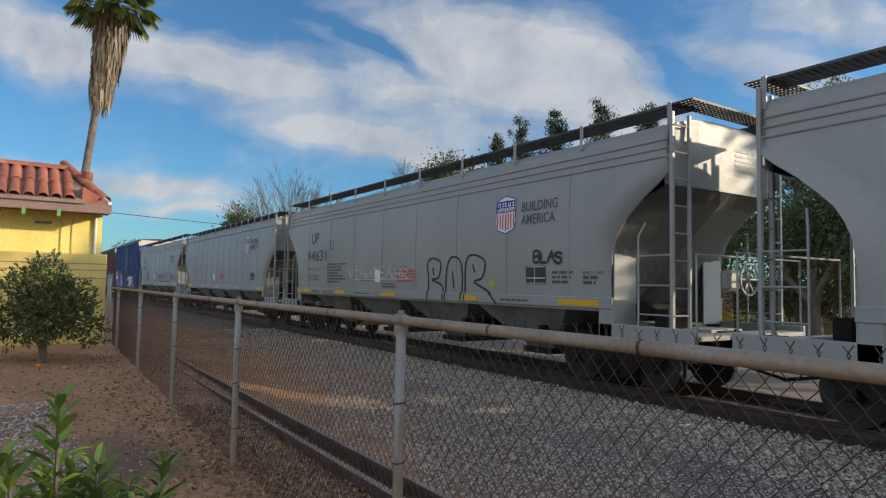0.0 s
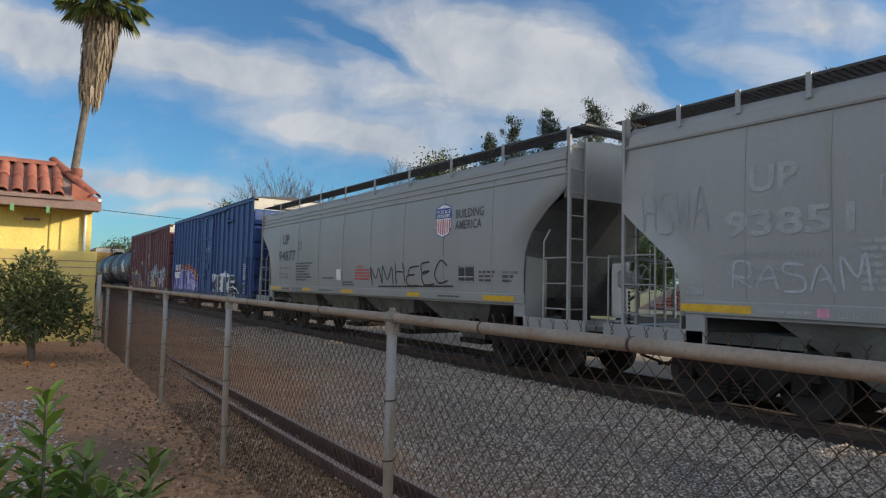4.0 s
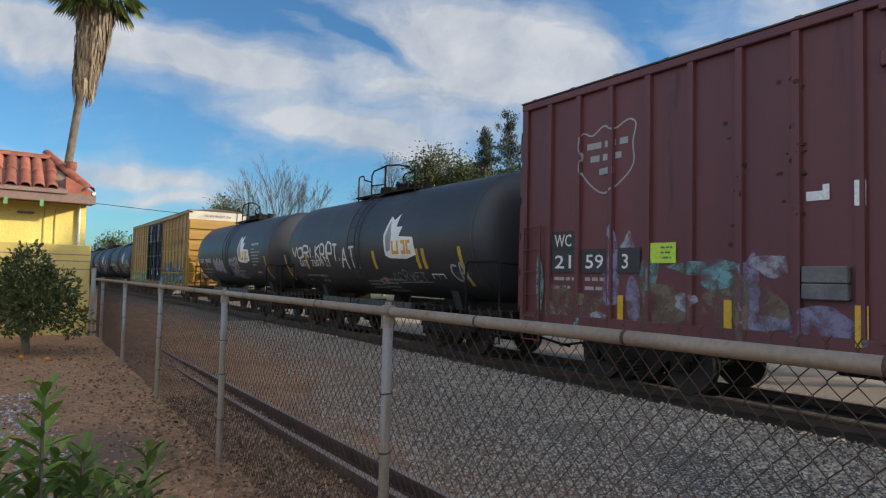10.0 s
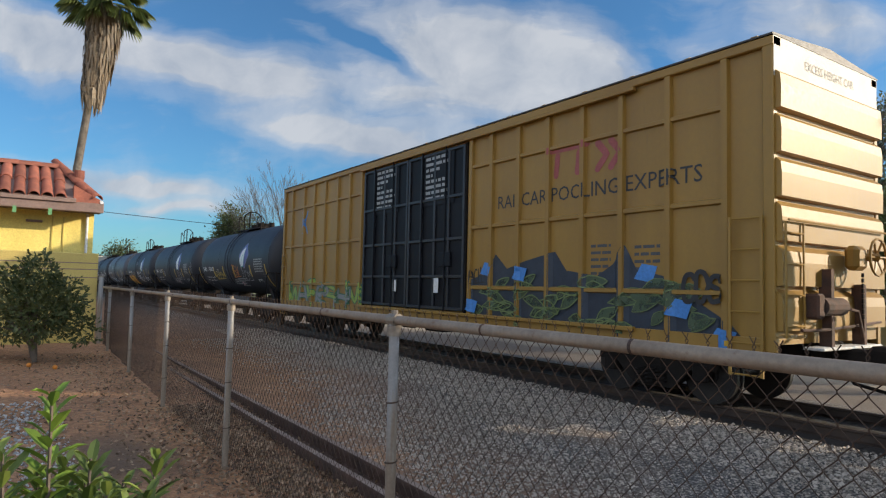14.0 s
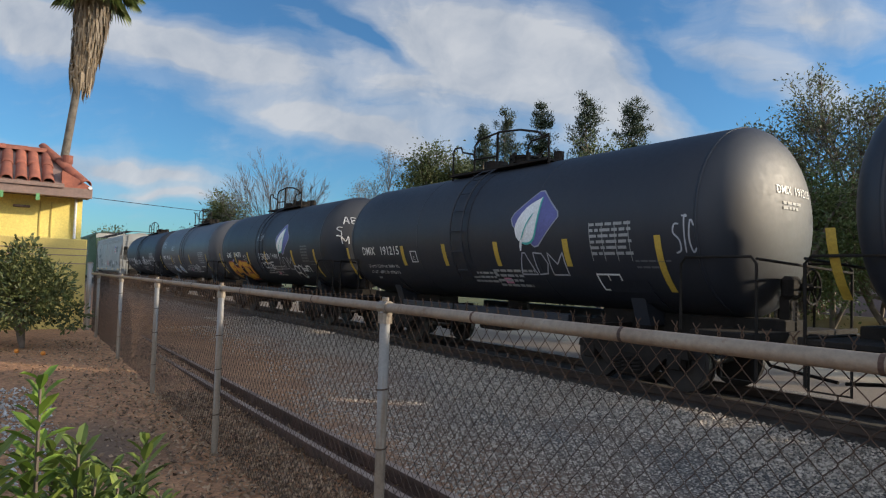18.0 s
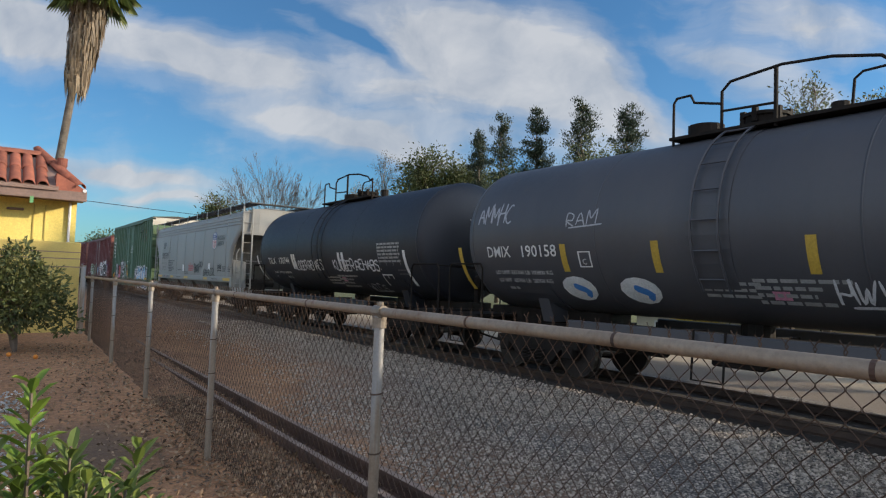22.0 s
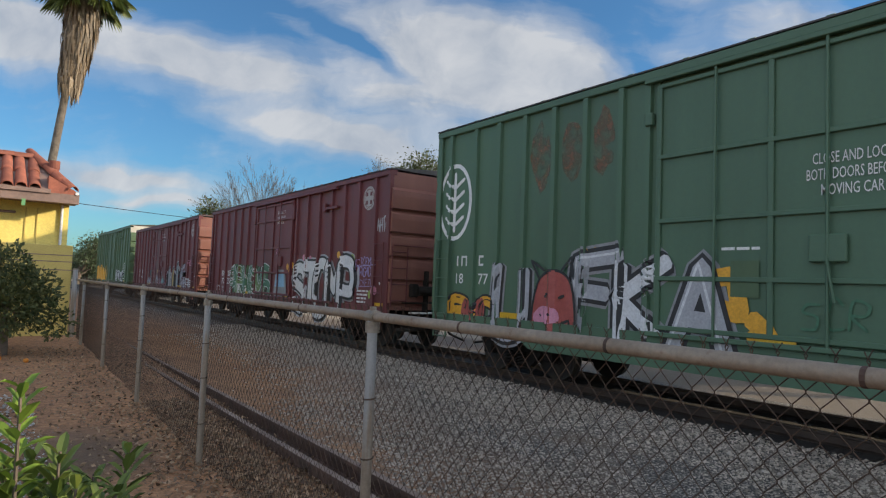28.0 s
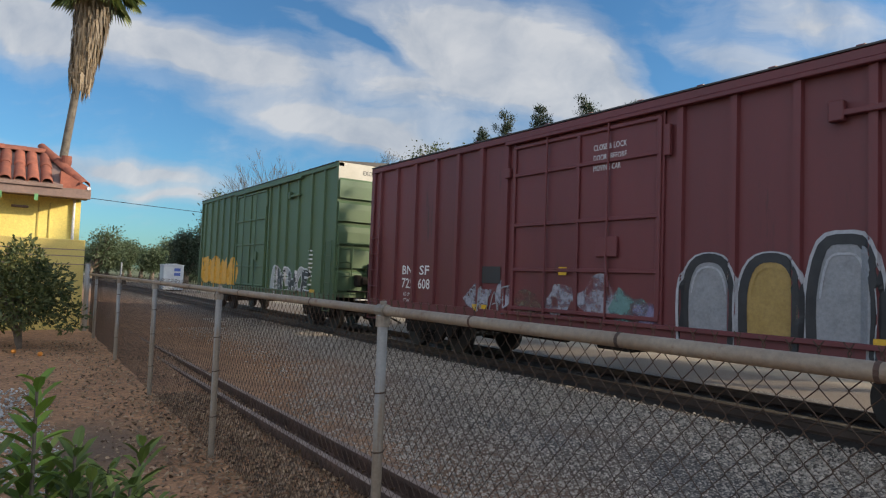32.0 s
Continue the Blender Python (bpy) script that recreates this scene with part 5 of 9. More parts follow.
def hopper_marks(car, surf, number, seed, logo_y=-4.55, logo_z=2.85, faded=False):
    """What every grey hopper of this line carries on its side."""
    ink = DARK_LETTER if not faded else GREY_TEXT
    lettering(car, "UP", 6.15, 3.12, 0.36, ink, surf, 0.68, 0.022)
    lettering(car, number, 6.5, 2.52, 0.35, ink, surf, 1.7, 0.022, label="black stencilled number")
    lettering(car, "CAPACITY 5250 CU FT", 6.5, 2.2, 0.09, ink, surf, 1.3)
    lettering(car, "LD LMT 222600", 6.45, 1.98, 0.08, ink, surf, 0.95)
    lettering(car, "LT WT  63400", 6.45, 1.85, 0.08, ink, surf, 0.95)
    bars(car, 4.75, 2.36, (1.5, 1.2, 1.15, 0.9, 1.25, 1.4, 0.95), 0.055, 0.095, ink, surf, seed)
    lettering(car, "PLATE", 4.5, 3.06, 0.05, ink, surf, 0.16)
    lettering(car, "C", 4.45, 2.92, 0.1, ink, surf)
    for a, b, c, d in ((4.53, 4.5, 2.86, 3.16), (4.28, 4.25, 2.86, 3.16), (4.53, 4.25, 2.86, 2.88), (4.53, 4.25, 3.14, 3.16)):
        patch(car, a, b, c, d, ink, surf, 0.005)
    shield(car, surf, logo_y, logo_z)
    lettering(car, "BUILDING", logo_y - 0.5, logo_z + 0.43, 0.2, DARK_LETTER, surf, 1.05, 0.008)
    lettering(car, "AMERICA", logo_y - 0.5, logo_z + 0.17, 0.2, DARK_LETTER, surf, 0.98, 0.008)
    # placard, dark data panel, small notices
    patch(car, -5.2, -5.78, 1.82, 2.18, BLACK_PAINT, surf, 0.005, "data_panel", "black data panel with white rules")
    for a, b, c, d in ((-5.22, -5.76, 1.93, 1.945), (-5.22, -5.76, 2.155, 2.165), (-5.22, -5.76, 1.835, 1.845), (-5.45, -5.46, 1.84, 2.16)):
        patch(car, a, b, c, d, WHITE_PAINT, surf, 0.008)
    bars(car, -5.95, 2.02, (0.55, 0.5, 0.42), 0.05, 0.09, ink, surf, seed + 1)
    lettering(car, "EMPTY LOAD", -6.75, 2.0, 0.06, ink, surf, 0.5)
    bars(car, -6.75, 1.92, (0.35, 0.3), 0.055, 0.09, ink, surf, seed + 2)
    lettering(car, "WARNING", -0.05, 2.2, 0.07, RED_TEXT, surf, 0.42)
    bars(car, 0.05, 2.1, (0.95, 1.05, 1.0, 0.9), 0.05, 0.085, RED_TEXT, surf, seed + 3)
    bars(car, 2.4, 1.86, (0.85,), 0.05, 0.09, ink, surf, seed + 4)
    bars(car, 0.9, 1.75, (0.7, 0.8), 0.04, 0.075, ink, surf, seed + 5)
    patch(car, 1.33, 1.02, 1.82, 2.16, PALE_PAPER, surf, 0.006, "placard", "small white placard")
    patch(car, 7.15, 6.85, 1.68, 1.84, GREY_TEXT, surf, 0.006, "placard")
    rows = ((7.2, 6.1), (4.0, 3.3), (0.9, 0.1), (-3.0, -3.6), (-6.15, -7.15))
    for a, b in rows:
        patch(car, a, b, 1.44, 1.55, YELLOW_TAPE, surf, 0.006, "reflector", "yellow reflective strip")
    patch(car, 5.25, 5.1, 1.44, 1.55, SPRAY["pink"], surf, 0.006, "reflector")
    lettering(car, "CH-110-012", 5.02, 1.44, 0.1, ink, surf, 0.75)
    bars(car, 6.0, 1.47, (0.7,), 0.04, 0.1, ink, surf, seed + 6)
    bars(car, 2.6, 1.47, (1.0,), 0.04, 0.1, ink, surf, seed + 7)
    bars(car, -4.4, 1.47, (0.9,), 0.04, 0.1, ink, surf, seed + 8)


add(hopper("pale grey covered hopper car with open-grate running boards", -12.2, 4.85, GREY_HOPPER, spaced(-6, 6, 8), HOP))
hop1 = add(hopper("pale grey covered hopper car with shield emblem and black scrawl", 6.23, 23.49, GREY_HOPPER, spaced(-6.4, 6.4, 8), HOP, posts=10))
hop2 = add(hopper("smooth pale grey covered hopper car with low running boards", 24.93, 41.63, GREY_HOPPER, spaced(-6.2, 6.2, 12), HOP, stripes=False, posts=18, board=0.30, straight=True))
hop3 = add(hopper("pale grey covered hopper car with black stencilled lettering", 42.85, 60.11, GREY_HOPPER, spaced(-6.4, 6.4, 8), HOP, posts=10))
hop4 = add(hopper("pale grey covered hopper car with shield emblem and black tags", 209.19, 226.27, GREY_HOPPER, spaced(-6.4, 6.4, 8), HOP, posts=10))
for (car, surf, mid), number, seed in ((hop1, "94631", 11), (hop2, "93851", 21), (hop3, "94877", 31), (hop4, "98599", 41)):
    hopper_marks(car, surf, number, seed, logo_z=3.02 if number == "93851" else 2.85, faded=number == "93851")
car, surf, mid = hop1
strokes(car, [rounded(run, 5) for run in (
             [(-1.5, 1.35), (-1.55, 1.9), (-1.5, 2.3), (-1.75, 2.42), (-2.1, 2.3), (-2.0, 1.95), (-1.7, 1.9), (-2.15, 1.75), (-2.2, 1.42)],
              [(-2.3, 1.4), (-2.35, 2.1), (-2.55, 2.42), (-2.9, 2.35), (-3.0, 2.0), (-2.95, 1.4)],
              [(-3.1, 1.42), (-3.15, 2.3), (-3.45, 2.45), (-3.85, 2.3), (-3.75, 1.95), (-3.45, 1.85), (-3.95, 1.65), (-4.3, 1.38)],
              [(-1.75, 2.2), (-1.8, 2.0)], [(-2.6, 2.1), (-2.65, 1.7)], [(-3.4, 2.25), (-3.5, 2.05)])], 0.05, SPRAY["black"], surf, 0.008, label="black sprayed bubble letters")
tag_line(car, surf, 3.1, -0.6, 1.9, 2.25, SPRAY["white"], 5, 9, 0.018)
word_tag(car, surf, "BLAS", -5.45, -6.25, 2.24, 2.44, SPRAY["black"], 6, 0.055)
patch(car, -4.0, -4.2, 1.75, 1.9, SPRAY["lime"], surf, 0.006)
car, surf, mid = hop3
tag_line(car, surf, -1.0, -4.9, 1.7, 2.35, SPRAY["black"], 7, 6, 0.045)
car, surf, mid = hop4
tag_line(car, surf, -1.15, -2.1, 1.72, 2.2, SPRAY["black"], 8, 6, 0.06)
word_tag(car, surf, "DCV", -2.13, -2.75, 2.06, 2.3, SPRAY["black"], 9, 0.045)
word_tag(car, surf, "GANER", -2.87, -3.92, 1.64, 1.92, SPRAY["black"], 10, 0.04)
word_tag(car, surf, "22L", -3.98, -4.85, 1.66, 1.98, SPRAY["black"], 14, 0.04)
patch(car, -3.64, -3.96, 1.89, 2.21, PALE_PAPER, surf, 0.006, "placard")
car, surf, mid = hop2
tag_line(car, surf, 7.9, 6.7, 2.6, 3.3, SPRAY["grey"], 12, 4, 0.03)
tag_line(car, surf, 6.4, 4.6, 1.75, 2.2, SPRAY["silver"], 13, 5, 0.04)

# boxcars: place of the side posts from each car's middle
LEFT8, RIGHT8 = [1.8, 2.55, 3.33, 4.1, 4.87, 5.63, 6.37, 7.1], [-1.8, -2.42, -3.27, -4.02, -4.8, -5.55, -6.36, -7.13]
blue = add(boxcar("tall blue boxcar with sprayed graffiti and white top panel", 61.25, 77.05, 5.34, BLUE, BLUE, LEFT8 + RIGHT8, (-1.36, 1.32), BOX, top_panel=CREAM))
car, surf, mid = blue
outline_patch(car, [(7.6, 1.2), (7.2, 1.75), (6.1, 2.1), (5.6, 2.32), (3.9, 2.34), (3.7, 2.2), (2.8, 2.2), (1.7, 1.65), (1.3, 1.2), (1.9, 1.02), (5.0, 1.0), (7.3, 1.0)], SPRAY["lilac"], surf, 0.006, "graffiti", "large lilac and purple graffiti")
for k, wedge in enumerate(([(7.2, 1.05), (6.3, 1.85), (5.85, 2.05), (6.1, 1.3)], [(5.45, 2.25), (4.0, 2.26), (4.15, 1.62), (4.7, 1.35), (5.3, 1.5)], [(3.6, 2.12), (2.9, 2.12), (2.2, 1.72), (3.2, 1.72)],
                            [(3.75, 1.52), (2.7, 1.5), (2.35, 1.02), (3.6, 1.02)], [(5.3, 1.3), (4.5, 1.2), (4.4, 1.02), (5.6, 1.02)], [(2.3, 1.5), (1.75, 1.42), (1.6, 1.1), (2.2, 1.05)])):
    outline_patch(car, wedge, SPRAY["purple"], surf, 0.012, "graffiti", "dark purple sprayed wedge")
    strokes(car, [wedge + wedge[:1]], 0.035, SPRAY["silver"], surf, 0.018, label="pale rim")
for wedge in ([(4.0, 1.85), (3.55, 2.2), (3.25, 1.62), (3.8, 1.5)], [(2.8, 1.62), (2.05, 1.38), (2.62, 1.08)], [(6.0, 1.75), (5.7, 2.1), (5.55, 1.2), (5.8, 1.1)]):
    outline_patch(car, wedge, SPRAY["mist"], surf, 0.022, "graffiti", "pale mint sprayed wedge")
for wedge in ([(5.5, 1.18), (5.1, 1.18), (5.05, 0.99), (5.55, 0.99)], [(4.3, 1.12), (3.9, 1.1), (3.85, 0.99), (4.35, 0.99)], [(3.0, 1.06), (2.6, 1.1), (2.55, 0.99), (3.05, 0.99)], [(7.3, 1.12), (6.9, 1.1), (6.95, 0.99), (7.35, 0.99)]):
    outline_patch(car, wedge, SPRAY["teal"], surf, 0.025, "graffiti", "teal sprayed corner")
strokes(car, [[(7.75, 1.1), (7.5, 1.7), (5.9, 2.4), (4.0, 2.45), (2.5, 2.25), (1.4, 1.7)]], 0.34, patchy("orange overspray", (0.5, 0.17, 0.04), 0.5), surf, 0.004, label="blotchy orange overspray", across=5)
strokes(car, [[(7.7, 1.1), (7.4, 1.6), (5.8, 2.32), (4.0, 2.38), (2.5, 2.2), (1.45, 1.65)]], 0.09, SPRAY["orange"], surf, 0.006, label="orange sprayed edge")
strokes(car, [[(7.2, 1.78), (6.1, 2.12), (5.6, 2.34), (3.9, 2.36), (3.7, 2.22), (2.8, 2.22), (1.7, 1.67)]], 0.04, SPRAY["black"], surf, 0.026)
rnd = random.Random(73)
BLOCKS = {"K": [(0, 0), (0.05, 1), (0.34, 0.98), (0.36, 0.64), (0.60, 0.97), (1.0, 0.94), (0.66, 0.53), (1.04, 0.02), (0.68, 0), (0.40, 0.36), (0.35, 0)],
          "E": [(0, 0), (0, 1), (0.95, 1), (0.95, 0.76), (0.36, 0.76), (0.36, 0.64), (0.85, 0.64), (0.85, 0.42), (0.36, 0.42), (0.36, 0.28), (1.0, 0.28), (1.0, 0)],
          "S": [(0, 0.42), (0, 1), (1, 1), (1, 0.78), (0.36, 0.78), (0.36, 0.66), (1, 0.66), (1, 0), (0, 0), (0, 0.25), (0.64, 0.25), (0.64, 0.42)]}
outline_patch(car, [(-1.32, 2.0), (-1.72, 2.12), (-2.0, 2.0), (-2.75, 1.98), (-3.0, 2.1), (-3.4, 2.06), (-3.7, 2.2), (-4.3, 2.0), (-5.45, 1.98), (-5.5, 1.25), (-6.0, 1.2), (-6.32, 0.72), (-5.3, 0.62), (-4.2, 0.85), (-3.0, 0.92), (-1.75, 0.92)], SPRAY["white"], surf, 0.008, "graffiti", "white field behind the letters")
for k, (c, y0, y1) in enumerate((("K", -1.5, -2.42), ("E", -2.5, -3.32), ("K", -3.4, -4.32), ("S", -4.42, -5.38))):
    tall = rnd.uniform(0.92, 1.0)
    outline_patch(car, [(y0 + (y1 - y0) * (a + rnd.uniform(-0.03, 0.03) + 0.06 * (b - 0.5)), 0.98 + tall * (b + rnd.uniform(-0.02, 0.02))) for a, b in BLOCKS[c]], SPRAY["black"], surf, 0.014, "graffiti", "black block letter with a white rim", 0.2)
swash = rounded([(-4.55, 0.98), (-4.9, 1.22), (-5.5, 1.24), (-5.95, 1.02), (-6.2, 0.72)], 4)
strokes(car, [swash], 0.42, SPRAY["white"], surf, 0.052, label="white rim of the swash", across=6)
strokes(car, [swash], 0.31, SPRAY["black"], surf, 0.058, label="black swash under the letters", across=6)
word_tag(car, surf, "ONE.", -5.62, -6.3, 1.35, 1.7, SPRAY["black"], 74, 0.045, 0.05)
for a, b, c, d in ((7.27, 6.6, 2.28, 2.62), (6.38, 5.82, 2.28, 2.62)):
    patch(car, a, b, c, d, WHITE_PAINT, surf, 0.005, "name_plate", "white painted name panel")
for a, b, c, d in ((7.27, 6.6, 1.82, 2.18), (6.38, 5.82, 1.82, 2.18)):
    patch(car, a, b, c, d, PALE_PAPER, surf, 0.028, "number_panel", "white painted number panel")
for tx, y, z, w in (("CO", 7.02, 2.36, 0.4), ("ER", 6.29, 2.36, 0.44), ("173", 7.02, 1.89, 0.42), ("660", 6.29, 1.89, 0.46)):
    lettering(car, tx, y, z, 0.21, BLACK_PAINT, surf, w, 0.008, 0.05)
bars(car, -6.5, 2.42, (0.45, 0.45, 0.4, 0.35, 0.3, 0.3, 0.38, 0.36), 0.045, 0.09, WHITE_PAINT, surf, 75)
patch(car, -6.46, -6.96, 1.22, 1.6, BLACK_PAINT, surf, 0.005, "data_panel")
for a, b, c, d in ((-6.46, -6.96, 1.59, 1.61), (-6.46, -6.96, 1.2, 1.22), (-6.46, -6.96, 1.33, 1.345), (-6.70, -6.715, 1.34, 1.6), (-6.46, -6.475, 1.22, 1.6), (-6.945, -6.96, 1.22, 1.6)):
    patch(car, a, b, c, d, WHITE_PAINT, surf, 0.008)
patch(car, -7.7, -7.77, 1.05, 1.5, YELLOW_TAPE, surf, 0.012, "reflector"), patch(car, -7.7, -7.77, 1.54, 2.0, YELLOW_TAPE, surf, 0.012, "reflector")
patch(car, -6.45, -6.85, 0.98, 1.1, YELLOW_TAPE, surf, 0.012, "reflector")
for z, tx in ((3.42, "CLOSE AND LOCK"), (3.3, "DOORS BEFORE"), (3.18, "MOVING CAR")):
    lettering(car, tx, -0.12, z, 0.085, WHITE_PAINT, surf, 0.68)

wc = add(boxcar("tall maroon boxcar with sprayed letters along its foot", 78.54, 94.30, 5.32, MAROON, MAROON, LEFT8 + RIGHT8, (-1.42, 1.36), BOX, top_panel=CREAM))
car, surf, mid = wc
for k, (y, w) in enumerate(((-1.95, 0.34), (-2.62, 0.1), (-2.85, 0.26), (-3.5, 0.28), (-4.3, 0.3), (-5.05, 0.32), (-5.82, 0.26), (-6.2, 0.1), (-6.58, 0.34))):
    letter_blocks(car, y, 4.28, (w,), 0.34, 0, GREY_TEXT, surf, 0.035)
for y, w in ((-1.95, 0.26), (-2.7, 0.26), (-3.5, 0.3), (-4.3, 0.26), (-5.05, 0.3), (-5.82, 0.3), (-6.62, 0.26)):
    letter_blocks(car, y, 3.46, (w,), 0.34, 0, GREY_TEXT, surf, 0.035)
graffiti(car, surf, -0.9, -7.0, 0.9, 2.3, [SPRAY["brown"], SPRAY["grey"], SPRAY["lilac"]], SPRAY["silver"], 81, 7, 0.34, SPRAY["brown"], rim=0.07, label="graffiti with a mint rim")
strokes(car, [[(-0.8, 2.0), (-1.1, 1.6), (-1.9, 2.25), (-2.5, 1.9), (-3.2, 2.2), (-4.0, 1.85), (-5.2, 2.3), (-5.6, 2.1), (-5.9, 2.45), (-6.6, 2.45), (-6.5, 1.6)]], 0.06, SPRAY["mint"], surf, 0.026)
strokes(car, [[(-2.9, 2.3), (-3.6, 2.6), (-4.3, 2.25), (-3.5, 2.2)]], 0.32, SPRAY["sky"], surf, 0.006)
WASHED = {k: patchy("washed-out " + k, c) for k, c in dict(lilac=(0.22, 0.19, 0.30), teal=(0.12, 0.24, 0.23), tan=(0.15, 0.11, 0.075), cyan=(0.15, 0.32, 0.33), pale=(0.33, 0.33, 0.38)).items()}
rnd = random.Random(82)
for k, (y, z, a, b, c) in enumerate(((6.6, 1.3, 0.9, 0.42, "tan"), (4.8, 1.35, 0.9, 0.5, "tan"), (3.3, 1.4, 0.7, 0.45, "tan"), (2.3, 1.25, 0.5, 0.3, "lilac"), (5.62, 1.9, 0.18, 0.85, "lilac"), (5.3, 2.25, 0.22, 0.35, "pale"),
                                     (5.2, 1.55, 0.16, 0.5, "lilac"), (4.85, 1.95, 0.2, 0.3, "teal"), (3.85, 2.02, 0.62, 0.14, "teal"), (3.65, 1.85, 0.3, 0.2, "cyan"), (3.2, 1.75, 0.15, 0.6, "lilac"), (2.9, 2.05, 0.3, 0.18, "pale"),
                                     (4.2, 1.5, 0.2, 0.16, "pale"), (7.35, 1.7, 0.12, 0.6, "teal"), (2.0, 1.1, 0.7, 0.08, "cyan"), (6.4, 1.05, 0.5, 0.08, "cyan"), (2.95, 1.25, 0.35, 0.12, "lilac"), (5.9, 1.1, 0.25, 0.2, "pale"))):
    outline_patch(car, rounded([(y + a * math.cos(i * 0.628) * rnd.uniform(0.55, 1.15), z + b * math.sin(i * 0.628) * rnd.uniform(0.55, 1.15)) for i in range(10)], 2), WASHED[c], surf, 0.006 + 0.0012 * k, "graffiti", "washed-out sprayed colour")
patch(car, 4.81, 4.36, 2.08, 2.40, SPRAY["acid"], surf, 0.02, "placard", "bright yellow-green placard")
bars(car, 4.76, 2.31, (0.34, 0.3, 0.32), 0.03, 0.08, SPRAY["green"], lambda y, z: surf(y, z) - 0.02, 85)
for y in (1.8, 5.42, 3.52, -1.6, -3.35, -5.2):
    patch(car, y + 0.05, y - 0.07, 1.05, 1.55, YELLOW_TAPE, surf, 0.03, "reflector")
patch(car, -7.2, -7.3, 1.35, 1.83, YELLOW_TAPE, surf, 0.012, "reflector"), patch(car, -7.2, -7.3, 1.87, 2.32, YELLOW_TAPE, surf, 0.012, "reflector")
for z, tx in ((3.44, "CLOSE AND LOCK"), (3.33, "DOORS BEFORE"), (3.22, "MOVING CAR")):
    lettering(car, tx, -0.1, z, 0.085, WHITE_PAINT, surf, 0.72)
for a, b, c in ((7.03, 6.44, "21"), (6.28, 5.72, "59"), (5.48, 5.02, "3")):
    patch(car, a, b, 1.92, 2.34, BLACK_PAINT, surf, 0.03, "number_panel")
    lettering(car, c, a - 0.08, 2.0, 0.24, WHITE_PAINT, surf, 0.42 if len(c) == 2 else None, 0.008, 0.034)
patch(car, 7.03, 6.44, 2.35, 2.68, BLACK_PAINT, surf, 0.03, "number_panel")
bars(car, 6.98, 1.78, (0.5, 0.4), 0.06, 0.16, GREY_TEXT, surf, 86), bars(car, 6.22, 1.78, (0.45, 0.4), 0.06, 0.16, GREY_TEXT, surf, 87)
emblem = rounded([(6.36, 4.15), (6.3, 4.42), (6.08, 4.34), (5.82, 4.48), (5.6, 4.38), (5.3, 4.5), (5.14, 4.4), (5.2, 4.1), (5.18, 3.75), (5.4, 3.5), (5.78, 3.3), (6.1, 3.46), (6.34, 3.75), (6.3, 4.0), (6.36, 4.15)], 3)
strokes(car, [emblem], 0.03, GREY_TEXT, surf, 0.006, "faded_emblem", "faded outlined shield")
bars(car, 6.2, 4.1, (0.9,), 0.11, 0.2, GREY_TEXT, surf, 88, "faded_emblem"), bars(car, 6.12, 3.87, (0.75,), 0.11, 0.2, GREY_TEXT, surf, 89, "faded_emblem"), bars(car, 5.92, 3.62, (0.35,), 0.11, 0.2, GREY_TEXT, surf, 90, "faded_emblem")
bars(car, -6.6, 2.45, (0.4, 0.3, 0.35), 0.04, 0.1, GREY_TEXT, surf, 83)
part("tool_box", Shape().box(-1.66, -1.52, 1.92, 2.46, 1.60, 1.80, 0.012).box(-1.655, -1.52, 1.92, 2.46, 1.81, 2.02, 0.012), surface("weathered grey board", (0.16, 0.155, 0.15), (0.10, 0.095, 0.09), 0.85, big=3, small=25, bump=0.3), car, "grey weathered box beside the door")
for a, b, c, d in ((1.85, 1.74, 2.75, 3.06), (2.44, 2.16, 2.86, 2.98), (2.24, 2.16, 2.98, 3.06), (-0.35, -0.62, 2.1, 2.4), (-0.3, -0.45, 1.9, 2.0)):
    patch(car, a, b, c, d, PALE_PAPER, surf, 0.02, "paper_scrap", "torn white paper")
patch(car, 0.45, -0.05, 2.15, 2.4, BLACK_PAINT, surf, 0.02, "data_panel"), patch(car, -0.35, -0.6, 1.62, 1.75, YELLOW_TAPE, surf, 0.02, "reflector")
lettering(car, "WC", 6.95, 2.4, 0.22, WHITE_PAINT, surf, 0.42, 0.008, 0.034)

RUST_SPOT = surface("dark rust spots", (0.035, 0.017, 0.014), (0.06, 0.028, 0.02), 0.9, big=5, small=30, bump=0.2)
rnd = random.Random(84)
for k in range(70):
    y, z = rnd.choice((-2.7, -3.4, -4.2, -5.0, -5.8, -6.5, 2.6, 3.5)) + rnd.gauss(0, 0.12), rnd.uniform(2.3, 4.6)
    a, b = rnd.uniform(0.02, 0.07), rnd.uniform(0.015, 0.045)
    outline_patch(car, [(y + a * math.cos(i * 0.785) * rnd.uniform(0.6, 1.2), z + b * math.sin(i * 0.785) * rnd.uniform(0.6, 1.3)) for i in range(8)], RUST_SPOT, surf, 0.004, "rust_spot", "", 0.2)

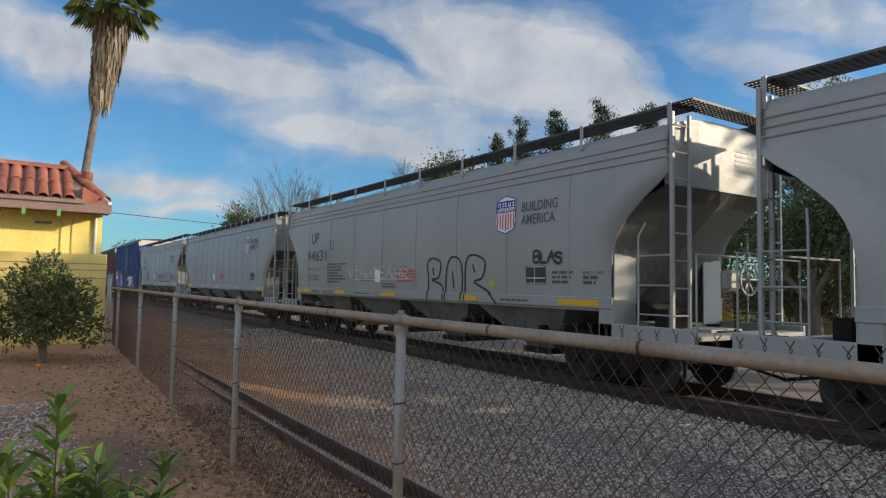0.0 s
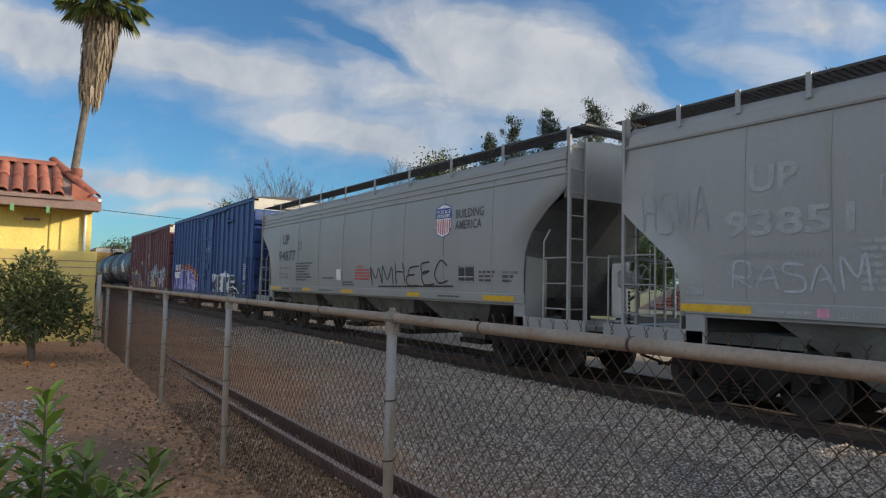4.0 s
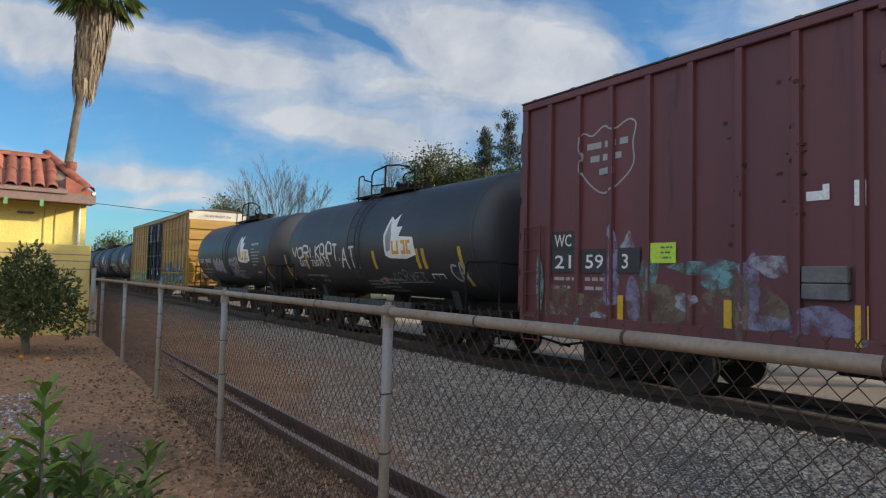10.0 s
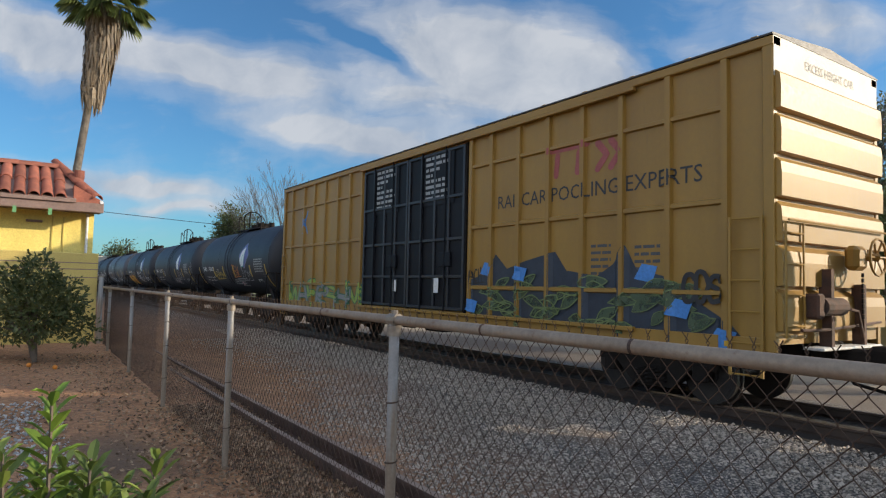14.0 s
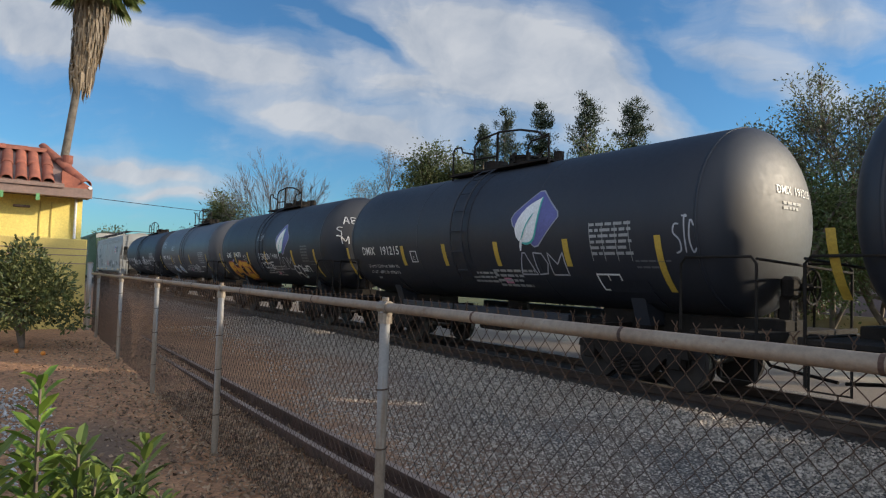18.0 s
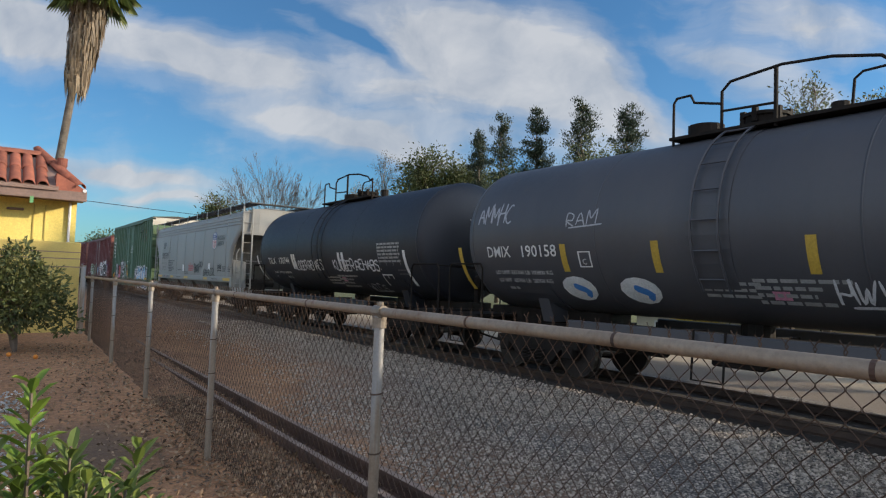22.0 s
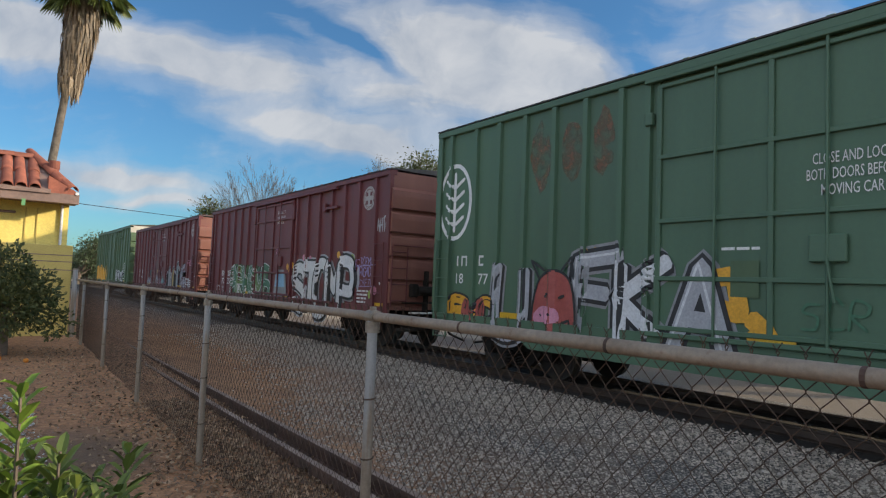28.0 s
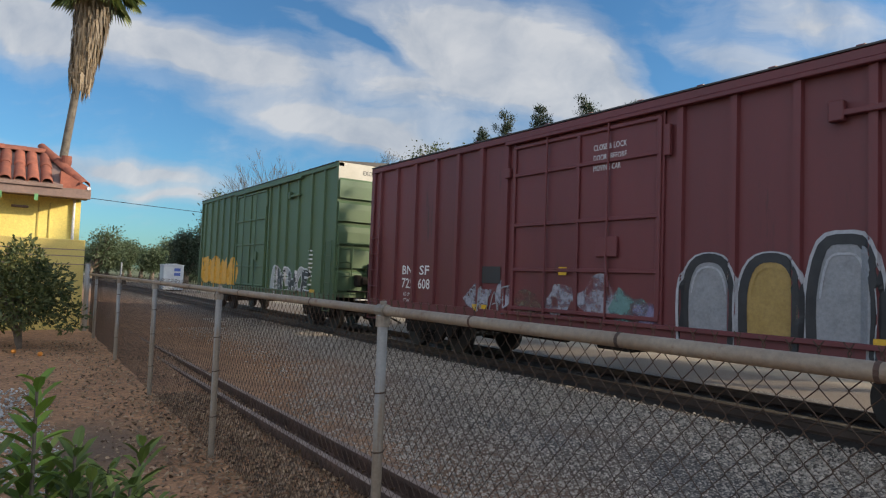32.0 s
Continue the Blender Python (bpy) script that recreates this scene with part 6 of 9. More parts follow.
yel = add(boxcar("long golden yellow boxcar with black double doors", 122.14, 140.87, 5.35, YELLOW, YELLOW, [8.49, 7.38, 6.47, 5.56, 4.58, 3.72, 2.9, -2.5, -3.23, -4.11, -4.97, -5.86, -6.74, -7.67, -8.63], (-2.31, 2.69), BOX, top_panel=CREAM, door_paint=BLACK_DOOR, double=True,
                 cross=[(2.95, 9.1, 4.45), (2.95, 9.1, 3.08), (2.95, 9.1, 1.75), (-8.6, -2.5, 4.45), (-8.6, -2.5, 3.08), (-8.6, -2.5, 1.75)], end_ribs=6))
car, surf, mid = yel
lettering(car, "RAILCAR POOLING EXPERTS", -3.4, 3.42, 0.27, BLACK_PAINT, lambda y, z: surf(y, z), 4.85, 0.0, 0.006, label="dark painted slogan")
strokes(car, [[(-4.9, 4.4), (-6.0, 4.4)], [(-5.2, 4.33), (-5.15, 3.85)], [(-5.75, 4.33), (-5.7, 3.85)], [(-6.15, 4.4), (-6.4, 4.13), (-6.15, 3.85)], [(-6.45, 4.4), (-6.7, 4.13), (-6.45, 3.85)]], 0.13, SPRAY["red"], surf, 0.006, "faded_emblem", "faded red emblem")
INKY, MOSS = spray("sprayed blue-black", (0.018, 0.028, 0.045)), patchy("sprayed dark moss", (0.06, 0.09, 0.045), 0.44)
DULL_LIME = spray("sprayed dull lime", (0.13, 0.17, 0.06))
outline_patch(car, [(-2.4, 1.0), (-2.42, 1.9), (-3.0, 2.05), (-3.38, 2.46), (-3.75, 2.15), (-4.3, 2.3), (-5.15, 2.46), (-5.45, 2.1), (-6.2, 2.0), (-6.55, 2.2), (-6.8, 2.52), (-7.05, 2.1), (-7.55, 2.0), (-8.15, 1.62), (-8.7, 1.3), (-9.0, 0.98)], INKY, surf, 0.006, "graffiti", "blue-black wild graffiti")
rnd = random.Random(91)
blades = []
for k in range(44):
    y, z, a = -2.6 - 6.0 * (k + rnd.random()) / 44, rnd.uniform(1.05, 1.85), rnd.uniform(-0.6, 0.9)
    ln, w = rnd.uniform(0.35, 0.75), rnd.uniform(0.08, 0.16)
    dy, dz = -math.cos(a) * ln, math.sin(a) * ln * 0.7
    if z + dz < 1.0 or z + dz > 2.1 or y + dy < -8.5:
        continue
    blade = rounded([(y, z), (y + dy * 0.4 + w * math.sin(a), z + dz * 0.4 + w), (y + dy, z + dz), (y + dy * 0.5, z + dz * 0.5 - w * 0.6), (y, z)], 3)
    blades.append(blade)
    outline_patch(car, blade[:-1], MOSS, surf, 0.010 + 0.0008 * len(blades), "graffiti", "moss green sprayed blade")
strokes(car, blades, 0.024, DULL_LIME, surf, 0.034, label="thin lime outline")
for k, (a, b) in enumerate(((-3.1, 2.15), (-2.6, 1.35), (-7.25, 2.05), (-8.6, 1.1), (-4.2, 2.05), (-7.9, 1.5))):
    outline_patch(car, [(a + 0.26, b - 0.1), (a + 0.1, b + 0.15), (a - 0.2, b + 0.1), (a - 0.1, b - 0.16)], SPRAY["blue"], surf, 0.0075 if k in (0, 2) else 0.042, "graffiti", "blue sprayed corner")
word_tag(car, surf, "CDS", -7.95, -8.6, 1.62, 2.0, SPRAY["black"], 93, 0.075, 0.045)
tag_line(car, surf, -2.5, -2.9, 1.85, 2.2, SPRAY["black"], 94, 3, 0.04)
graffiti(car, surf, 8.6, 3.0, 1.0, 1.8, [SPRAY["lime"], SPRAY["grey"]], SPRAY["green"], 95, 7, 0.14, None, rim=0.07)
strokes(car, [[(7.6, 4.3), (7.1, 3.5)], [(7.1, 4.3), (7.6, 3.5)]], 0.08, SPRAY["blue"], surf, 0.006)
for y0 in (2.2, -0.35):
    patch(car, y0, y0 - 1.5, 3.72, 5.0, BLACK_DOOR, surf, 0.027, "notice_panel", "black notice panel with white rules")
    bars(car, y0 - 0.3, 4.85, (0.95, 1.0, 0.6, 0.3, 0.9, 1.0, 0.95, 0.8), 0.075, 0.14, GREY_TEXT, lambda y, z: surf(y, z) - 0.034, 96)
bars(car, -6.05, 2.5, (0.45, 0.45, 0.45, 0.4, 0.35), 0.05, 0.12, DARK_LETTER, surf, 97), bars(car, -7.0, 2.45, (0.5, 0.5, 0.5, 0.4, 0.4), 0.05, 0.12, DARK_LETTER, surf, 98)
patch(car, 0.9, 0.7, 1.6, 1.9, PALE_PAPER, surf, 0.04, "placard"), patch(car, -1.1, -1.3, 1.6, 1.95, PALE_PAPER, surf, 0.04, "placard")
for k in range(5):
    patch(car, -6.6 - 0.5 * k, -6.8 - 0.5 * k, 1.0, 1.08, YELLOW_TAPE, surf, 0.03, "reflector")

grn = add(boxcar("tall faded green boxcar with tree emblem and graffiti", 227.75, 243.6, 5.35, GREEN, GREEN_LIGHT, [7.41, 6.52, 5.77, 5.0, 4.22, 3.46, 2.69, 2.16, -1.98, -2.5, -3.2, -4.0, -4.8, -5.58, -6.36, -7.14], (-1.58, 1.98), BOX, top_panel=CREAM, floor_step=0.62))
car, surf, mid = grn
ring = [(7.27 + 0.56 * math.cos(a * 0.2618), 3.63 + 0.82 * math.sin(a * 0.2618)) for a in range(25)]
strokes(car, [ring], 0.09, PALE_PAPER, surf, 0.008, "emblem", "white ring emblem with a tree")
strokes(car, [[(7.27, 4.3), (7.27, 2.95)]], 0.09, PALE_PAPER, surf, 0.010, "emblem")
strokes(car, [[(7.27, 3.1 + 0.28 * k), (7.27 + sg * 0.34, 3.3 + 0.28 * k)] for k in range(4) for sg in (-1, 1)], 0.08, PALE_PAPER, surf, 0.008, "emblem")
letter_blocks(car, 7.12, 2.2, (0.1, 0.2, -0.28, 0.2), 0.22, 0.06, WHITE_PAINT, surf, 0.045)
lettering(car, "18", 7.2, 1.82, 0.22, WHITE_PAINT, surf, 0.32, 0.006), lettering(car, "77", 6.38, 1.82, 0.22, WHITE_PAINT, surf, 0.34, 0.006), lettering(car, "6", 5.7, 1.82, 0.22, WHITE_PAINT, surf, None, 0.006)
for z, tx, w in ((3.46, "CLOSE AND LOCK", 0.9), (3.26, "BOTH DOORS BEFORE", 1.05), (3.06, "MOVING CAR", 0.7)):
    lettering(car, tx, -0.24 - (1.05 - w) / 2, z, 0.14, WHITE_PAINT, surf, w, 0.003, 0.02)
word_piece(car, surf, "U", 5.75, 4.75, 0.9, 2.25, [SPRAY["silver"]], SPRAY["black"], 101, 0.22, 0.07, SPRAY["grey"], 1.0, label="silver graffiti with black rims")
word_piece(car, surf, "FKA", 3.62, 0.75, 0.9, 2.25, [SPRAY["silver"], SPRAY["white"]], SPRAY["black"], 106, 0.25, 0.075, SPRAY["grey"], 1.16, label="silver graffiti with black rims", shine=SPRAY["white"])
outline_patch(car, rounded([(3.4, 2.5), (3.35, 2.3), (3.1, 2.28), (3.0, 2.5), (3.12, 2.4), (3.22, 2.52), (3.3, 2.4), (3.4, 2.5)], 2), SPRAY["gold"], surf, 0.012, "graffiti", "small gold crown")
strokes(car, [[(1.3, 1.95), (0.7, 2.05), (0.6, 1.5), (0.95, 1.6)], [(0.5, 1.5), (0.2, 1.25), (0.5, 1.15)]], 0.26, SPRAY["gold"], surf, 0.026)
lump = rounded([(4.7, 0.75), (4.68, 1.3), (4.55, 1.85), (4.3, 2.08), (3.95, 2.08), (3.7, 1.85), (3.6, 1.3), (3.6, 0.75)], 3)
outline_patch(car, lump, SPRAY["red"], surf, 0.050, "graffiti", "brown painted lump with two horns")
strokes(car, [lump, [(4.5, 1.95), (4.72, 2.3), (4.35, 2.1)], [(3.95, 2.1), (3.7, 2.35), (3.65, 1.95)], [(4.0, 1.12), (3.75, 1.22), (3.7, 1.05), (4.0, 1.12)]], 0.05, SPRAY["black"], surf, 0.056)
outline_patch(car, rounded([(4.62, 1.3), (4.4, 1.45), (4.05, 1.4), (3.98, 1.2), (4.3, 1.12), (4.6, 1.15), (4.62, 1.3)], 3), SPRAY["pink"], surf, 0.060, "graffiti", "pale painted muzzle")
strokes(car, [[(4.35, 1.62), (4.2, 1.68)], [(4.0, 1.6), (3.85, 1.66)], [(4.45, 1.3), (4.42, 1.26)], [(4.2, 1.32), (4.17, 1.28)]], 0.06, SPRAY["black"], surf, 0.064)
graffiti(car, surf, 7.3, 5.9, 1.0, 1.5, [SPRAY["gold"], SPRAY["red"]], SPRAY["black"], 102, 3, 0.2, None)
graffiti(car, surf, -2.55, -6.7, 0.85, 1.75, [SPRAY["silver"], SPRAY["sky"]], SPRAY["navy"], 103, 5, 0.40, SPRAY["white"], rim=0.10, label="blue and silver bubble graffiti")
strokes(car, [[(-2.15, 1.75), (-2.15, 1.4), (-2.4, 1.75)], [(-2.15, 1.3), (-2.2, 0.95), (-2.4, 1.1)]], 0.04, SPRAY["pink"], surf, 0.006)
for a in (0.38, 5.6, -2.6, -4.4, -6.4):
    patch(car, a, a - 0.52, 1.16, 1.27, YELLOW_TAPE, surf, 0.036, "reflector")
patch(car, 0.75, 0.35, 1.75, 2.25, GREEN_LIGHT, surf, 0.03, "lock_plate"), bars(car, 0.9, 2.4, (0.55,), 0.04, 0.1, WHITE_PAINT, surf, 104)
tag_line(car, surf, -0.2, -1.0, 1.35, 1.75, SPRAY["green"], 105, 3, 0.04, 0.02)
RUSTY_PATCH = patchy("rusty worn paint", (0.17, 0.085, 0.04), 0.53)
for a in (-4.35, -5.15, -5.95, 3.8, 3.1, 4.6):
    rnd = random.Random(int(a * 10))
    outline_patch(car, [(a + 0.30 * math.cos(k * 0.52) * rnd.uniform(0.7, 1), 4.3 + 0.75 * math.sin(k * 0.52) * rnd.uniform(0.6, 1.0)) for k in range(12)], RUSTY_PATCH, surf, 0.004, "rust_patch")

for s0, s1, label, seed in ((245.67, 261.48, "oxide red boxcar with cross emblem and white graffiti", 111), (263.77, 279.5, "oxide red boxcar with gold and white graffiti", 121)):
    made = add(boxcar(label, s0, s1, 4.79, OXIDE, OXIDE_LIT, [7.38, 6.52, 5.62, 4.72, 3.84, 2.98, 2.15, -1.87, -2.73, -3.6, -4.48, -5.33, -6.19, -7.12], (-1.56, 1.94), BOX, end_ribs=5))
    car, surf, mid = made
    # round emblem with a cross
    outline_patch(car, [(-6.69 + 0.33 * math.cos(a * 0.2618), 4.08 + 0.33 * math.sin(a * 0.2618)) for a in range(24)], EMBLEM_PALE, surf, 0.006, "emblem", "pale round emblem with a dark cross")
    strokes(car, [[(y - 6.69, z + 4.08) for y, z in ((0.25 * math.cos(a * 0.2618), 0.25 * math.sin(a * 0.2618)) for a in range(25))]], 0.02, OXIDE, surf, 0.010, "emblem")
    strokes(car, [[(-6.69 + 0.28 * math.cos(a), 4.08 + 0.28 * math.sin(a)), (-6.69 + 0.30 * math.cos(a + 0.12), 4.08 + 0.30 * math.sin(a + 0.12))] for a in [k * 0.35 for k in range(18)]], 0.025, OXIDE, surf, 0.010, "emblem")
    for sy in (-1, 1):
        for sz in (-1, 1):
            patch(car, -6.69 + sy * 0.06, -6.69 + sy * 0.17, 4.08 + sz * 0.06, 4.08 + sz * 0.17, OXIDE, surf, 0.012, "emblem")
    lettering(car, "BN", 6.18, 1.84, 0.22, PALE_PAPER, surf, 0.5, 0.014), lettering(car, "SF", 5.38, 1.84, 0.22, PALE_PAPER, surf, 0.44, 0.014)
    lettering(car, "722", 6.18, 1.5, 0.24, PALE_PAPER, surf, 0.55, 0.008), lettering(car, "258" if seed == 111 else "608", 5.42, 1.5, 0.24, PALE_PAPER, surf, 0.52, 0.008)
    lettering(car, "LD LMT", 6.08, 1.3, 0.09, PALE_PAPER, surf, 0.4), lettering(car, "LT WT", 6.08, 1.14, 0.09, PALE_PAPER, surf, 0.36)
    for z, tx, w in ((4.08, "CLOSE & LOCK", 0.72), (3.9, "DOORS BEFORE", 0.72), (3.72, "MOVING CAR", 0.6)):
        lettering(car, tx, -0.14, z, 0.1, PALE_PAPER, surf, w, 0.0, 0.012)
    bars(car, -6.25, 1.5, (0.6, 0.55, 0.5, 0.45, 0.45, 0.5), 0.05, 0.1, PALE_PAPER, surf, seed + 5)
    for a in (-7.25, 3.2, -4.5 if seed == 121 else -0.9):
        patch(car, a, a - 0.5, 1.1, 1.24, YELLOW_TAPE, surf, 0.03, "reflector")
    strokes(car, [[(-7.42, 1.78), (-7.46, 1.72)]], 0.09, PALE_PAPER, surf, 0.01)
    end_lettering(car, "722258" if seed == 111 else "722608", 0.62, 4.5, 0.12, PALE_PAPER, lambda x, z: -7.9 + 0.032, 0.66, 0.004)
    end_bars(car, 0.1, 4.5, (0.42,), 0.12, 0.2, PALE_PAPER, lambda x, z: -7.9 + 0.032, 9)
car, surf, mid = TRAIN[-2][0], None, TRAIN[-2][1]


def oxide_side(posts=(7.38, 6.52, 5.62, 4.72, 3.84, 2.98, 2.15, -1.87, -2.73, -3.6, -4.48, -5.33, -6.19, -7.12)):
    return lambda y, z: -1.566 if -1.56 < y < 1.94 else -1.53 - max(rib_profile(y - p) for p in posts)


surf = oxide_side()
outline_patch(car, [(4.9, 0.95), (4.85, 2.3), (3.9, 2.35), (3.2, 2.25), (2.2, 2.32), (1.4, 2.2), (0.45, 2.3), (0.55, 1.0), (2.5, 0.9)], patchy("sprayed leaf green", (0.05, 0.12, 0.055), 0.42), surf, 0.004, "graffiti", "blotchy green sprayed field")
graffiti(car, surf, 4.95, 0.5, 0.95, 2.25, [SPRAY["green"], SPRAY["moss"], SPRAY["green"]], SPRAY["white"], 112, 6, 0.24, None, rim=0.07, label="green graffiti with white rims")
outline_patch(car, [(-0.1, 1.2), (-0.2, 1.9), (-0.4, 2.1), (-0.95, 2.1), (-1.15, 1.9), (-1.3, 1.2), (-0.7, 1.1)], SPRAY["grey"], surf, 0.03, "graffiti", "grey painted panel")
outline_patch(car, [(-0.22, 1.5), (-0.3, 1.95), (-1.0, 1.95), (-1.1, 1.5)], SPRAY["sky"], surf, 0.034, "graffiti")
word_piece(car, surf, "STOMP", -1.85, -6.05, 0.85, 2.2, [SPRAY["white"]], SPRAY["black"], 113, 0.34, 0.07, SPRAY["silver"], 1.12, label="white graffiti with black rims", jig=0.04)
rnd = random.Random(118)
for a, b, c in ((-2.5, 2.5, "pink"), (-2.75, 2.35, "white"), (-3.0, 2.45, "pink"), (-1.25, 2.2, "gold"), (-1.45, 2.05, "gold"), (-1.6, 2.25, "gold"), (-5.0, 2.55, "gold"), (-5.85, 2.45, "lime"), (-6.0, 2.1, "lime"), (-5.95, 1.7, "gold"), (-6.95, 1.45, "lime"), (-7.2, 1.55, "pink")):
    outline_patch(car, [(a + 0.11 * math.cos(k * 0.785), b + 0.11 * math.sin(k * 0.785)) for k in range(8)], SPRAY[c], surf, 0.012, "graffiti", "round sprayed dot")
word_tag(car, surf, "BRIGADE", -6.2, -7.12, 1.95, 2.18, SPRAY["lilac"], 119, 0.03)
word_tag(car, surf, "CHEY", 6.8, 6.36, 1.18, 1.42, SPRAY["white"], 120, 0.035)
tag_line(car, surf, -6.2, -7.1, 2.22, 2.45, SPRAY["lilac"], 114, 6, 0.03), tag_line(car, surf, -6.2, -7.1, 1.65, 1.85, SPRAY["lilac"], 115, 6, 0.02)
tag_line(car, surf, -7.2, -7.8, 3.1, 3.5, SPRAY["silver"], 116, 4, 0.05)
strokes(car, [[(-5.98, 2.42), (-6.02, 2.38)], [(-5.95, 2.2), (-5.98, 2.16)], [(-6.95, 1.4), (-6.98, 1.34)]], 0.2, SPRAY["lime"], surf, 0.03)
lettering(car, "77", -0.1, 2.62, 0.22, SPRAY["pink"], surf, 0.4, 0.0, 0.02)
patch(car, -5.6, -6.0, 1.3, 1.6, OXIDE, surf, 0.03, "data_panel")
car = TRAIN[-1][0]
for k, (a, fill) in enumerate(((-2.35, "grey"), (-3.25, "ochre"), (-4.15, "grey"))):
    hi = 2.2 if k < 2 else 2.42
    out = rounded([(a + 0.36, 0.95), (a + 0.38, 1.7), (a + 0.25, hi - 0.1), (a, hi), (a - 0.25, hi - 0.1), (a - 0.38, 1.7), (a - 0.36, 0.95)], 3)
    outline_patch(car, out, SPRAY[fill], surf, 0.010, "graffiti", "tall rounded sprayed letter")
    strokes(car, [out], 0.13, SPRAY["black"], surf, 0.016)
    strokes(car, [[(a + (p - a) * 1.22, 1.7 + (q - 1.7) * 1.12) for p, q in out]], 0.05, SPRAY["silver"], surf, 0.013)
    strokes(car, [[(a + (p - a) * 0.72, 1.6 + (q - 1.6) * 0.78) for p, q in out[3:16]]], 0.03, SPRAY["silver" if k != 1 else "ochre"], surf, 0.02)
outline_patch(car, [(-4.6, 0.95), (-4.62, 1.9), (-4.9, 2.25), (-5.6, 2.4), (-5.65, 1.1), (-5.4, 0.95)], WASHED["pale"], surf, 0.010, "graffiti", "worn grey sprayed field")
strokes(car, [rounded([(-4.6, 1.0), (-4.62, 1.9), (-4.9, 2.25), (-5.62, 2.4)], 3)], 0.05, SPRAY["black"], surf, 0.014)
tag_line(car, surf, -4.75, -5.4, 1.55, 1.95, SPRAY["grey"], 126, 3, 0.03, 0.016)
outline_patch(car, [(-5.7, 1.0), (-5.72, 1.62), (-6.5, 1.66), (-6.55, 1.0)], WASHED["pale"], surf, 0.012, "graffiti", "worn grey sprayed field")
for a, b, c, d in ((-5.82, -6.42, 1.58, 1.62), (-5.82, -6.42, 1.3, 1.33), (-5.82, -5.85, 1.3, 1.6), (-6.39, -6.42, 1.3, 1.6), (-5.85, -6.4, 1.42, 1.44)):
    patch(car, a, b, c, d, PALE_PAPER, surf, 0.024, "data_panel")
rnd = random.Random(124)
for k, (y, z, a, b, c) in enumerate(((3.0, 1.35, 0.5, 0.35, "pale"), (2.2, 1.5, 0.35, 0.3, "pale"), (1.4, 1.3, 0.5, 0.3, "tan"), (0.6, 1.45, 0.4, 0.35, "pale"), (-0.3, 1.5, 0.6, 0.42, "pale"), (-0.9, 1.35, 0.45, 0.35, "teal"), (-1.3, 1.25, 0.3, 0.3, "lilac"))):
    outline_patch(car, rounded([(y + a * math.cos(i * 0.628) * rnd.uniform(0.55, 1.15), z + b * math.sin(i * 0.628) * rnd.uniform(0.55, 1.15)) for i in range(10)], 2), WASHED[c], surf, 0.010 + 0.001 * k, "graffiti", "washed-out sprayed colour")
tag_line(car, surf, 3.3, 1.9, 1.05, 1.6, SPRAY["grey"], 127, 4, 0.03, 0.02)
tag_line(car, surf, -6.2, -6.9, 2.3, 2.6, SPRAY["pink"], 125, 4, 0.03)
patch(car, 2.9, 2.3, 1.7, 2.05, BLACK_PAINT, surf, 0.02, "data_panel"), patch(car, 0.6, 0.4, 1.9, 2.05, YELLOW_TAPE, surf, 0.04, "placard")
part("vent_box", Shape().box(-1.64, -1.5, -5.75, -5.5, 1.72, 1.95, 0.02), STEEL_DARK, car)

gr2 = add(boxcar("last boxcar, mid green with yellow patch and white graffiti", 281.67, 297.46, 5.3, GREEN_LIGHT, GREEN_LIGHT, [7.14, 6.11, 5.12, 4.19, 3.13, 2.3, -1.96, -2.87, -3.71, -4.77, -5.9, -6.88], (-1.64, 1.99), BOX, top_panel=CREAM))
car, surf, mid = gr2
graffiti(car, surf, 7.6, 2.1, 1.15, 2.05, [SPRAY["gold"]], SPRAY["gold"], 131, 8, 0.5, SPRAY["gold"], label="solid yellow painted band")
graffiti(car, surf, -2.4, -5.9, 1.0, 1.9, [SPRAY["silver"], SPRAY["black"]], SPRAY["white"], 132, 6, 0.22, None)
bars(car, -5.7, 2.5, (0.4,) * 9, 0.05, 0.14, PALE_PAPER, surf, 133)
patch(car, -6.0, -6.4, 1.1, 1.25, YELLOW_TAPE, surf, 0.03, "reflector")


# ---- tank cars and their markings ----
MARKS = {"73079": "GATX", "73473": "GATX", "190069": "DMIX", "191215": "DMIX", "19470": "ADMX", "190158": "DMIX", "170744": "TILX"}


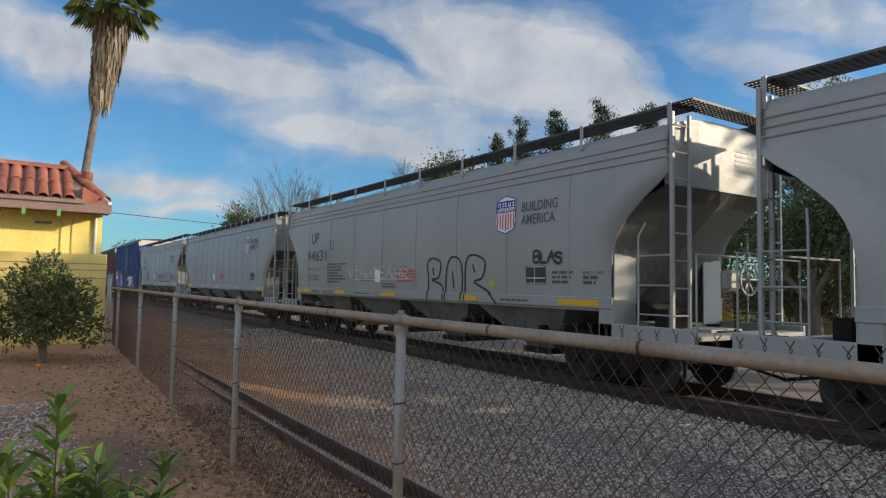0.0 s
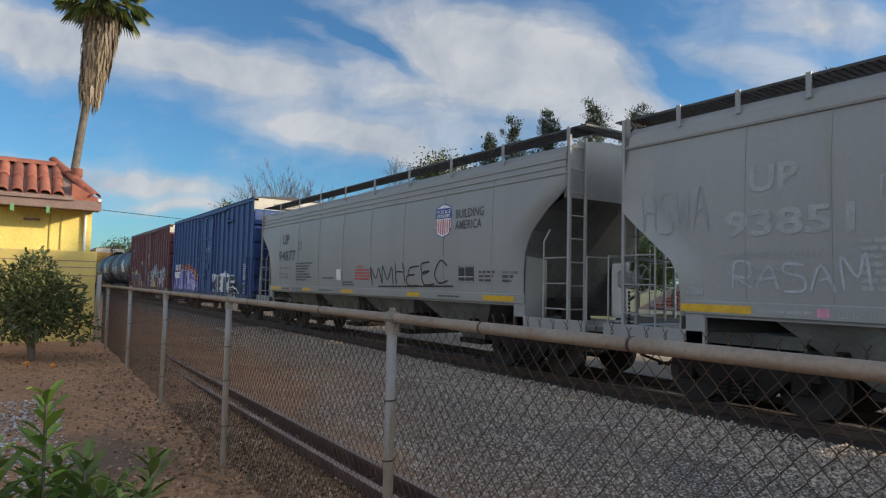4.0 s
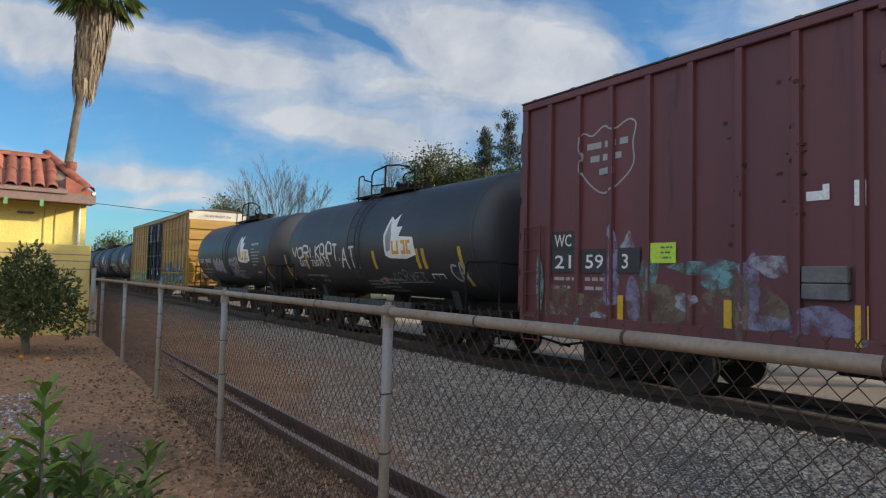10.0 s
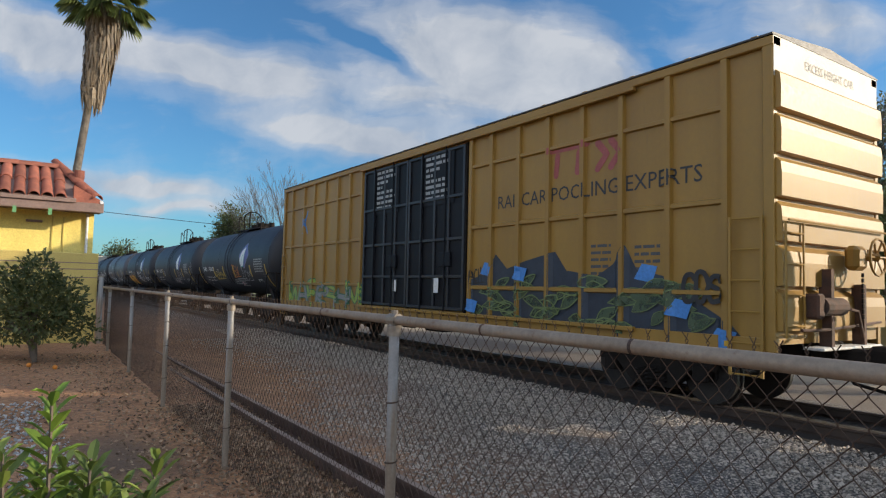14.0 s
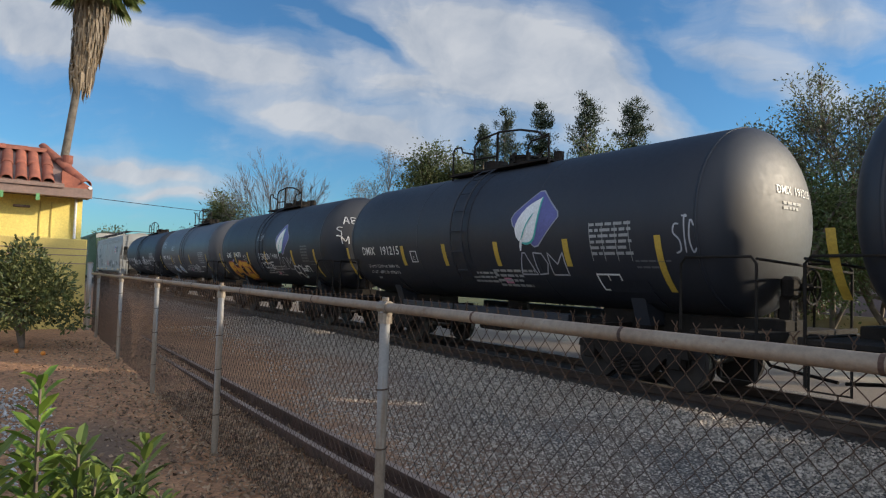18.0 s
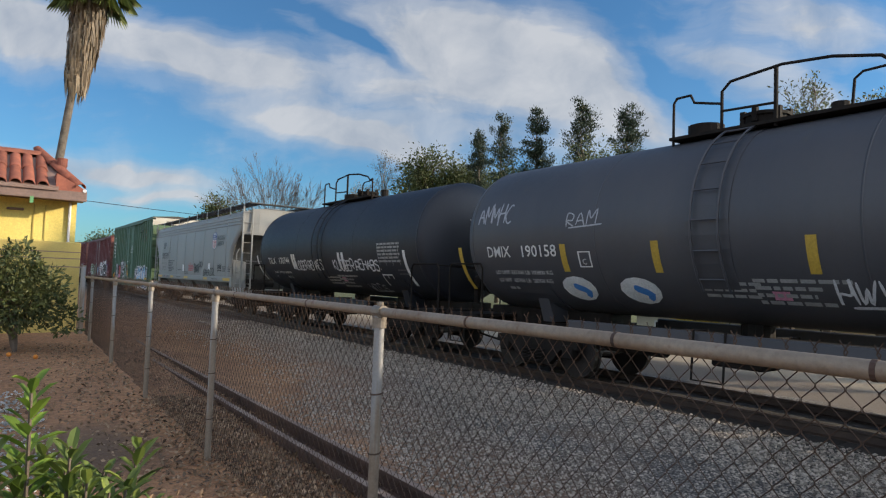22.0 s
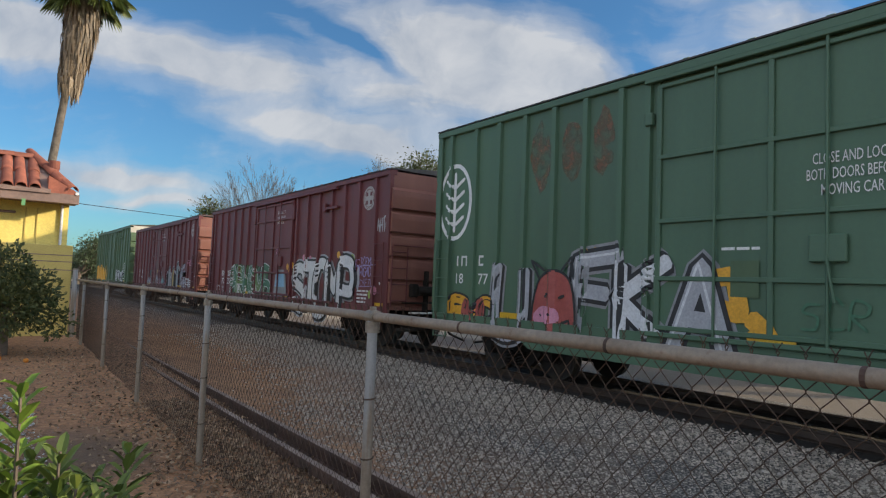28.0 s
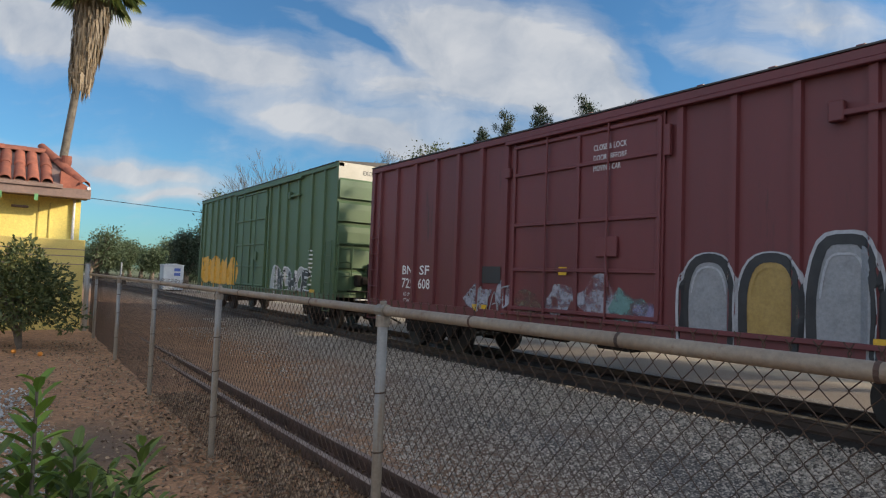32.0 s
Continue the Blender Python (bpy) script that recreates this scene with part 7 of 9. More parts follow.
def tank_marks(car, surf, number, tapes, seed, code=3, number_at=(5.0, 2.28), white=False, number_w=2.0):
    """Owner's letters as plain blocks, number, capacity lines, tapes on both bends."""
    ink = WHITE_PAINT
    y, z = number_at
    if MARKS[number]:
        lettering(car, MARKS[number], y, z, 0.22, ink, surf, 0.72, 0.008, 0.024, label="white stencilled letters")
    else:
        letter_blocks(car, y, z, (0.15,) * 4, 0.22, 0.05, ink, surf, 0.05)
    lettering(car, number, y - 1.0, z, 0.22, ink, surf, 1.0, 0.008, 0.024, label="white stencilled number")
    lettering(car, "LD LMT 222300 LB 100800 KG", y - 0.1, z - 0.34, 0.075, ink, surf, 1.65)
    lettering(car, "LT WT  63700 LB  28900 KG", y - 0.1, z - 0.5, 0.075, ink, surf, 1.55)
    bars(car, y - 0.3, z - 0.64, (0.5,), 0.05, 0.1, GREY_TEXT, surf, seed)
    bars(car, 0.2, z - 0.45, (0.9, 0.8, 0.85), 0.045, 0.09, GREY_TEXT, surf, seed + 1)
    bars(car, -0.6, z - 0.4, (1.3, 0.9, 0.8, 1.0), 0.05, 0.1, GREY_TEXT, surf, seed + 2)
    bars(car, -4.4, z - 0.2, (0.7, 0.5), 0.03, 0.1, WORN_TEXT, surf, seed + 3)
    for a, b, c, d in ((2.5, 2.47, 2.08, 2.36), (2.24, 2.21, 2.08, 2.36), (2.5, 2.21, 2.08, 2.1), (2.5, 2.21, 2.34, 2.36)):
        patch(car, a, b, c, d, ink, surf, 0.005)
    lettering(car, "C", 2.42, 2.13, 0.1, ink, surf)
    tape = WHITE_PAINT if white else YELLOW_OLD
    for t in tapes:
        patch(car, t + 0.07, t - 0.07, 2.0, 2.5, tape, surf, 0.006, "reflector", "upright reflective strip")
    for a in (5.95, -4.9):
        patch(car, a + 0.06, a - 0.06, 1.6, 2.5, tape, surf, 0.008, "reflector")
    for a, b, c, d in ((-3.45, -3.98, 1.85, 1.88), (-3.45, -3.98, 1.58, 1.61), (-3.45, -3.48, 1.6, 1.86), (-3.95, -3.98, 1.6, 1.86), (-3.7, -3.72, 1.6, 1.86)):
        patch(car, a, b, c, d, ink, surf, 0.006, "data_panel")
    patch(car, -0.82, -1.06, 1.64, 1.76, SPRAY["pink"], surf, 0.006, "placard")


EMBLEM_RIM, EMBLEM_BLUE = paint("pale emblem rim", (0.30, 0.31, 0.36)), paint("dusty violet blue emblem paint", (0.11, 0.11, 0.30))


def leaf_emblem(car, surf, y, z):
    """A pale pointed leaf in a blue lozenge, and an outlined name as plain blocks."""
    diamond = [(y + 0.68, z + 0.03), (y + 0.6, z + 0.14), (y - 0.02, z + 0.56), (y - 0.14, z + 0.56), (y - 0.64, z + 0.1), (y - 0.66, z), (y - 0.1, z - 0.54), (y + 0.02, z - 0.56), (y + 0.62, z - 0.12)]
    outline_patch(car, diamond, EMBLEM_RIM, surf, 0.006, "emblem", "leaf emblem on a violet blue lozenge")
    outline_patch(car, [(y + (a - y) * 0.95, z + (b - z) * 0.95) for a, b in diamond], EMBLEM_BLUE, surf, 0.009, "emblem")
    leaf = rounded([(y - 0.16, z + 0.42), (y + 0.24, z + 0.24), (y + 0.52, z - 0.08), (y + 0.5, z - 0.36), (y + 0.26, z - 0.48), (y + 0.02, z - 0.4), (y - 0.1, z - 0.05), (y - 0.16, z + 0.42)], 3)
    outline_patch(car, leaf[:-1], PALE_PAPER, surf, 0.012, "emblem", "pale pointed leaf")
    strokes(car, [leaf[len(leaf) // 2:]], 0.045, SPRAY["teal"], surf, 0.016, "emblem")
    strokes(car, [rounded([(y + 0.42, z - 0.62), (y + 0.34, z - 0.34), (y + 0.18, z - 0.06), (y + 0.02, z + 0.1)], 3)], 0.06, PALE_PAPER, surf, 0.018, "emblem")
    strokes(car, [rounded([(y + 0.36, z - 0.4), (y + 0.2, z - 0.1), (y + 0.03, z + 0.1)], 3)], 0.03, SPRAY["teal"], surf, 0.021, "emblem")
    zb = z - 1.08
    for shape in ([(y + 0.60, zb), (y + 0.40, zb + 0.42), (y + 0.32, zb + 0.42), (y + 0.14, zb), (y + 0.60, zb)], [(y + 0.09, zb), (y + 0.09, zb + 0.42), (y - 0.14, zb + 0.4), (y - 0.25, zb + 0.21), (y - 0.14, zb + 0.02), (y + 0.09, zb)],
                  [(y - 0.30, zb), (y - 0.30, zb + 0.42), (y - 0.50, zb + 0.2), (y - 0.70, zb + 0.42), (y - 0.70, zb), (y - 0.30, zb)]):
        strokes(car, [shape], 0.028, SPRAY["silver"], surf, 0.010, "emblem", "outlined emblem shape")


def winged_emblem(car, surf, y, z):
    """A white and gold badge: a plain swept shape over a gold bar."""
    outline_patch(car, [(y + 0.45, z - 0.45), (y + 0.5, z + 0.1), (y + 0.25, z + 0.62), (y + 0.05, z + 0.5), (y - 0.2, z + 0.65), (y - 0.15, z + 0.3), (y - 0.45, z + 0.3), (y - 0.3, z + 0.05), (y - 1.0, z), (y - 1.1, z - 0.45), (y - 0.6, z - 0.55), (y + 0.2, z - 0.52)], PALE_PAPER, surf, 0.006, "emblem", "white badge with a gold bar")
    outline_patch(car, [(y + 0.36, z - 0.35), (y + 0.4, z + 0.05), (y + 0.2, z + 0.48), (y + 0.08, z + 0.1), (y + 0.15, z - 0.3)], SPRAY["grey"], surf, 0.009, "emblem")
    letter_blocks(car, y + 0.08, z - 0.42, (0.36, 0.3, 0.3), 0.36, 0.04, SPRAY["gold"], surf, 0.09, "emblem")


def stencil_panel(car, surf, y, z, wide=1.1, high=0.6, material=None, seed=3):
    bars(car, y, z, (wide, wide, wide * 0.95, wide, wide * 0.9, wide), 0.05, high / 6, material or GREY_TEXT, surf, seed)
    for k in range(4):
        patch(car, y - wide * k / 3.2, y - wide * k / 3.2 - 0.012, z - high, z + 0.06, material or GREY_TEXT, surf, 0.007)


tanks = ((95.35, 107.4, TANK_DUSTY, "black tank car with white scrawl and winged badge", "73079", (4.0, -0.8, -3.08, -3.36), 201),
         (108.5, 120.5, TANK_DUSTY, "black tank car with yellow tapes and white scrawl", "73473", (3.94, 1.5, -1.24), 211),
         (142.0, 154.0, TANK_BLACK, "black tank car with a pale leaf emblem", "190069", (3.06, 1.34, -0.38, -2.9), 221),
         (155.2, 167.6, TANK_BLACK, "black tank car with leaf emblem and yellow tape", "191215", (2.86, 1.0, -0.9, -2.9), 231),
         (168.7, 180.85, TANK_BLACK, "black tank car with orange graffiti and leaf emblem", "19470", (3.7, 1.92, -0.18, -2.95), 241),
         (182.1, 194.3, TANK_GREY, "weathered charcoal tank car with white scrawls", "190158", (2.85, 0.87, -1.48), 251),
         (195.3, 207.6, TANK_BLACK, "black tank car with white tapes and white scrawls", "170744", (2.5, 2.32, -1.15, -1.4), 261))
for a, b, shell, label, number, tapes, seed in tanks:
    made = add(tank_car(label, a, b, shell, TNK, ladder_at=-0.05 if number == "190158" else 0.35, mark=(MARKS[number], number), deck_at=-0.75 if number == "190158" else 0.0))
    car, surf, mid = made
    tank_marks(car, surf, number, tapes, seed, number_at={"19470": (4.79, 2.30), "73079": (4.62, 2.08), "170744": (4.76, 2.18)}.get(number, (5.0, 2.28)), white=number == "170744")
    if number in ("190069", "191215", "19470"):
        leaf_emblem(car, surf, -2.1, 2.92)
    if number in ("73079", "73473"):
        winged_emblem(car, surf, -1.95, 2.8)
    if number == "73079":
        word_tag(car, surf, "VORI.", 5.15, 3.22, 2.38, 2.74, SPRAY["white"], 202, 0.075, 0.014)
        word_tag(car, surf, "KRIPT.", 3.14, 1.28, 2.26, 2.78, SPRAY["white"], 205, 0.075, 0.014)
        word_tag(car, surf, "AT.", 1.28, 0.05, 2.02, 2.66, SPRAY["white"], 206, 0.075, 0.014)
        tag_line(car, surf, -4.4, -5.0, 1.7, 2.1, SPRAY["silver"], 203, 2, 0.06, 0.012)
        tag_line(car, surf, -1.5, -3.2, 1.65, 1.95, SPRAY["grey"], 204, 6, 0.03)
    elif number == "73473":
        graffiti(car, surf, 2.5, 1.1, 1.85, 2.4, [SPRAY["grey"]], SPRAY["silver"], 212, 3, 0.10, SPRAY["silver"], rim=0.05)
        graffiti(car, surf, 0.5, -1.0, 1.85, 2.35, [SPRAY["black"]], SPRAY["silver"], 213, 4, 0.08, SPRAY["grey"], rim=0.08)
        lettering(car, "CORN SYRUP ONLY", -3.3, 2.95, 0.1, WHITE_PAINT, surf, 1.0, 0.004, 0.012)
        bars(car, -3.3, 2.78, (0.4, 1.05, 0.9, 1.0, 0.95, 0.5), 0.055, 0.13, GREY_TEXT, surf, 214)
        lettering(car, "MAXIMUM OPERATING PRESSURE FOR", -1.0, 1.72, 0.07, GREY_TEXT, surf, 1.5)
        lettering(car, "HEATER COILS 125 PSI", -1.0, 1.6, 0.07, GREY_TEXT, surf, 1.0)
    elif number == "190069":
        tag_line(car, surf, 3.0, 1.45, 1.9, 2.3, YELLOW_OLD, 222, 6, 0.04)
        tag_line(car, surf, -0.1, -1.2, 2.0, 2.6, SPRAY["orange"], 223, 3, 0.03)
        stencil_panel(car, surf, -3.5, 2.7)
    elif number == "191215":
        stencil_panel(car, surf, -3.5, 2.7, 0.9)
        tag_line(car, surf, -5.2, -5.6, 2.2, 2.8, SPRAY["silver"], 232, 3, 0.03)
    elif number == "19470":
        word_piece(car, surf, "EHOEI", 4.75, 1.85, 1.5, 2.02, [SPRAY["gold"]], SPRAY["red"], 242, 0.19, 0.055, None, 1.1, label="large orange yellow sprayed letters")
        strokes(car, [[(4.75, 2.0), (4.6, 1.85)], [(4.2, 2.12), (3.9, 2.2)]], 0.07, SPRAY["lilac"], surf, 0.012)
        word_tag(car, surf, "PERSON", 0.5, -0.7, 2.2, 2.4, SPRAY["white"], 243, 0.035), tag_line(car, surf, -0.75, -1.5, 2.2, 2.4, SPRAY["white"], 244, 4, 0.03)
        word_tag(car, surf, "POTE", 0.5, -0.95, 1.86, 2.08, SPRAY["white"], 247, 0.045)
        word_tag(car, surf, "POHP", -2.8, -4.25, 1.56, 1.95, SPRAY["white"], 245, 0.055)
        word_tag(car, surf, "ATEAM", 0.62, -0.05, 2.95, 3.2, SPRAY["silver"], 246, 0.025)
        stencil_panel(car, surf, -3.8, 2.6, 0.55, material=WORN_TEXT)
        nose = lambda z: -6.075 + 0.62 * (1 - math.sqrt(max(0.0, 1 - min(0.999, abs(z) / 1.55) ** 2.22)))
        for k, (x, z, w, hh) in enumerate(((-0.95, 3.35, 0.2, 0.22), (-0.7, 3.36, 0.18, 0.2), (-0.45, 3.38, 0.18, 0.2), (-0.2, 3.36, 0.2, 0.2), (-1.15, 2.95, 0.16, 0.3), (-1.0, 2.7, 0.22, 0.22))):
            pts = [(2 * x - a, b) for a, b in curl(random.Random(400 + k), x, z, w, hh, k)]
            sh = Shape().tube([(a, nose(math.hypot(a, b - 2.77)) - 0.004, b) for a, b in pts], 0.016, 4)
            part("graffiti", sh, SPRAY["white"], car, "white scrawl on the tank head")
    elif number == "190158":
        tag_line(car, surf, 5.3, 4.2, 2.95, 3.4, SPRAY["silver"], 252, 5, 0.04), tag_line(car, surf, 2.75, 2.0, 2.8, 3.1, SPRAY["silver"], 253, 3, 0.03)
        for q in (2.75, 1.4):
            outline_patch(car, [(q + 0.4 * math.cos(k * 0.52), 1.7 + 0.22 * math.sin(k * 0.52)) for k in range(12)], PALE_PAPER, surf, 0.006, "graffiti", "white oval splash")
            strokes(car, [[(q + 0.1, 1.75), (q - 0.2, 1.65), (q - 0.1, 1.55)]], 0.12, SPRAY["blue"], surf, 0.01)
        tag_line(car, surf, -1.65, -2.9, 1.6, 2.0, SPRAY["white"], 254, 5, 0.04)
        stencil_panel(car, surf, -3.4, 2.55, 1.0)
    else:
        word_tag(car, surf, "KLOGER.REHABS.", 2.42, 0.0, 1.98, 2.27, SPRAY["white"], 262, 0.045)
        word_tag(car, surf, "KLOGER.REHABS.", -0.7, -3.6, 1.98, 2.27, SPRAY["white"], 263, 0.045)
        stencil_panel(car, surf, -3.55, 2.66, 1.15, 0.55, GREY_TEXT)
        tag_line(car, surf, -2.2, -3.2, 1.4, 1.6, SPRAY["silver"], 264, 4, 0.03)


# ---- the ground ----
def yard(y):
    """Height of the yard's ground along the fence."""
    return 0.0 if y < 5.9 else min(0.26, (y - 5.9) * 0.027)


def ground_z(x, y):
    a = yard(y)
    if x < 1.7:
        return a
    if x < 4.5:
        t = (x - 1.7) / 2.8
        return a + (-0.26 - a) * t * t * (3 - 2 * t)
    if x < 8.2:
        return -0.26
    if x < 11.8:
        return -0.26
    if x < 13.2:
        return -0.26 - 0.14 * (x - 11.8) / 1.4
    # beyond the dirt road the land falls away to the houses
    t = max(0.0, min(1.0, (x - 20.5) / 8)) * max(0.0, min(1.0, (44 - y) / 14))
    return -0.40 - 2.0 * t * t * (3 - 2 * t)


def ground():
    xs = [-400, -120, -40, -15, -6, -3, -1.5, -0.5, 0.3, 1.0, 1.5, 1.7, 2.0, 2.5, 3, 3.5, 4, 4.5, 6, 8.2, 10, 11.8, 13.2, 16, 20, 22, 24, 26, 28, 30, 36, 60, 150, 400, 1200]
    ys = [-400, -100, -30, -10, -4, -1, 0, 1, 2, 3, 4, 5, 6, 7, 8, 9, 10, 11, 12, 13, 14, 15, 16, 18, 21, 25, 30, 40, 60, 90, 140, 250, 500, 1400]
    rnd = random.Random(4)
    vs = [(x, y, ground_z(x, y) + (rnd.uniform(-0.012, 0.012) if -3 < x < 9 and 0 < y < 20 else 0)) for y in ys for x in xs]
    m = len(xs)
    fs = [(j * m + i, j * m + i + 1, (j + 1) * m + i + 1, (j + 1) * m + i) for j in range(len(ys) - 1) for i in range(m - 1)]
    mat = bpy.data.materials.new("ground")
    mat.use_nodes = True
    nt = mat.node_tree
    bs = nt.nodes["Principled BSDF"]
    co = nt.nodes.new("ShaderNodeTexCoord").outputs["Object"]
    sep = nt.nodes.new("ShaderNodeSeparateXYZ")
    nt.links.new(co, sep.inputs[0])
    n0 = node(nt, "ShaderNodeTexNoise", Scale=0.9, Detail=6.0, Roughness=0.6)
    n1 = node(nt, "ShaderNodeTexNoise", Scale=14.0, Detail=8.0, Roughness=0.7)
    vor = node(nt, "ShaderNodeTexVoronoi", Scale=34.0)
    for n in (n0, n1, vor):
        nt.links.new(co, n.inputs["Vector"])
    soil = mix(nt, ramp(nt, n0.outputs["Fac"], ((0.38, (0, 0, 0)), (0.62, (1, 1, 1)))), (0.385, 0.200, 0.098), (0.28, 0.140, 0.070))
    soil = mix(nt, 1.0, soil, ramp(nt, n1.outputs["Fac"], ((0.32, (0.5,) * 3), (0.68, (1.45,) * 3))), "MULTIPLY")
    # a damp dark patch of trodden soil
    dx = math_node(nt, "MULTIPLY", math_node(nt, "SUBTRACT", sep.outputs["X"], 0.82), 1.25)
    dy = math_node(nt, "MULTIPLY", math_node(nt, "SUBTRACT", sep.outputs["Y"], 6.6), 0.85)
    r2 = math_node(nt, "ADD", math_node(nt, "MULTIPLY", dx, dx), math_node(nt, "MULTIPLY", dy, dy))
    damp = math_node(nt, "SUBTRACT", math_node(nt, "MULTIPLY_ADD", n0.outputs["Fac"], 0.8, 0.55), r2, clamp=True)
    soil = mix(nt, math_node(nt, "MULTIPLY", damp, 0.9), soil, (0.12, 0.078, 0.050))
    stone = ramp(nt, vor.outputs["Color"], ((0.15, (0.14, 0.122, 0.105)), (0.5, (0.28, 0.25, 0.218)), (0.85, (0.48, 0.43, 0.38))))
    stone = mix(nt, ramp(nt, vor.outputs["Distance"], ((0.25, (0, 0, 0)), (0.6, (1, 1, 1)))), stone, (0.05, 0.045, 0.04))
    grass = mix(nt, n1.outputs["Fac"], (0.06, 0.085, 0.025), (0.16, 0.15, 0.07))
    # ballast from the fence to beyond the track, a pale dirt road, rough grass
    edge = math_node(nt, "MULTIPLY_ADD", math_node(nt, "SUBTRACT", n0.outputs["Fac"], 0.5), 1.6, sep.outputs["X"])
    dust = ramp(nt, n0.outputs["Fac"], ((0.45, (0, 0, 0)), (0.66, (0.75,) * 3)))
    stone = mix(nt, dust, stone, (0.17, 0.12, 0.085))
    out = math_node(nt, "MULTIPLY", math_node(nt, "SUBTRACT", sep.outputs["Y"], 6.5), 0.40, clamp=False)
    out = math_node(nt, "MINIMUM", math_node(nt, "MAXIMUM", out, 0.0), 2.6)
    k1 = ramp(nt, math_node(nt, "MULTIPLY", math_node(nt, "SUBTRACT", math_node(nt, "SUBTRACT", edge, out), 2.6), 0.38, clamp=True), ((0, (0, 0, 0)), (1, (1, 1, 1))))
    k2 = math_node(nt, "MULTIPLY", math_node(nt, "SUBTRACT", edge, 12.0), 1.2, clamp=True)
    # oily stone by the rails, blackened further: the train's shade put into the colour
    oil_and_shade = math_node(nt, "MULTIPLY", math_node(nt, "SUBTRACT", 1.75, math_node(nt, "ABSOLUTE", math_node(nt, "SUBTRACT", sep.outputs["X"], TRACK_X))), 2.5, clamp=True)
    stone = mix(nt, oil_and_shade, stone, (0.035, 0.028, 0.023))
    k4 = math_node(nt, "MULTIPLY", math_node(nt, "SUBTRACT", edge, 15.2), 1.0, clamp=True)
    k3 = math_node(nt, "MULTIPLY", math_node(nt, "SUBTRACT", edge, 19.5), 1.5, clamp=True)
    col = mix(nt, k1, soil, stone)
    road = mix(nt, n1.outputs["Fac"], (0.13, 0.10, 0.075), (0.19, 0.15, 0.115))
    pale = mix(nt, n1.outputs["Fac"], (0.27, 0.215, 0.15), (0.38, 0.315, 0.23))
    road = mix(nt, k4, road, pale)
    col = mix(nt, k2, col, road)
    col = mix(nt, k3, col, grass)
    nt.links.new(col, bs.inputs["Base Color"])
    bs.inputs["Roughness"].default_value = 0.95
    b = node(nt, "ShaderNodeBump", Strength=0.8, Distance=0.02)
    hgt = math_node(nt, "ADD", n1.outputs["Fac"], math_node(nt, "MULTIPLY", vor.outputs["Distance"], -0.8))
    nt.links.new(hgt, b.inputs["Height"])
    nt.links.new(b.outputs[0], bs.inputs["Normal"])
    ob = new("ground", to_mesh("ground", vs, fs, mat, True))
    tagged(ob, "bare brown soil, grey ballast, pale dirt road and grass", "ground", kind="structure")


ground()


def rail_profile(s, x, y0, y1, top):
    out = [(x - 0.036, top), (x + 0.036, top), (x + 0.036, top - 0.03), (x + 0.009, top - 0.045), (x + 0.009, top - 0.135), (x + 0.07, top - 0.155), (x + 0.07, top - 0.17),
           (x - 0.07, top - 0.17), (x - 0.07, top - 0.155), (x - 0.009, top - 0.135), (x - 0.009, top - 0.045), (x - 0.036, top - 0.03)]
    return s.prism(out, "y", y0, y1)


def track():
    tr = thing("railway_track", "main line track with steel rails on dark timber sleepers", "railway track", kind="structure")
    for x in (TRACK_X - 0.755, TRACK_X + 0.755):
        part("rail", rail_profile(Shape(), x, -60, 330, RAIL_Z), RAIL_TOP, tr)
    tie = Shape().box(-1.3, 1.3, -0.11, 0.11, -0.09, 0.08, 0.015).mesh("sleeper", surface("dark timber sleeper", (0.020, 0.016, 0.013), (0.036, 0.028, 0.022), 0.9, big=3, small=25, bump=0.4, per_piece=0.5))
    for k in range(110):
        part("sleeper", tie, None, tr, at=(TRACK_X, -4 + k * 0.52, RAIL_Z - 0.235))
    old = thing("disused_rail", "brown rusted rail lying beside the fence", "rail", "disused rails by the fence")
    part("rail_bar", rail_profile(Shape(), 0, -8, 45, 0.12), OLD_RUST, old)
    part("rail_head", Shape().box(-0.032, 0.032, -8, 45, 0.1195, 0.1225), RAIL_WORN, old, "dusty worn running face")
    old.location = (2.70, 0, -0.02)
    copy_thing(old, pose(2.41, 0, -0.03))


track()


# ---- the fence ----
FX, FTOP = 1.64, 1.48


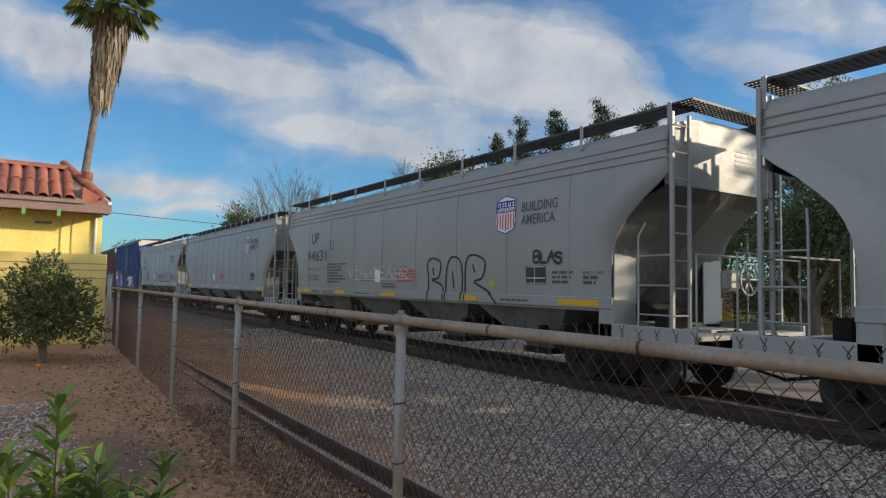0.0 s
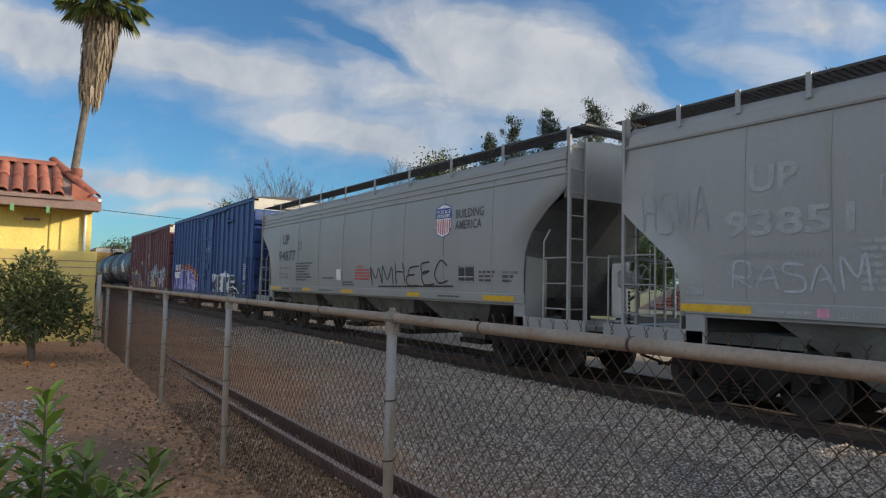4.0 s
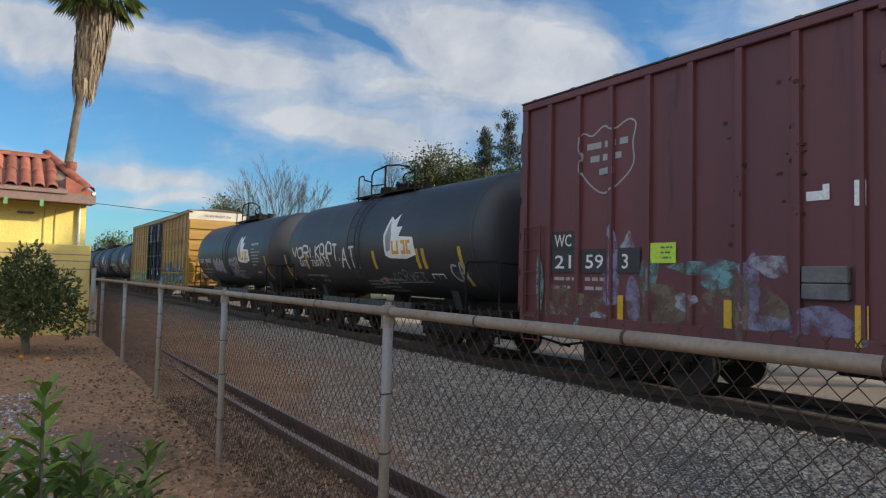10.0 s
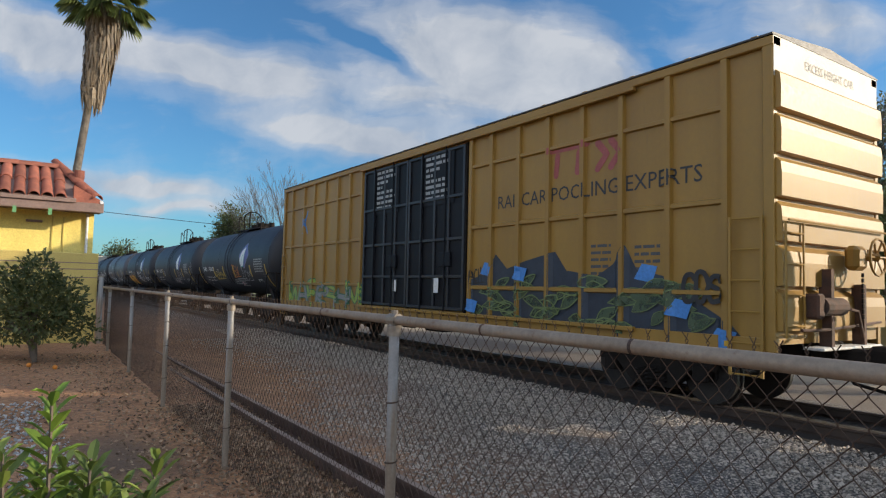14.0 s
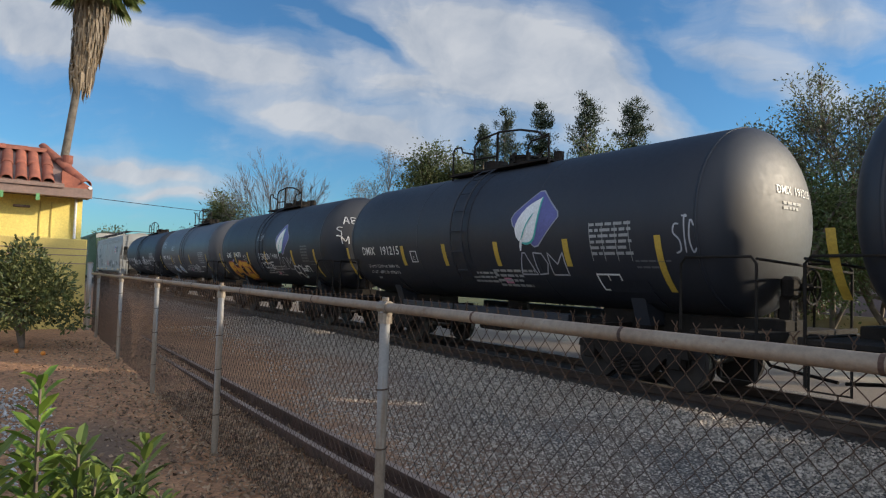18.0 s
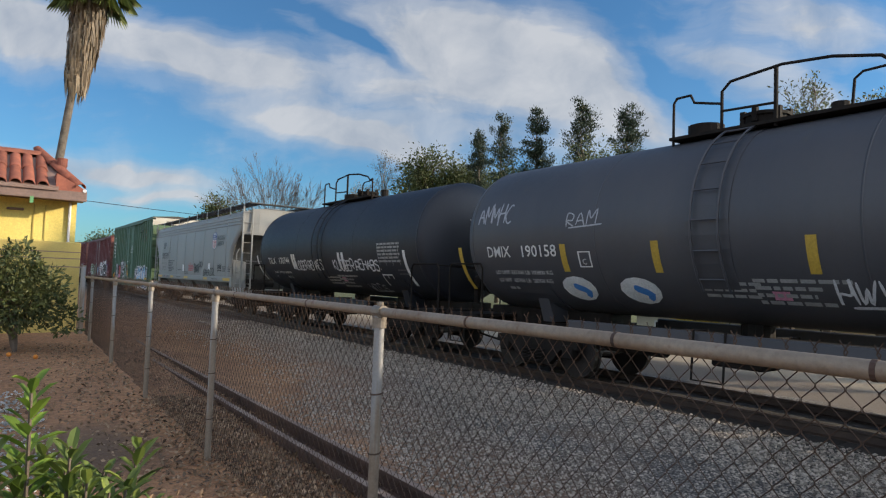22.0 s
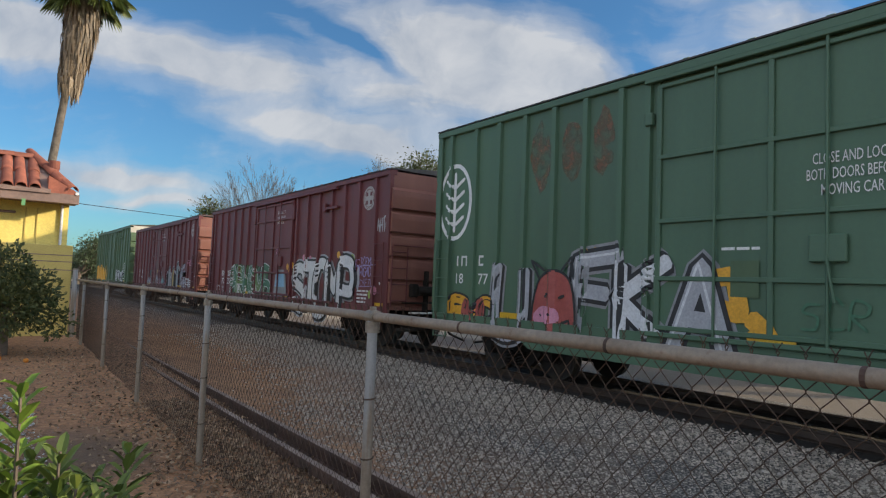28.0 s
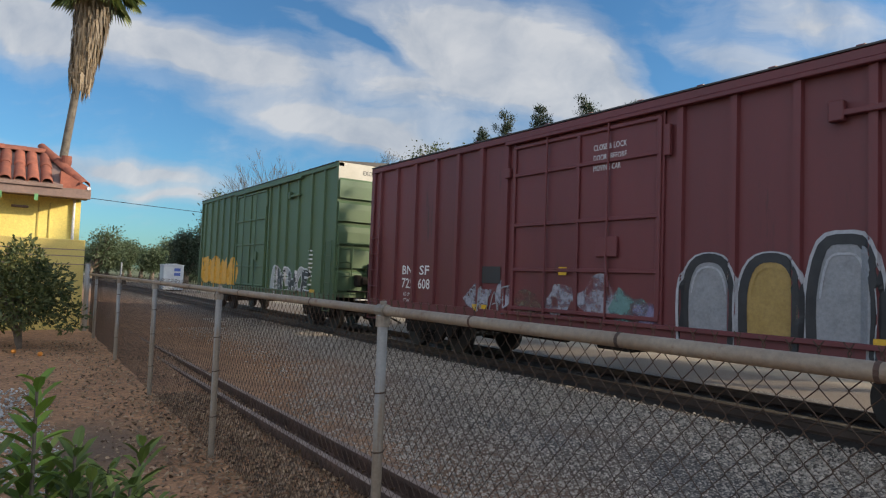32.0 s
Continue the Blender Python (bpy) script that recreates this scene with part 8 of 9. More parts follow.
def fence():
    fe = thing("chain_link_fence", "rusty chain link fence on galvanised pipe posts", "fence")
    posts = [2.85 - 2.88 * k for k in range(3, 0, -1)] + [2.85, 5.79, 8.60, 11.45, 14.3]
    for y in posts:
        z0 = yard(y) - 0.15
        p = part("post", Shape().tube([(FX, y, z0), (FX, y, FTOP - 0.02)], 0.0275, 12), POST_STEEL, fe, "galvanised post with rust stains", smooth=True)
        c = Shape().disc((FX, y, FTOP - 0.055), (0, 0, 1), 0.037, 0.055, 14)
        c.tube([(FX, y - 0.04, FTOP + 0.0), (FX, y + 0.04, FTOP + 0.0)], 0.034, 10)
        c.disc((FX, y, FTOP + 0.035), (0, 0, 1), 0.018, 0.03, 8)
        part("post_cap", c, GALV, p, "loop cap that holds the rail")
        for z in (0.35, 0.75, 1.05):
            part("tie_wire", Shape().tube([(FX + 0.031 * math.cos(a * 0.7), y + 0.031 * math.sin(a * 0.7), yard(y) + z + 0.002 * a) for a in range(10)], 0.004, 4), WIRE, p)
    end = part("end_post", Shape().tube([(FX - 0.02, 15.75, 0.05), (FX - 0.02, 15.75, 1.70)], 0.05, 12), POST_STEEL, fe, "stout end post beside the yard wall", smooth=True)
    part("post_cap", Shape().disc((FX - 0.02, 15.75, 1.71), (0, 0, 1), 0.056, 0.03, 12), GALV, end)
    ys = [-6.0, -1.1, 0.6, 1.33, 2.1, 3.75, 5.2, 6.8, 8.2, 9.6, 11.2, 12.8, 15.4]
    for a, b in zip(ys, ys[1:]):
        part("top_rail", Shape().tube([(FX, a + 0.004, FTOP), (FX, b - 0.004, FTOP)], 0.0245, 12), GALV_RUSTY, fe, "rust-stained pipe rail", smooth=True)
        part("rail_sleeve", Shape().tube([(FX, b - 0.006, FTOP), (FX, b + 0.006, FTOP)], 0.0262, 12), RUST, fe, "rusty pipe joint")
    # woven wire: each strand zigzags down from the twisted barbs above the rail to the ground
    pitch, rise, r = 0.0345, 0.0395, 0.0017
    xw = FX + 0.0275
    n = int((15.4 + 2.0) / pitch)
    vs, fs, rnd = [], [], random.Random(12)

    def wire(pts, r):
        o = len(vs)
        for i, q in enumerate(pts):
            p0, p1 = pts[max(i - 1, 0)], pts[min(i + 1, len(pts) - 1)]
            ty, tz = p1[1] - p0[1], p1[2] - p0[2]
            ln = math.hypot(ty, tz)
            ny, nz = -tz / ln * r, ty / ln * r
            vs.extend([(q[0] - r, q[1], q[2]), (q[0], q[1] + ny, q[2] + nz), (q[0] + r, q[1], q[2]), (q[0], q[1] - ny, q[2] - nz)])
        for i in range(len(pts) - 1):
            for c in range(4):
                fs.append((o + 4 * i + c, o + 4 * i + (c + 1) % 4, o + 4 * i + 4 + (c + 1) % 4, o + 4 * i + 4 + c))
    top = FTOP + 0.022
    for k in range(n):
        y = -2.0 + k * pitch + rnd.uniform(-0.0012, 0.0012)
        sg = 1 if k % 2 else -1
        mid = -2.0 + (k + 0.5 * sg) * pitch
        tall = rnd.uniform(0.030, 0.042)
        flare = 0.011 * rnd.uniform(0.6, 1.3)
        pts = [(xw - 0.004, mid + sg * flare, top + tall), (xw - 0.003, mid + sg * 0.003, top + tall * 0.62), (xw + 0.002 * sg, mid - sg * 0.0035, top + tall * 0.3)]
        z = top
        foot = yard(y) + 0.02
        while z > foot:
            bow = 0.485 * pitch * sg * (1 + rnd.uniform(-0.03, 0.03))
            pts += [(xw + 0.002 * sg, y + bow, z + rise * 0.1), (xw + 0.002 * sg, y + bow, z - rise * 0.1)]
            z -= rise
            sg = -sg
        wire(pts, r)
    ob = part("woven_wire", to_mesh("woven_wire", vs, fs, WIRE), None, fe, "rusty diamond mesh of woven wire")
    ob["kind"] = "stuff"


fence()

# ---- the yellow house behind the yard wall ----
WALL_Y = surface("yellow stucco", (0.55, 0.42, 0.13), (0.48, 0.36, 0.11), 0.9, big=1.5, small=45, bump=0.35, depth=0.006)
HOUSE_Y = surface("bright yellow house stucco", (0.78, 0.63, 0.19), (0.7, 0.56, 0.16), 0.9, big=1.5, small=45, bump=0.08, depth=0.006)
TILE = surface("terracotta roof tile", (0.27, 0.085, 0.05), (0.19, 0.06, 0.038), 0.8, big=4, small=30, bump=0.25, per_piece=0.6, stain=(0.12, 0.07, 0.05), stain_at=0.62)
FASCIA = surface("mauve-brown fascia board", (0.23, 0.15, 0.12), (0.18, 0.12, 0.1), 0.7, big=3, small=25, bump=0.15)
GREEN_PEG = paint("green rafter ends", (0.12, 0.3, 0.12))


def house():
    y0 = 16.0
    wl = thing("yard_wall", "yellow stucco yard wall with three grooved bands", "wall", kind="structure")
    part("wall_body", Shape().box(-9, 1.57, y0, y0 + 0.35, 0.0, 2.22, 0.02), WALL_Y, wl)
    for z in (1.67, 1.85, 1.99):
        part("groove", Shape().box(-9, 1.58, y0 - 0.006, y0 + 0.05, z, z + 0.02), FASCIA, wl)
    ho = thing("house", "yellow stucco house with terracotta tile roof", "house", at=(-0.12, 0, -0.24))
    hy = y0 + 0.9
    part("wall", Shape().box(-9, 1.64, hy, hy + 8, 0, 3.55), HOUSE_Y, ho)
    part("corner_trim", Shape().box(0.80, 0.825, hy - 0.02, hy, 2.3, 3.3).box(1.02, 1.04, hy - 0.02, hy, 2.3, 3.3), WALL_Y, ho)
    part("soffit", Shape().box(-9.3, 1.75, hy - 0.74, hy + 0.05, 3.42, 3.47), FASCIA, ho)
    part("fascia", Shape().box(-9.3, 1.75, hy - 0.8, hy - 0.74, 3.38, 3.6, 0.01), FASCIA, ho)
    for k in range(9):
        x = 0.72 - k * 0.64
        part("rafter_end", Shape().box(x - 0.035, x + 0.035, hy - 0.86, hy - 0.80, 3.26, 3.40), GREEN_PEG, ho)
    part("wall_lamp", Shape().box(0.30, 0.62, hy - 0.10, hy, 3.14, 3.19, 0.01), FASCIA, ho)
    part("vent_hole", Shape().disc((-0.75, hy - 0.01, 2.85), (0, 1, 0), 0.05, 0.03, 10), STEEL_DARK, ho)
    # short tiled skirt roof: barrel tiles in rows on a sloping bed, with a hip at the corner
    zb, slope = 3.62, 0.62
    part("roof_bed", Shape().prism([(hy - 0.85, zb - 0.05), (hy - 0.85, zb + 0.02), (hy + 0.85, zb + 0.90), (hy + 3, zb + 0.90), (hy + 3, zb - 0.05)], "x", -9.3, 1.2), FASCIA, ho)
    vs, fs = [], []
    nseg = 7
    for i, (yy, r) in enumerate(((0.0, 0.118), (0.95, 0.10))):
        for t in (0.0, 0.018):
            vs += [((r - t) * math.cos(math.pi * k / nseg), yy, (r - t) * math.sin(math.pi * k / nseg)) for k in range(nseg + 1)]
    m = nseg + 1
    for k in range(nseg):
        fs += [(k, k + 1, 2 * m + k + 1, 2 * m + k), (m + k + 1, m + k, 3 * m + k, 3 * m + k + 1), (k + 1, k, m + k, m + k + 1)]
    tile_me = to_mesh("roof_tile", vs, fs, TILE, True)
    ang = math.atan2(0.88, 1.7)
    rnd = random.Random(5)
    for c in range(20):
        x = 0.90 - c * 0.25
        for r in range(2):
            d = r * 0.88
            m4 = Matrix.Translation((x + rnd.uniform(-0.012, 0.012), hy - 0.82 + d * math.cos(ang), zb + 0.02 + d * math.sin(ang) + rnd.uniform(0, 0.012))) @ Matrix.Rotation(ang, 4, "X")
            part("roof_tile", tile_me, None, ho, at=m4)
    # ridge and hip tiles
    for c in range(12):
        part("roof_tile", tile_me, None, ho, at=Matrix.Translation((0.95 - c * 0.42, hy + 0.78, zb + 0.90)) @ Matrix.Rotation(radians(90), 4, "Z"))
    for r in range(4):
        d = r / 4
        part("roof_tile", tile_me, None, ho, at=Matrix.Translation((1.62 - 0.62 * d, hy - 0.8 + 1.45 * d, zb + 0.05 + 0.80 * d)) @ Matrix.Rotation(radians(22), 4, "Z") @ Matrix.Rotation(ang, 4, "X"))
    part("roof_side", Shape().prism([(1.15, zb - 0.03), (1.72, zb - 0.03), (1.72, zb + 0.02), (1.15, zb + 0.34)], "y", hy - 0.8, hy + 6), TILE, ho)
    v = Shape().tube([(1.3, hy + 0.1, zb + 0.1), (1.3, hy + 0.1, zb + 0.78)], 0.095, 14).tube([(1.3, hy + 0.1, zb + 0.62), (1.3, hy + 0.1, zb + 0.80)], 0.108, 14)
    part("vent_pipe", v, TILE, ho, "terracotta vent pipe on the roof")
    g = Shape().tube([(1.7, hy - 0.82, 3.62), (1.74, hy - 0.4, 3.6), (1.74, hy + 0.2, 3.6)], 0.04, 8).tube([(1.5, hy - 0.05, 3.4), (1.5, hy - 0.05, 2.3)], 0.03, 8)
    part("gutter_pipe", g, paint("white gutter pipe", (0.7, 0.7, 0.7)), ho)


house()


# ---- trees and plants ----
BARK = surface("grey-brown bark", (0.16, 0.12, 0.09), (0.09, 0.07, 0.055), 0.95, big=4, small=30, bump=0.6)
PALE_BARK = surface("pale twig bark", (0.21, 0.195, 0.18), (0.14, 0.13, 0.12), 0.95, big=4, small=30, bump=0.4)


TWIG_BARK = surface("grey winter twigs", (0.125, 0.105, 0.09), (0.085, 0.072, 0.062), 0.95, big=4, small=30, bump=0.3)


def leaf_material(name, a, b):
    if name in MATS:
        return MATS[name]
    m = bpy.data.materials.new(name)
    m.use_nodes = True
    nt = m.node_tree
    bs = nt.nodes["Principled BSDF"]
    geo = nt.nodes.new("ShaderNodeNewGeometry")
    col = mix(nt, geo.outputs["Random Per Island"], a, b)
    nt.links.new(col, bs.inputs["Base Color"])
    bs.inputs["Roughness"].default_value = 0.55
    tr = nt.nodes.new("ShaderNodeBsdfTranslucent")
    nt.links.new(col, tr.inputs["Color"])
    ms = nt.nodes.new("ShaderNodeMixShader")
    ms.inputs[0].default_value = 0.25
    nt.links.new(bs.outputs[0], ms.inputs[1]), nt.links.new(tr.outputs[0], ms.inputs[2])
    nt.links.new(ms.outputs[0], nt.nodes["Material Output"].inputs["Surface"])
    MATS[name] = m
    return m


def leaves_mesh(name, points, size, material, seed, droop=0.2, aspect=0.45):
    """Small folded leaves at the points: (place, outward way)."""
    rng = np.random.default_rng(seed)
    n = len(points)
    vs = np.zeros((n, 4, 3))
    p = np.array([q for q, _ in points], float)
    d = np.array([w for _, w in points], float) + rng.normal(0, 0.6, (n, 3))
    d[:, 2] -= droop
    d /= np.linalg.norm(d, axis=1)[:, None] + 1e-9
    side = np.cross(d, rng.normal(0, 1, (n, 3)))
    side /= np.linalg.norm(side, axis=1)[:, None] + 1e-9
    up = np.cross(side, d)
    ln = size * rng.uniform(0.6, 1.3, (n, 1))
    w = ln * aspect
    vs[:, 0] = p
    vs[:, 1] = p + d * ln * 0.5 + side * w * 0.5 + up * w * 0.18
    vs[:, 2] = p + d * ln
    vs[:, 3] = p + d * ln * 0.5 - side * w * 0.5 + up * w * 0.18
    fs = [(4 * i, 4 * i + 1, 4 * i + 2) for i in range(n)] + [(4 * i, 4 * i + 2, 4 * i + 3) for i in range(n)]
    return to_mesh(name, vs.reshape(-1, 3), fs, material)


def branch(s, rnd, p, d, length, r, level, tips, spread=0.6, gravity=0.0, kids=(3, 4), shrink=0.68, curve=0.15, thin=0.008):
    r = max(r, thin)
    pts, q, w = [Vector(p)], Vector(p), Vector(d).normalized()
    n = 4 if level > 1 else 3
    for i in range(n):
        w = (w + Vector((rnd.uniform(-curve, curve), rnd.uniform(-curve, curve), rnd.uniform(-curve, curve) - gravity))).normalized()
        q = q + w * length / n
        pts.append(q.copy())
    s.tube(pts, r, 6 if level > 2 else 4, False, taper=r * 0.55)
    if level <= 0:
        tips.append((pts[-1], w))
        tips.append((pts[-2], w))
        return
    for k in range(rnd.randint(*kids)):
        a = pts[rnd.choice((2, 3, len(pts) - 1)) if len(pts) > 3 else -1]
        v = (w + Vector((rnd.uniform(-1, 1), rnd.uniform(-1, 1), rnd.uniform(-0.5, 0.8))) * spread).normalized()
        branch(s, rnd, a, v, length * shrink * rnd.uniform(0.8, 1.15), r * 0.55, level - 1, tips, spread, gravity, kids, shrink, curve, thin)
    branch(s, rnd, pts[-1], w, length * shrink, r * 0.6, level - 1, tips, spread, gravity, kids, shrink, curve, thin)


def tree(name, label, at, height, seed, leaf=None, leaf_size=0.3, per_tip=6, levels=4, spread=0.6, trunk=0.2, bark=None, first=0.35, clump=0.5, group="", kids=(3, 4), thin=0.008, wide=1.0, bare_to=0.0):
    rnd = random.Random(seed)
    ob = thing(name, label, "tree", group, at=at)
    s, tips = Shape(), []
    branch(s, rnd, (0, 0, -0.2), (0.02, 0.02, 1), height * first, trunk, levels, tips, spread, kids=kids, thin=thin)
    top = max(p.z for p, _ in tips)
    k = height / top
    s.v = [(x * k * wide, y * k * wide, z * k) for x, y, z in s.v]
    tips = [(Vector((p.x * wide, p.y * wide, p.z)), w) for p, w in tips]
    part("trunk", to_mesh("trunk", s.v, s.f, bark or BARK, True), None, ob, "branching trunk and limbs")
    if leaf:
        pts = []
        for p, w in tips:
            for _ in range(per_tip):
                o = Vector((rnd.gauss(0, clump), rnd.gauss(0, clump), rnd.gauss(0, clump * 0.8)))
                if (p * k + o).z > bare_to:
                    pts.append((p * k + o, (o + w * 0.3).normalized()))
        c = part("crown", leaves_mesh("crown", pts, leaf_size, leaf, seed), None, ob, "crown of many small leaves")
    return ob


def bare_tree(at, height):
    """A winter tree: a short trunk and a fan of long limbs that end in fine twigs."""
    rnd = random.Random(3)
    ob = thing("bare_tree", "leafless winter tree with fine spreading twigs", "tree", at=at)
    fork = height * 0.34
    part("trunk", Shape().tube([(0, 0, -0.3), (0.1, 0.05, fork * 0.6), (0, 0, fork + 0.3)], 0.22, 9, taper=0.16), TWIG_BARK, ob, smooth=True)
    for k in range(20):
        a = 2.4 * k + rnd.uniform(-0.2, 0.2)
        lean = 0.15 + 1.15 * ((k + 0.5) / 20) ** 0.8
        d = Vector((math.sin(lean) * math.cos(a), math.sin(lean) * math.sin(a), math.cos(lean)))
        s, tips = Shape(), []
        branch(s, rnd, (0, 0, fork + rnd.uniform(-0.8, 0.3)), d, height * rnd.uniform(0.22, 0.27), 0.06, 4, tips, 0.55, -0.05, (2, 2), 0.68, 0.14, 0.013)
        part("limb", to_mesh("limb", s.v, s.f, TWIG_BARK, True), None, ob)


def pine(at, height, seed, leaf, width):
    """A slender conifer: upswept boughs that end in needle tufts, with gaps between."""
    rnd = random.Random(seed)
    ob = thing("pine_tree", "tall slender dark green pine beyond the track", "tree", "row of tall pines", at=at)
    s = Shape()
    s.tube([(0, 0, -0.3), (0.1, 0, height * 0.5), (0, 0.1, height)], 0.26, 8, taper=0.03)
    pts = []
    z = height * 0.28
    while z < height - 0.2:
        t = (z - height * 0.28) / (height * 0.72)
        for k in range(rnd.randint(3, 5) if t < 0.9 else 3):
            a = rnd.uniform(0, 6.283)
            reach = (width * (1 - t) ** 0.75 + 0.3) * rnd.uniform(0.35, 1.1)
            base = z + rnd.uniform(-0.4, 0.4)
            rise = reach * rnd.uniform(0.25, 0.6)
            tip = Vector((reach * math.cos(a), reach * math.sin(a), base + rise))
            s.tube([(0, 0, base), tip * 0.6 + Vector((0, 0, base * 0.4 - rise * 0.1)), tip], 0.05, 4, False, taper=0.015)
            out = Vector((math.cos(a) * 0.5, math.sin(a) * 0.5, 0.8))
            for c in range(rnd.randint(2, 4)):
                f = 1.0 - 0.28 * c
                hub = Vector((tip.x * f, tip.y * f, base + rise * f)) + Vector((rnd.gauss(0, 0.2), rnd.gauss(0, 0.2), rnd.gauss(0.05, 0.15)))
                size = rnd.uniform(0.16, 0.3)
                for j in range(52):
                    o = Vector((rnd.gauss(0, size), rnd.gauss(0, size), rnd.gauss(0, size * 0.85)))
                    pts.append((hub + o, out + o))
        z += height * 0.034 * rnd.uniform(0.7, 1.4)
    part("trunk", to_mesh("trunk", s.v, s.f, BARK, True), None, ob)
    part("crown", leaves_mesh("crown", pts, 0.26, leaf, seed, -0.3, 0.35), None, ob, "tufts of dark needles with gaps")


PINE_LEAF = leaf_material("pine needles", (0.018, 0.032, 0.018), (0.045, 0.062, 0.032))
OLIVE_LEAF = leaf_material("olive green leaves", (0.05, 0.07, 0.02), (0.12, 0.13, 0.045))
AIRY_LEAF = leaf_material("light olive leaves", (0.07, 0.085, 0.04), (0.17, 0.18, 0.09))
BUSH_LEAF = leaf_material("dark citrus leaves", (0.028, 0.05, 0.013), (0.115, 0.12, 0.035))
FRESH_LEAF = leaf_material("fresh green leaves", (0.09, 0.16, 0.02), (0.21, 0.31, 0.04))
FAR_LEAF = leaf_material("distant foliage", (0.05, 0.075, 0.03), (0.10, 0.125, 0.06))


def ray_place(px, py, dist):
    """A place dist metres off in the way seen at (px, py) from the middle of the view, in tangents."""
    d = Vector(SKY_F) + Vector(SKY_R) * px + Vector(SKY_U) * py
    d.z = 0
    d.normalize()
    return Vector((0, 0, 0)) + d * dist


def tangents(x, y):
    return (x - 784) / 1119.7, (441 - y) / 1119.7


def top_height(x, y, dist):
    px, py = tangents(x, y)
    d = Vector(SKY_F) + Vector(SKY_R) * px + Vector(SKY_U) * py
    return 1.65 + dist * d.z / math.hypot(d.x, d.y)


def stand(x, dist, y=480):
    p = ray_place(*tangents(x, y), dist)
    return (p.x, p.y, ground_z(p.x, p.y))


def grown(x, y, dist):
    """Where a tree stands and how tall it is, from the way to its tip and its distance."""
    at = stand(x, dist)
    return at, top_height(x, y, dist) - at[2]


def trees():
    for i, (x, y, dist, w) in enumerate(((848, 235, 74, 2.4), (886, 201, 70, 2.6), (950, 193, 66, 2.9), (1030, 180, 66, 3.6), (1112, 184, 62, 3.4))):
        at, hh = grown(x, y, dist)
        pine(at, hh, 30 + i, PINE_LEAF, w)

    def far(name, label, x, y, dist, seed, **more):
        at, hh = grown(x, y, dist)
        tree(name, label, at, hh, seed, **more)
    bare_tree(*grown(482, 272, 75))
    far("street_tree", "sparse tree with fine twigs and few pale leaves", 672, 264, 70, 8, leaf=PALE_LEAF, leaf_size=0.16, per_tip=3, levels=5, spread=0.5, trunk=0.2, bark=PALE_BARK, kids=(2, 3), thin=0.014, clump=0.3)
    far("street_tree", "round dense olive green tree", 785, 272, 80, 11, leaf=OLIVE_LEAF, leaf_size=0.42, per_tip=85, levels=3, spread=0.95, trunk=0.3, clump=0.85)
    far("street_tree", "rounded olive tree beside the pines", 838, 300, 82, 13, leaf=OLIVE_LEAF, leaf_size=0.42, per_tip=85, levels=3, spread=0.9, trunk=0.3, clump=0.8)
    far("street_tree", "dark evergreen broad-leaved tree", 408, 352, 85, 12, leaf=OLIVE_LEAF, leaf_size=0.34, per_tip=70, levels=3, spread=0.8, trunk=0.3, clump=0.7)
    far("street_tree", "olive tree under the pines", 1060, 262, 60, 16, leaf=OLIVE_LEAF, leaf_size=0.3, per_tip=40, levels=3, spread=0.9, trunk=0.3, clump=0.8)
    far("street_tree", "olive tree under the pines", 955, 290, 66, 18, leaf=OLIVE_LEAF, leaf_size=0.3, per_tip=40, levels=3, spread=0.9, trunk=0.3, clump=0.8)
    far("street_tree", "airy tree with small leaves and thin branches", 1478, 96, 30, 14, leaf=AIRY_LEAF, leaf_size=0.17, per_tip=4, levels=5, spread=0.65, trunk=0.15, clump=0.2, thin=0.012)
    far("street_tree", "leafy tree beyond the track", 1565, 108, 27, 15, leaf=AIRY_LEAF, leaf_size=0.16, per_tip=4, levels=5, spread=0.65, trunk=0.18, clump=0.32, kids=(2, 3))
    row = "row of trees beyond the track"
    for i, (x, y, hh) in enumerate(((25.0, -1.0, 10.3), (25.6, 0.8, 10.4), (24.6, 2.8, 10.3), (26.6, 1.8, 10.4), (26.8, -0.2, 10.3))):
        tree("street_tree", "leafy tree of the row beyond the track", (x, y, ground_z(x, y)), hh - ground_z(x, y), 90 + i, leaf=OLIVE_LEAF, leaf_size=0.5, per_tip=30, levels=4, spread=0.75, trunk=0.2, clump=0.6, group=row, wide=0.42, bare_to=7.6)
    # low leafy garden trees round the house
    for i, (x, y, hh) in enumerate(((24.0, 11.6, 6.9), (26.0, 9.0, 7.2), (27.5, 13.6, 6.6), (39.0, 25.5, 9.5), (40.0, 19.0, 10.5), (38.0, 15.0, 9.5), (33.0, 26.0, 7.0), (36.0, 31.0, 8.0))):
        tree("garden_tree", "leafy green garden tree by the house", (x, y, ground_z(x, y)), hh, 70 + i, leaf=GARDEN_LEAF, leaf_size=0.17 if i < 3 else 0.26, per_tip=34, levels=4, spread=0.85, trunk=0.14, clump=0.5, group="garden trees round the house", first=0.2, kids=(2, 3))
    tree("yellow_shrub", "shrub with yellow autumn leaves before the house", (27.2, 17.6, ground_z(27.2, 17.6)), 2.9, 79, leaf=YELLOW_LEAF, leaf_size=0.13, per_tip=20, levels=3, spread=0.8, trunk=0.05, clump=0.25, first=0.2)
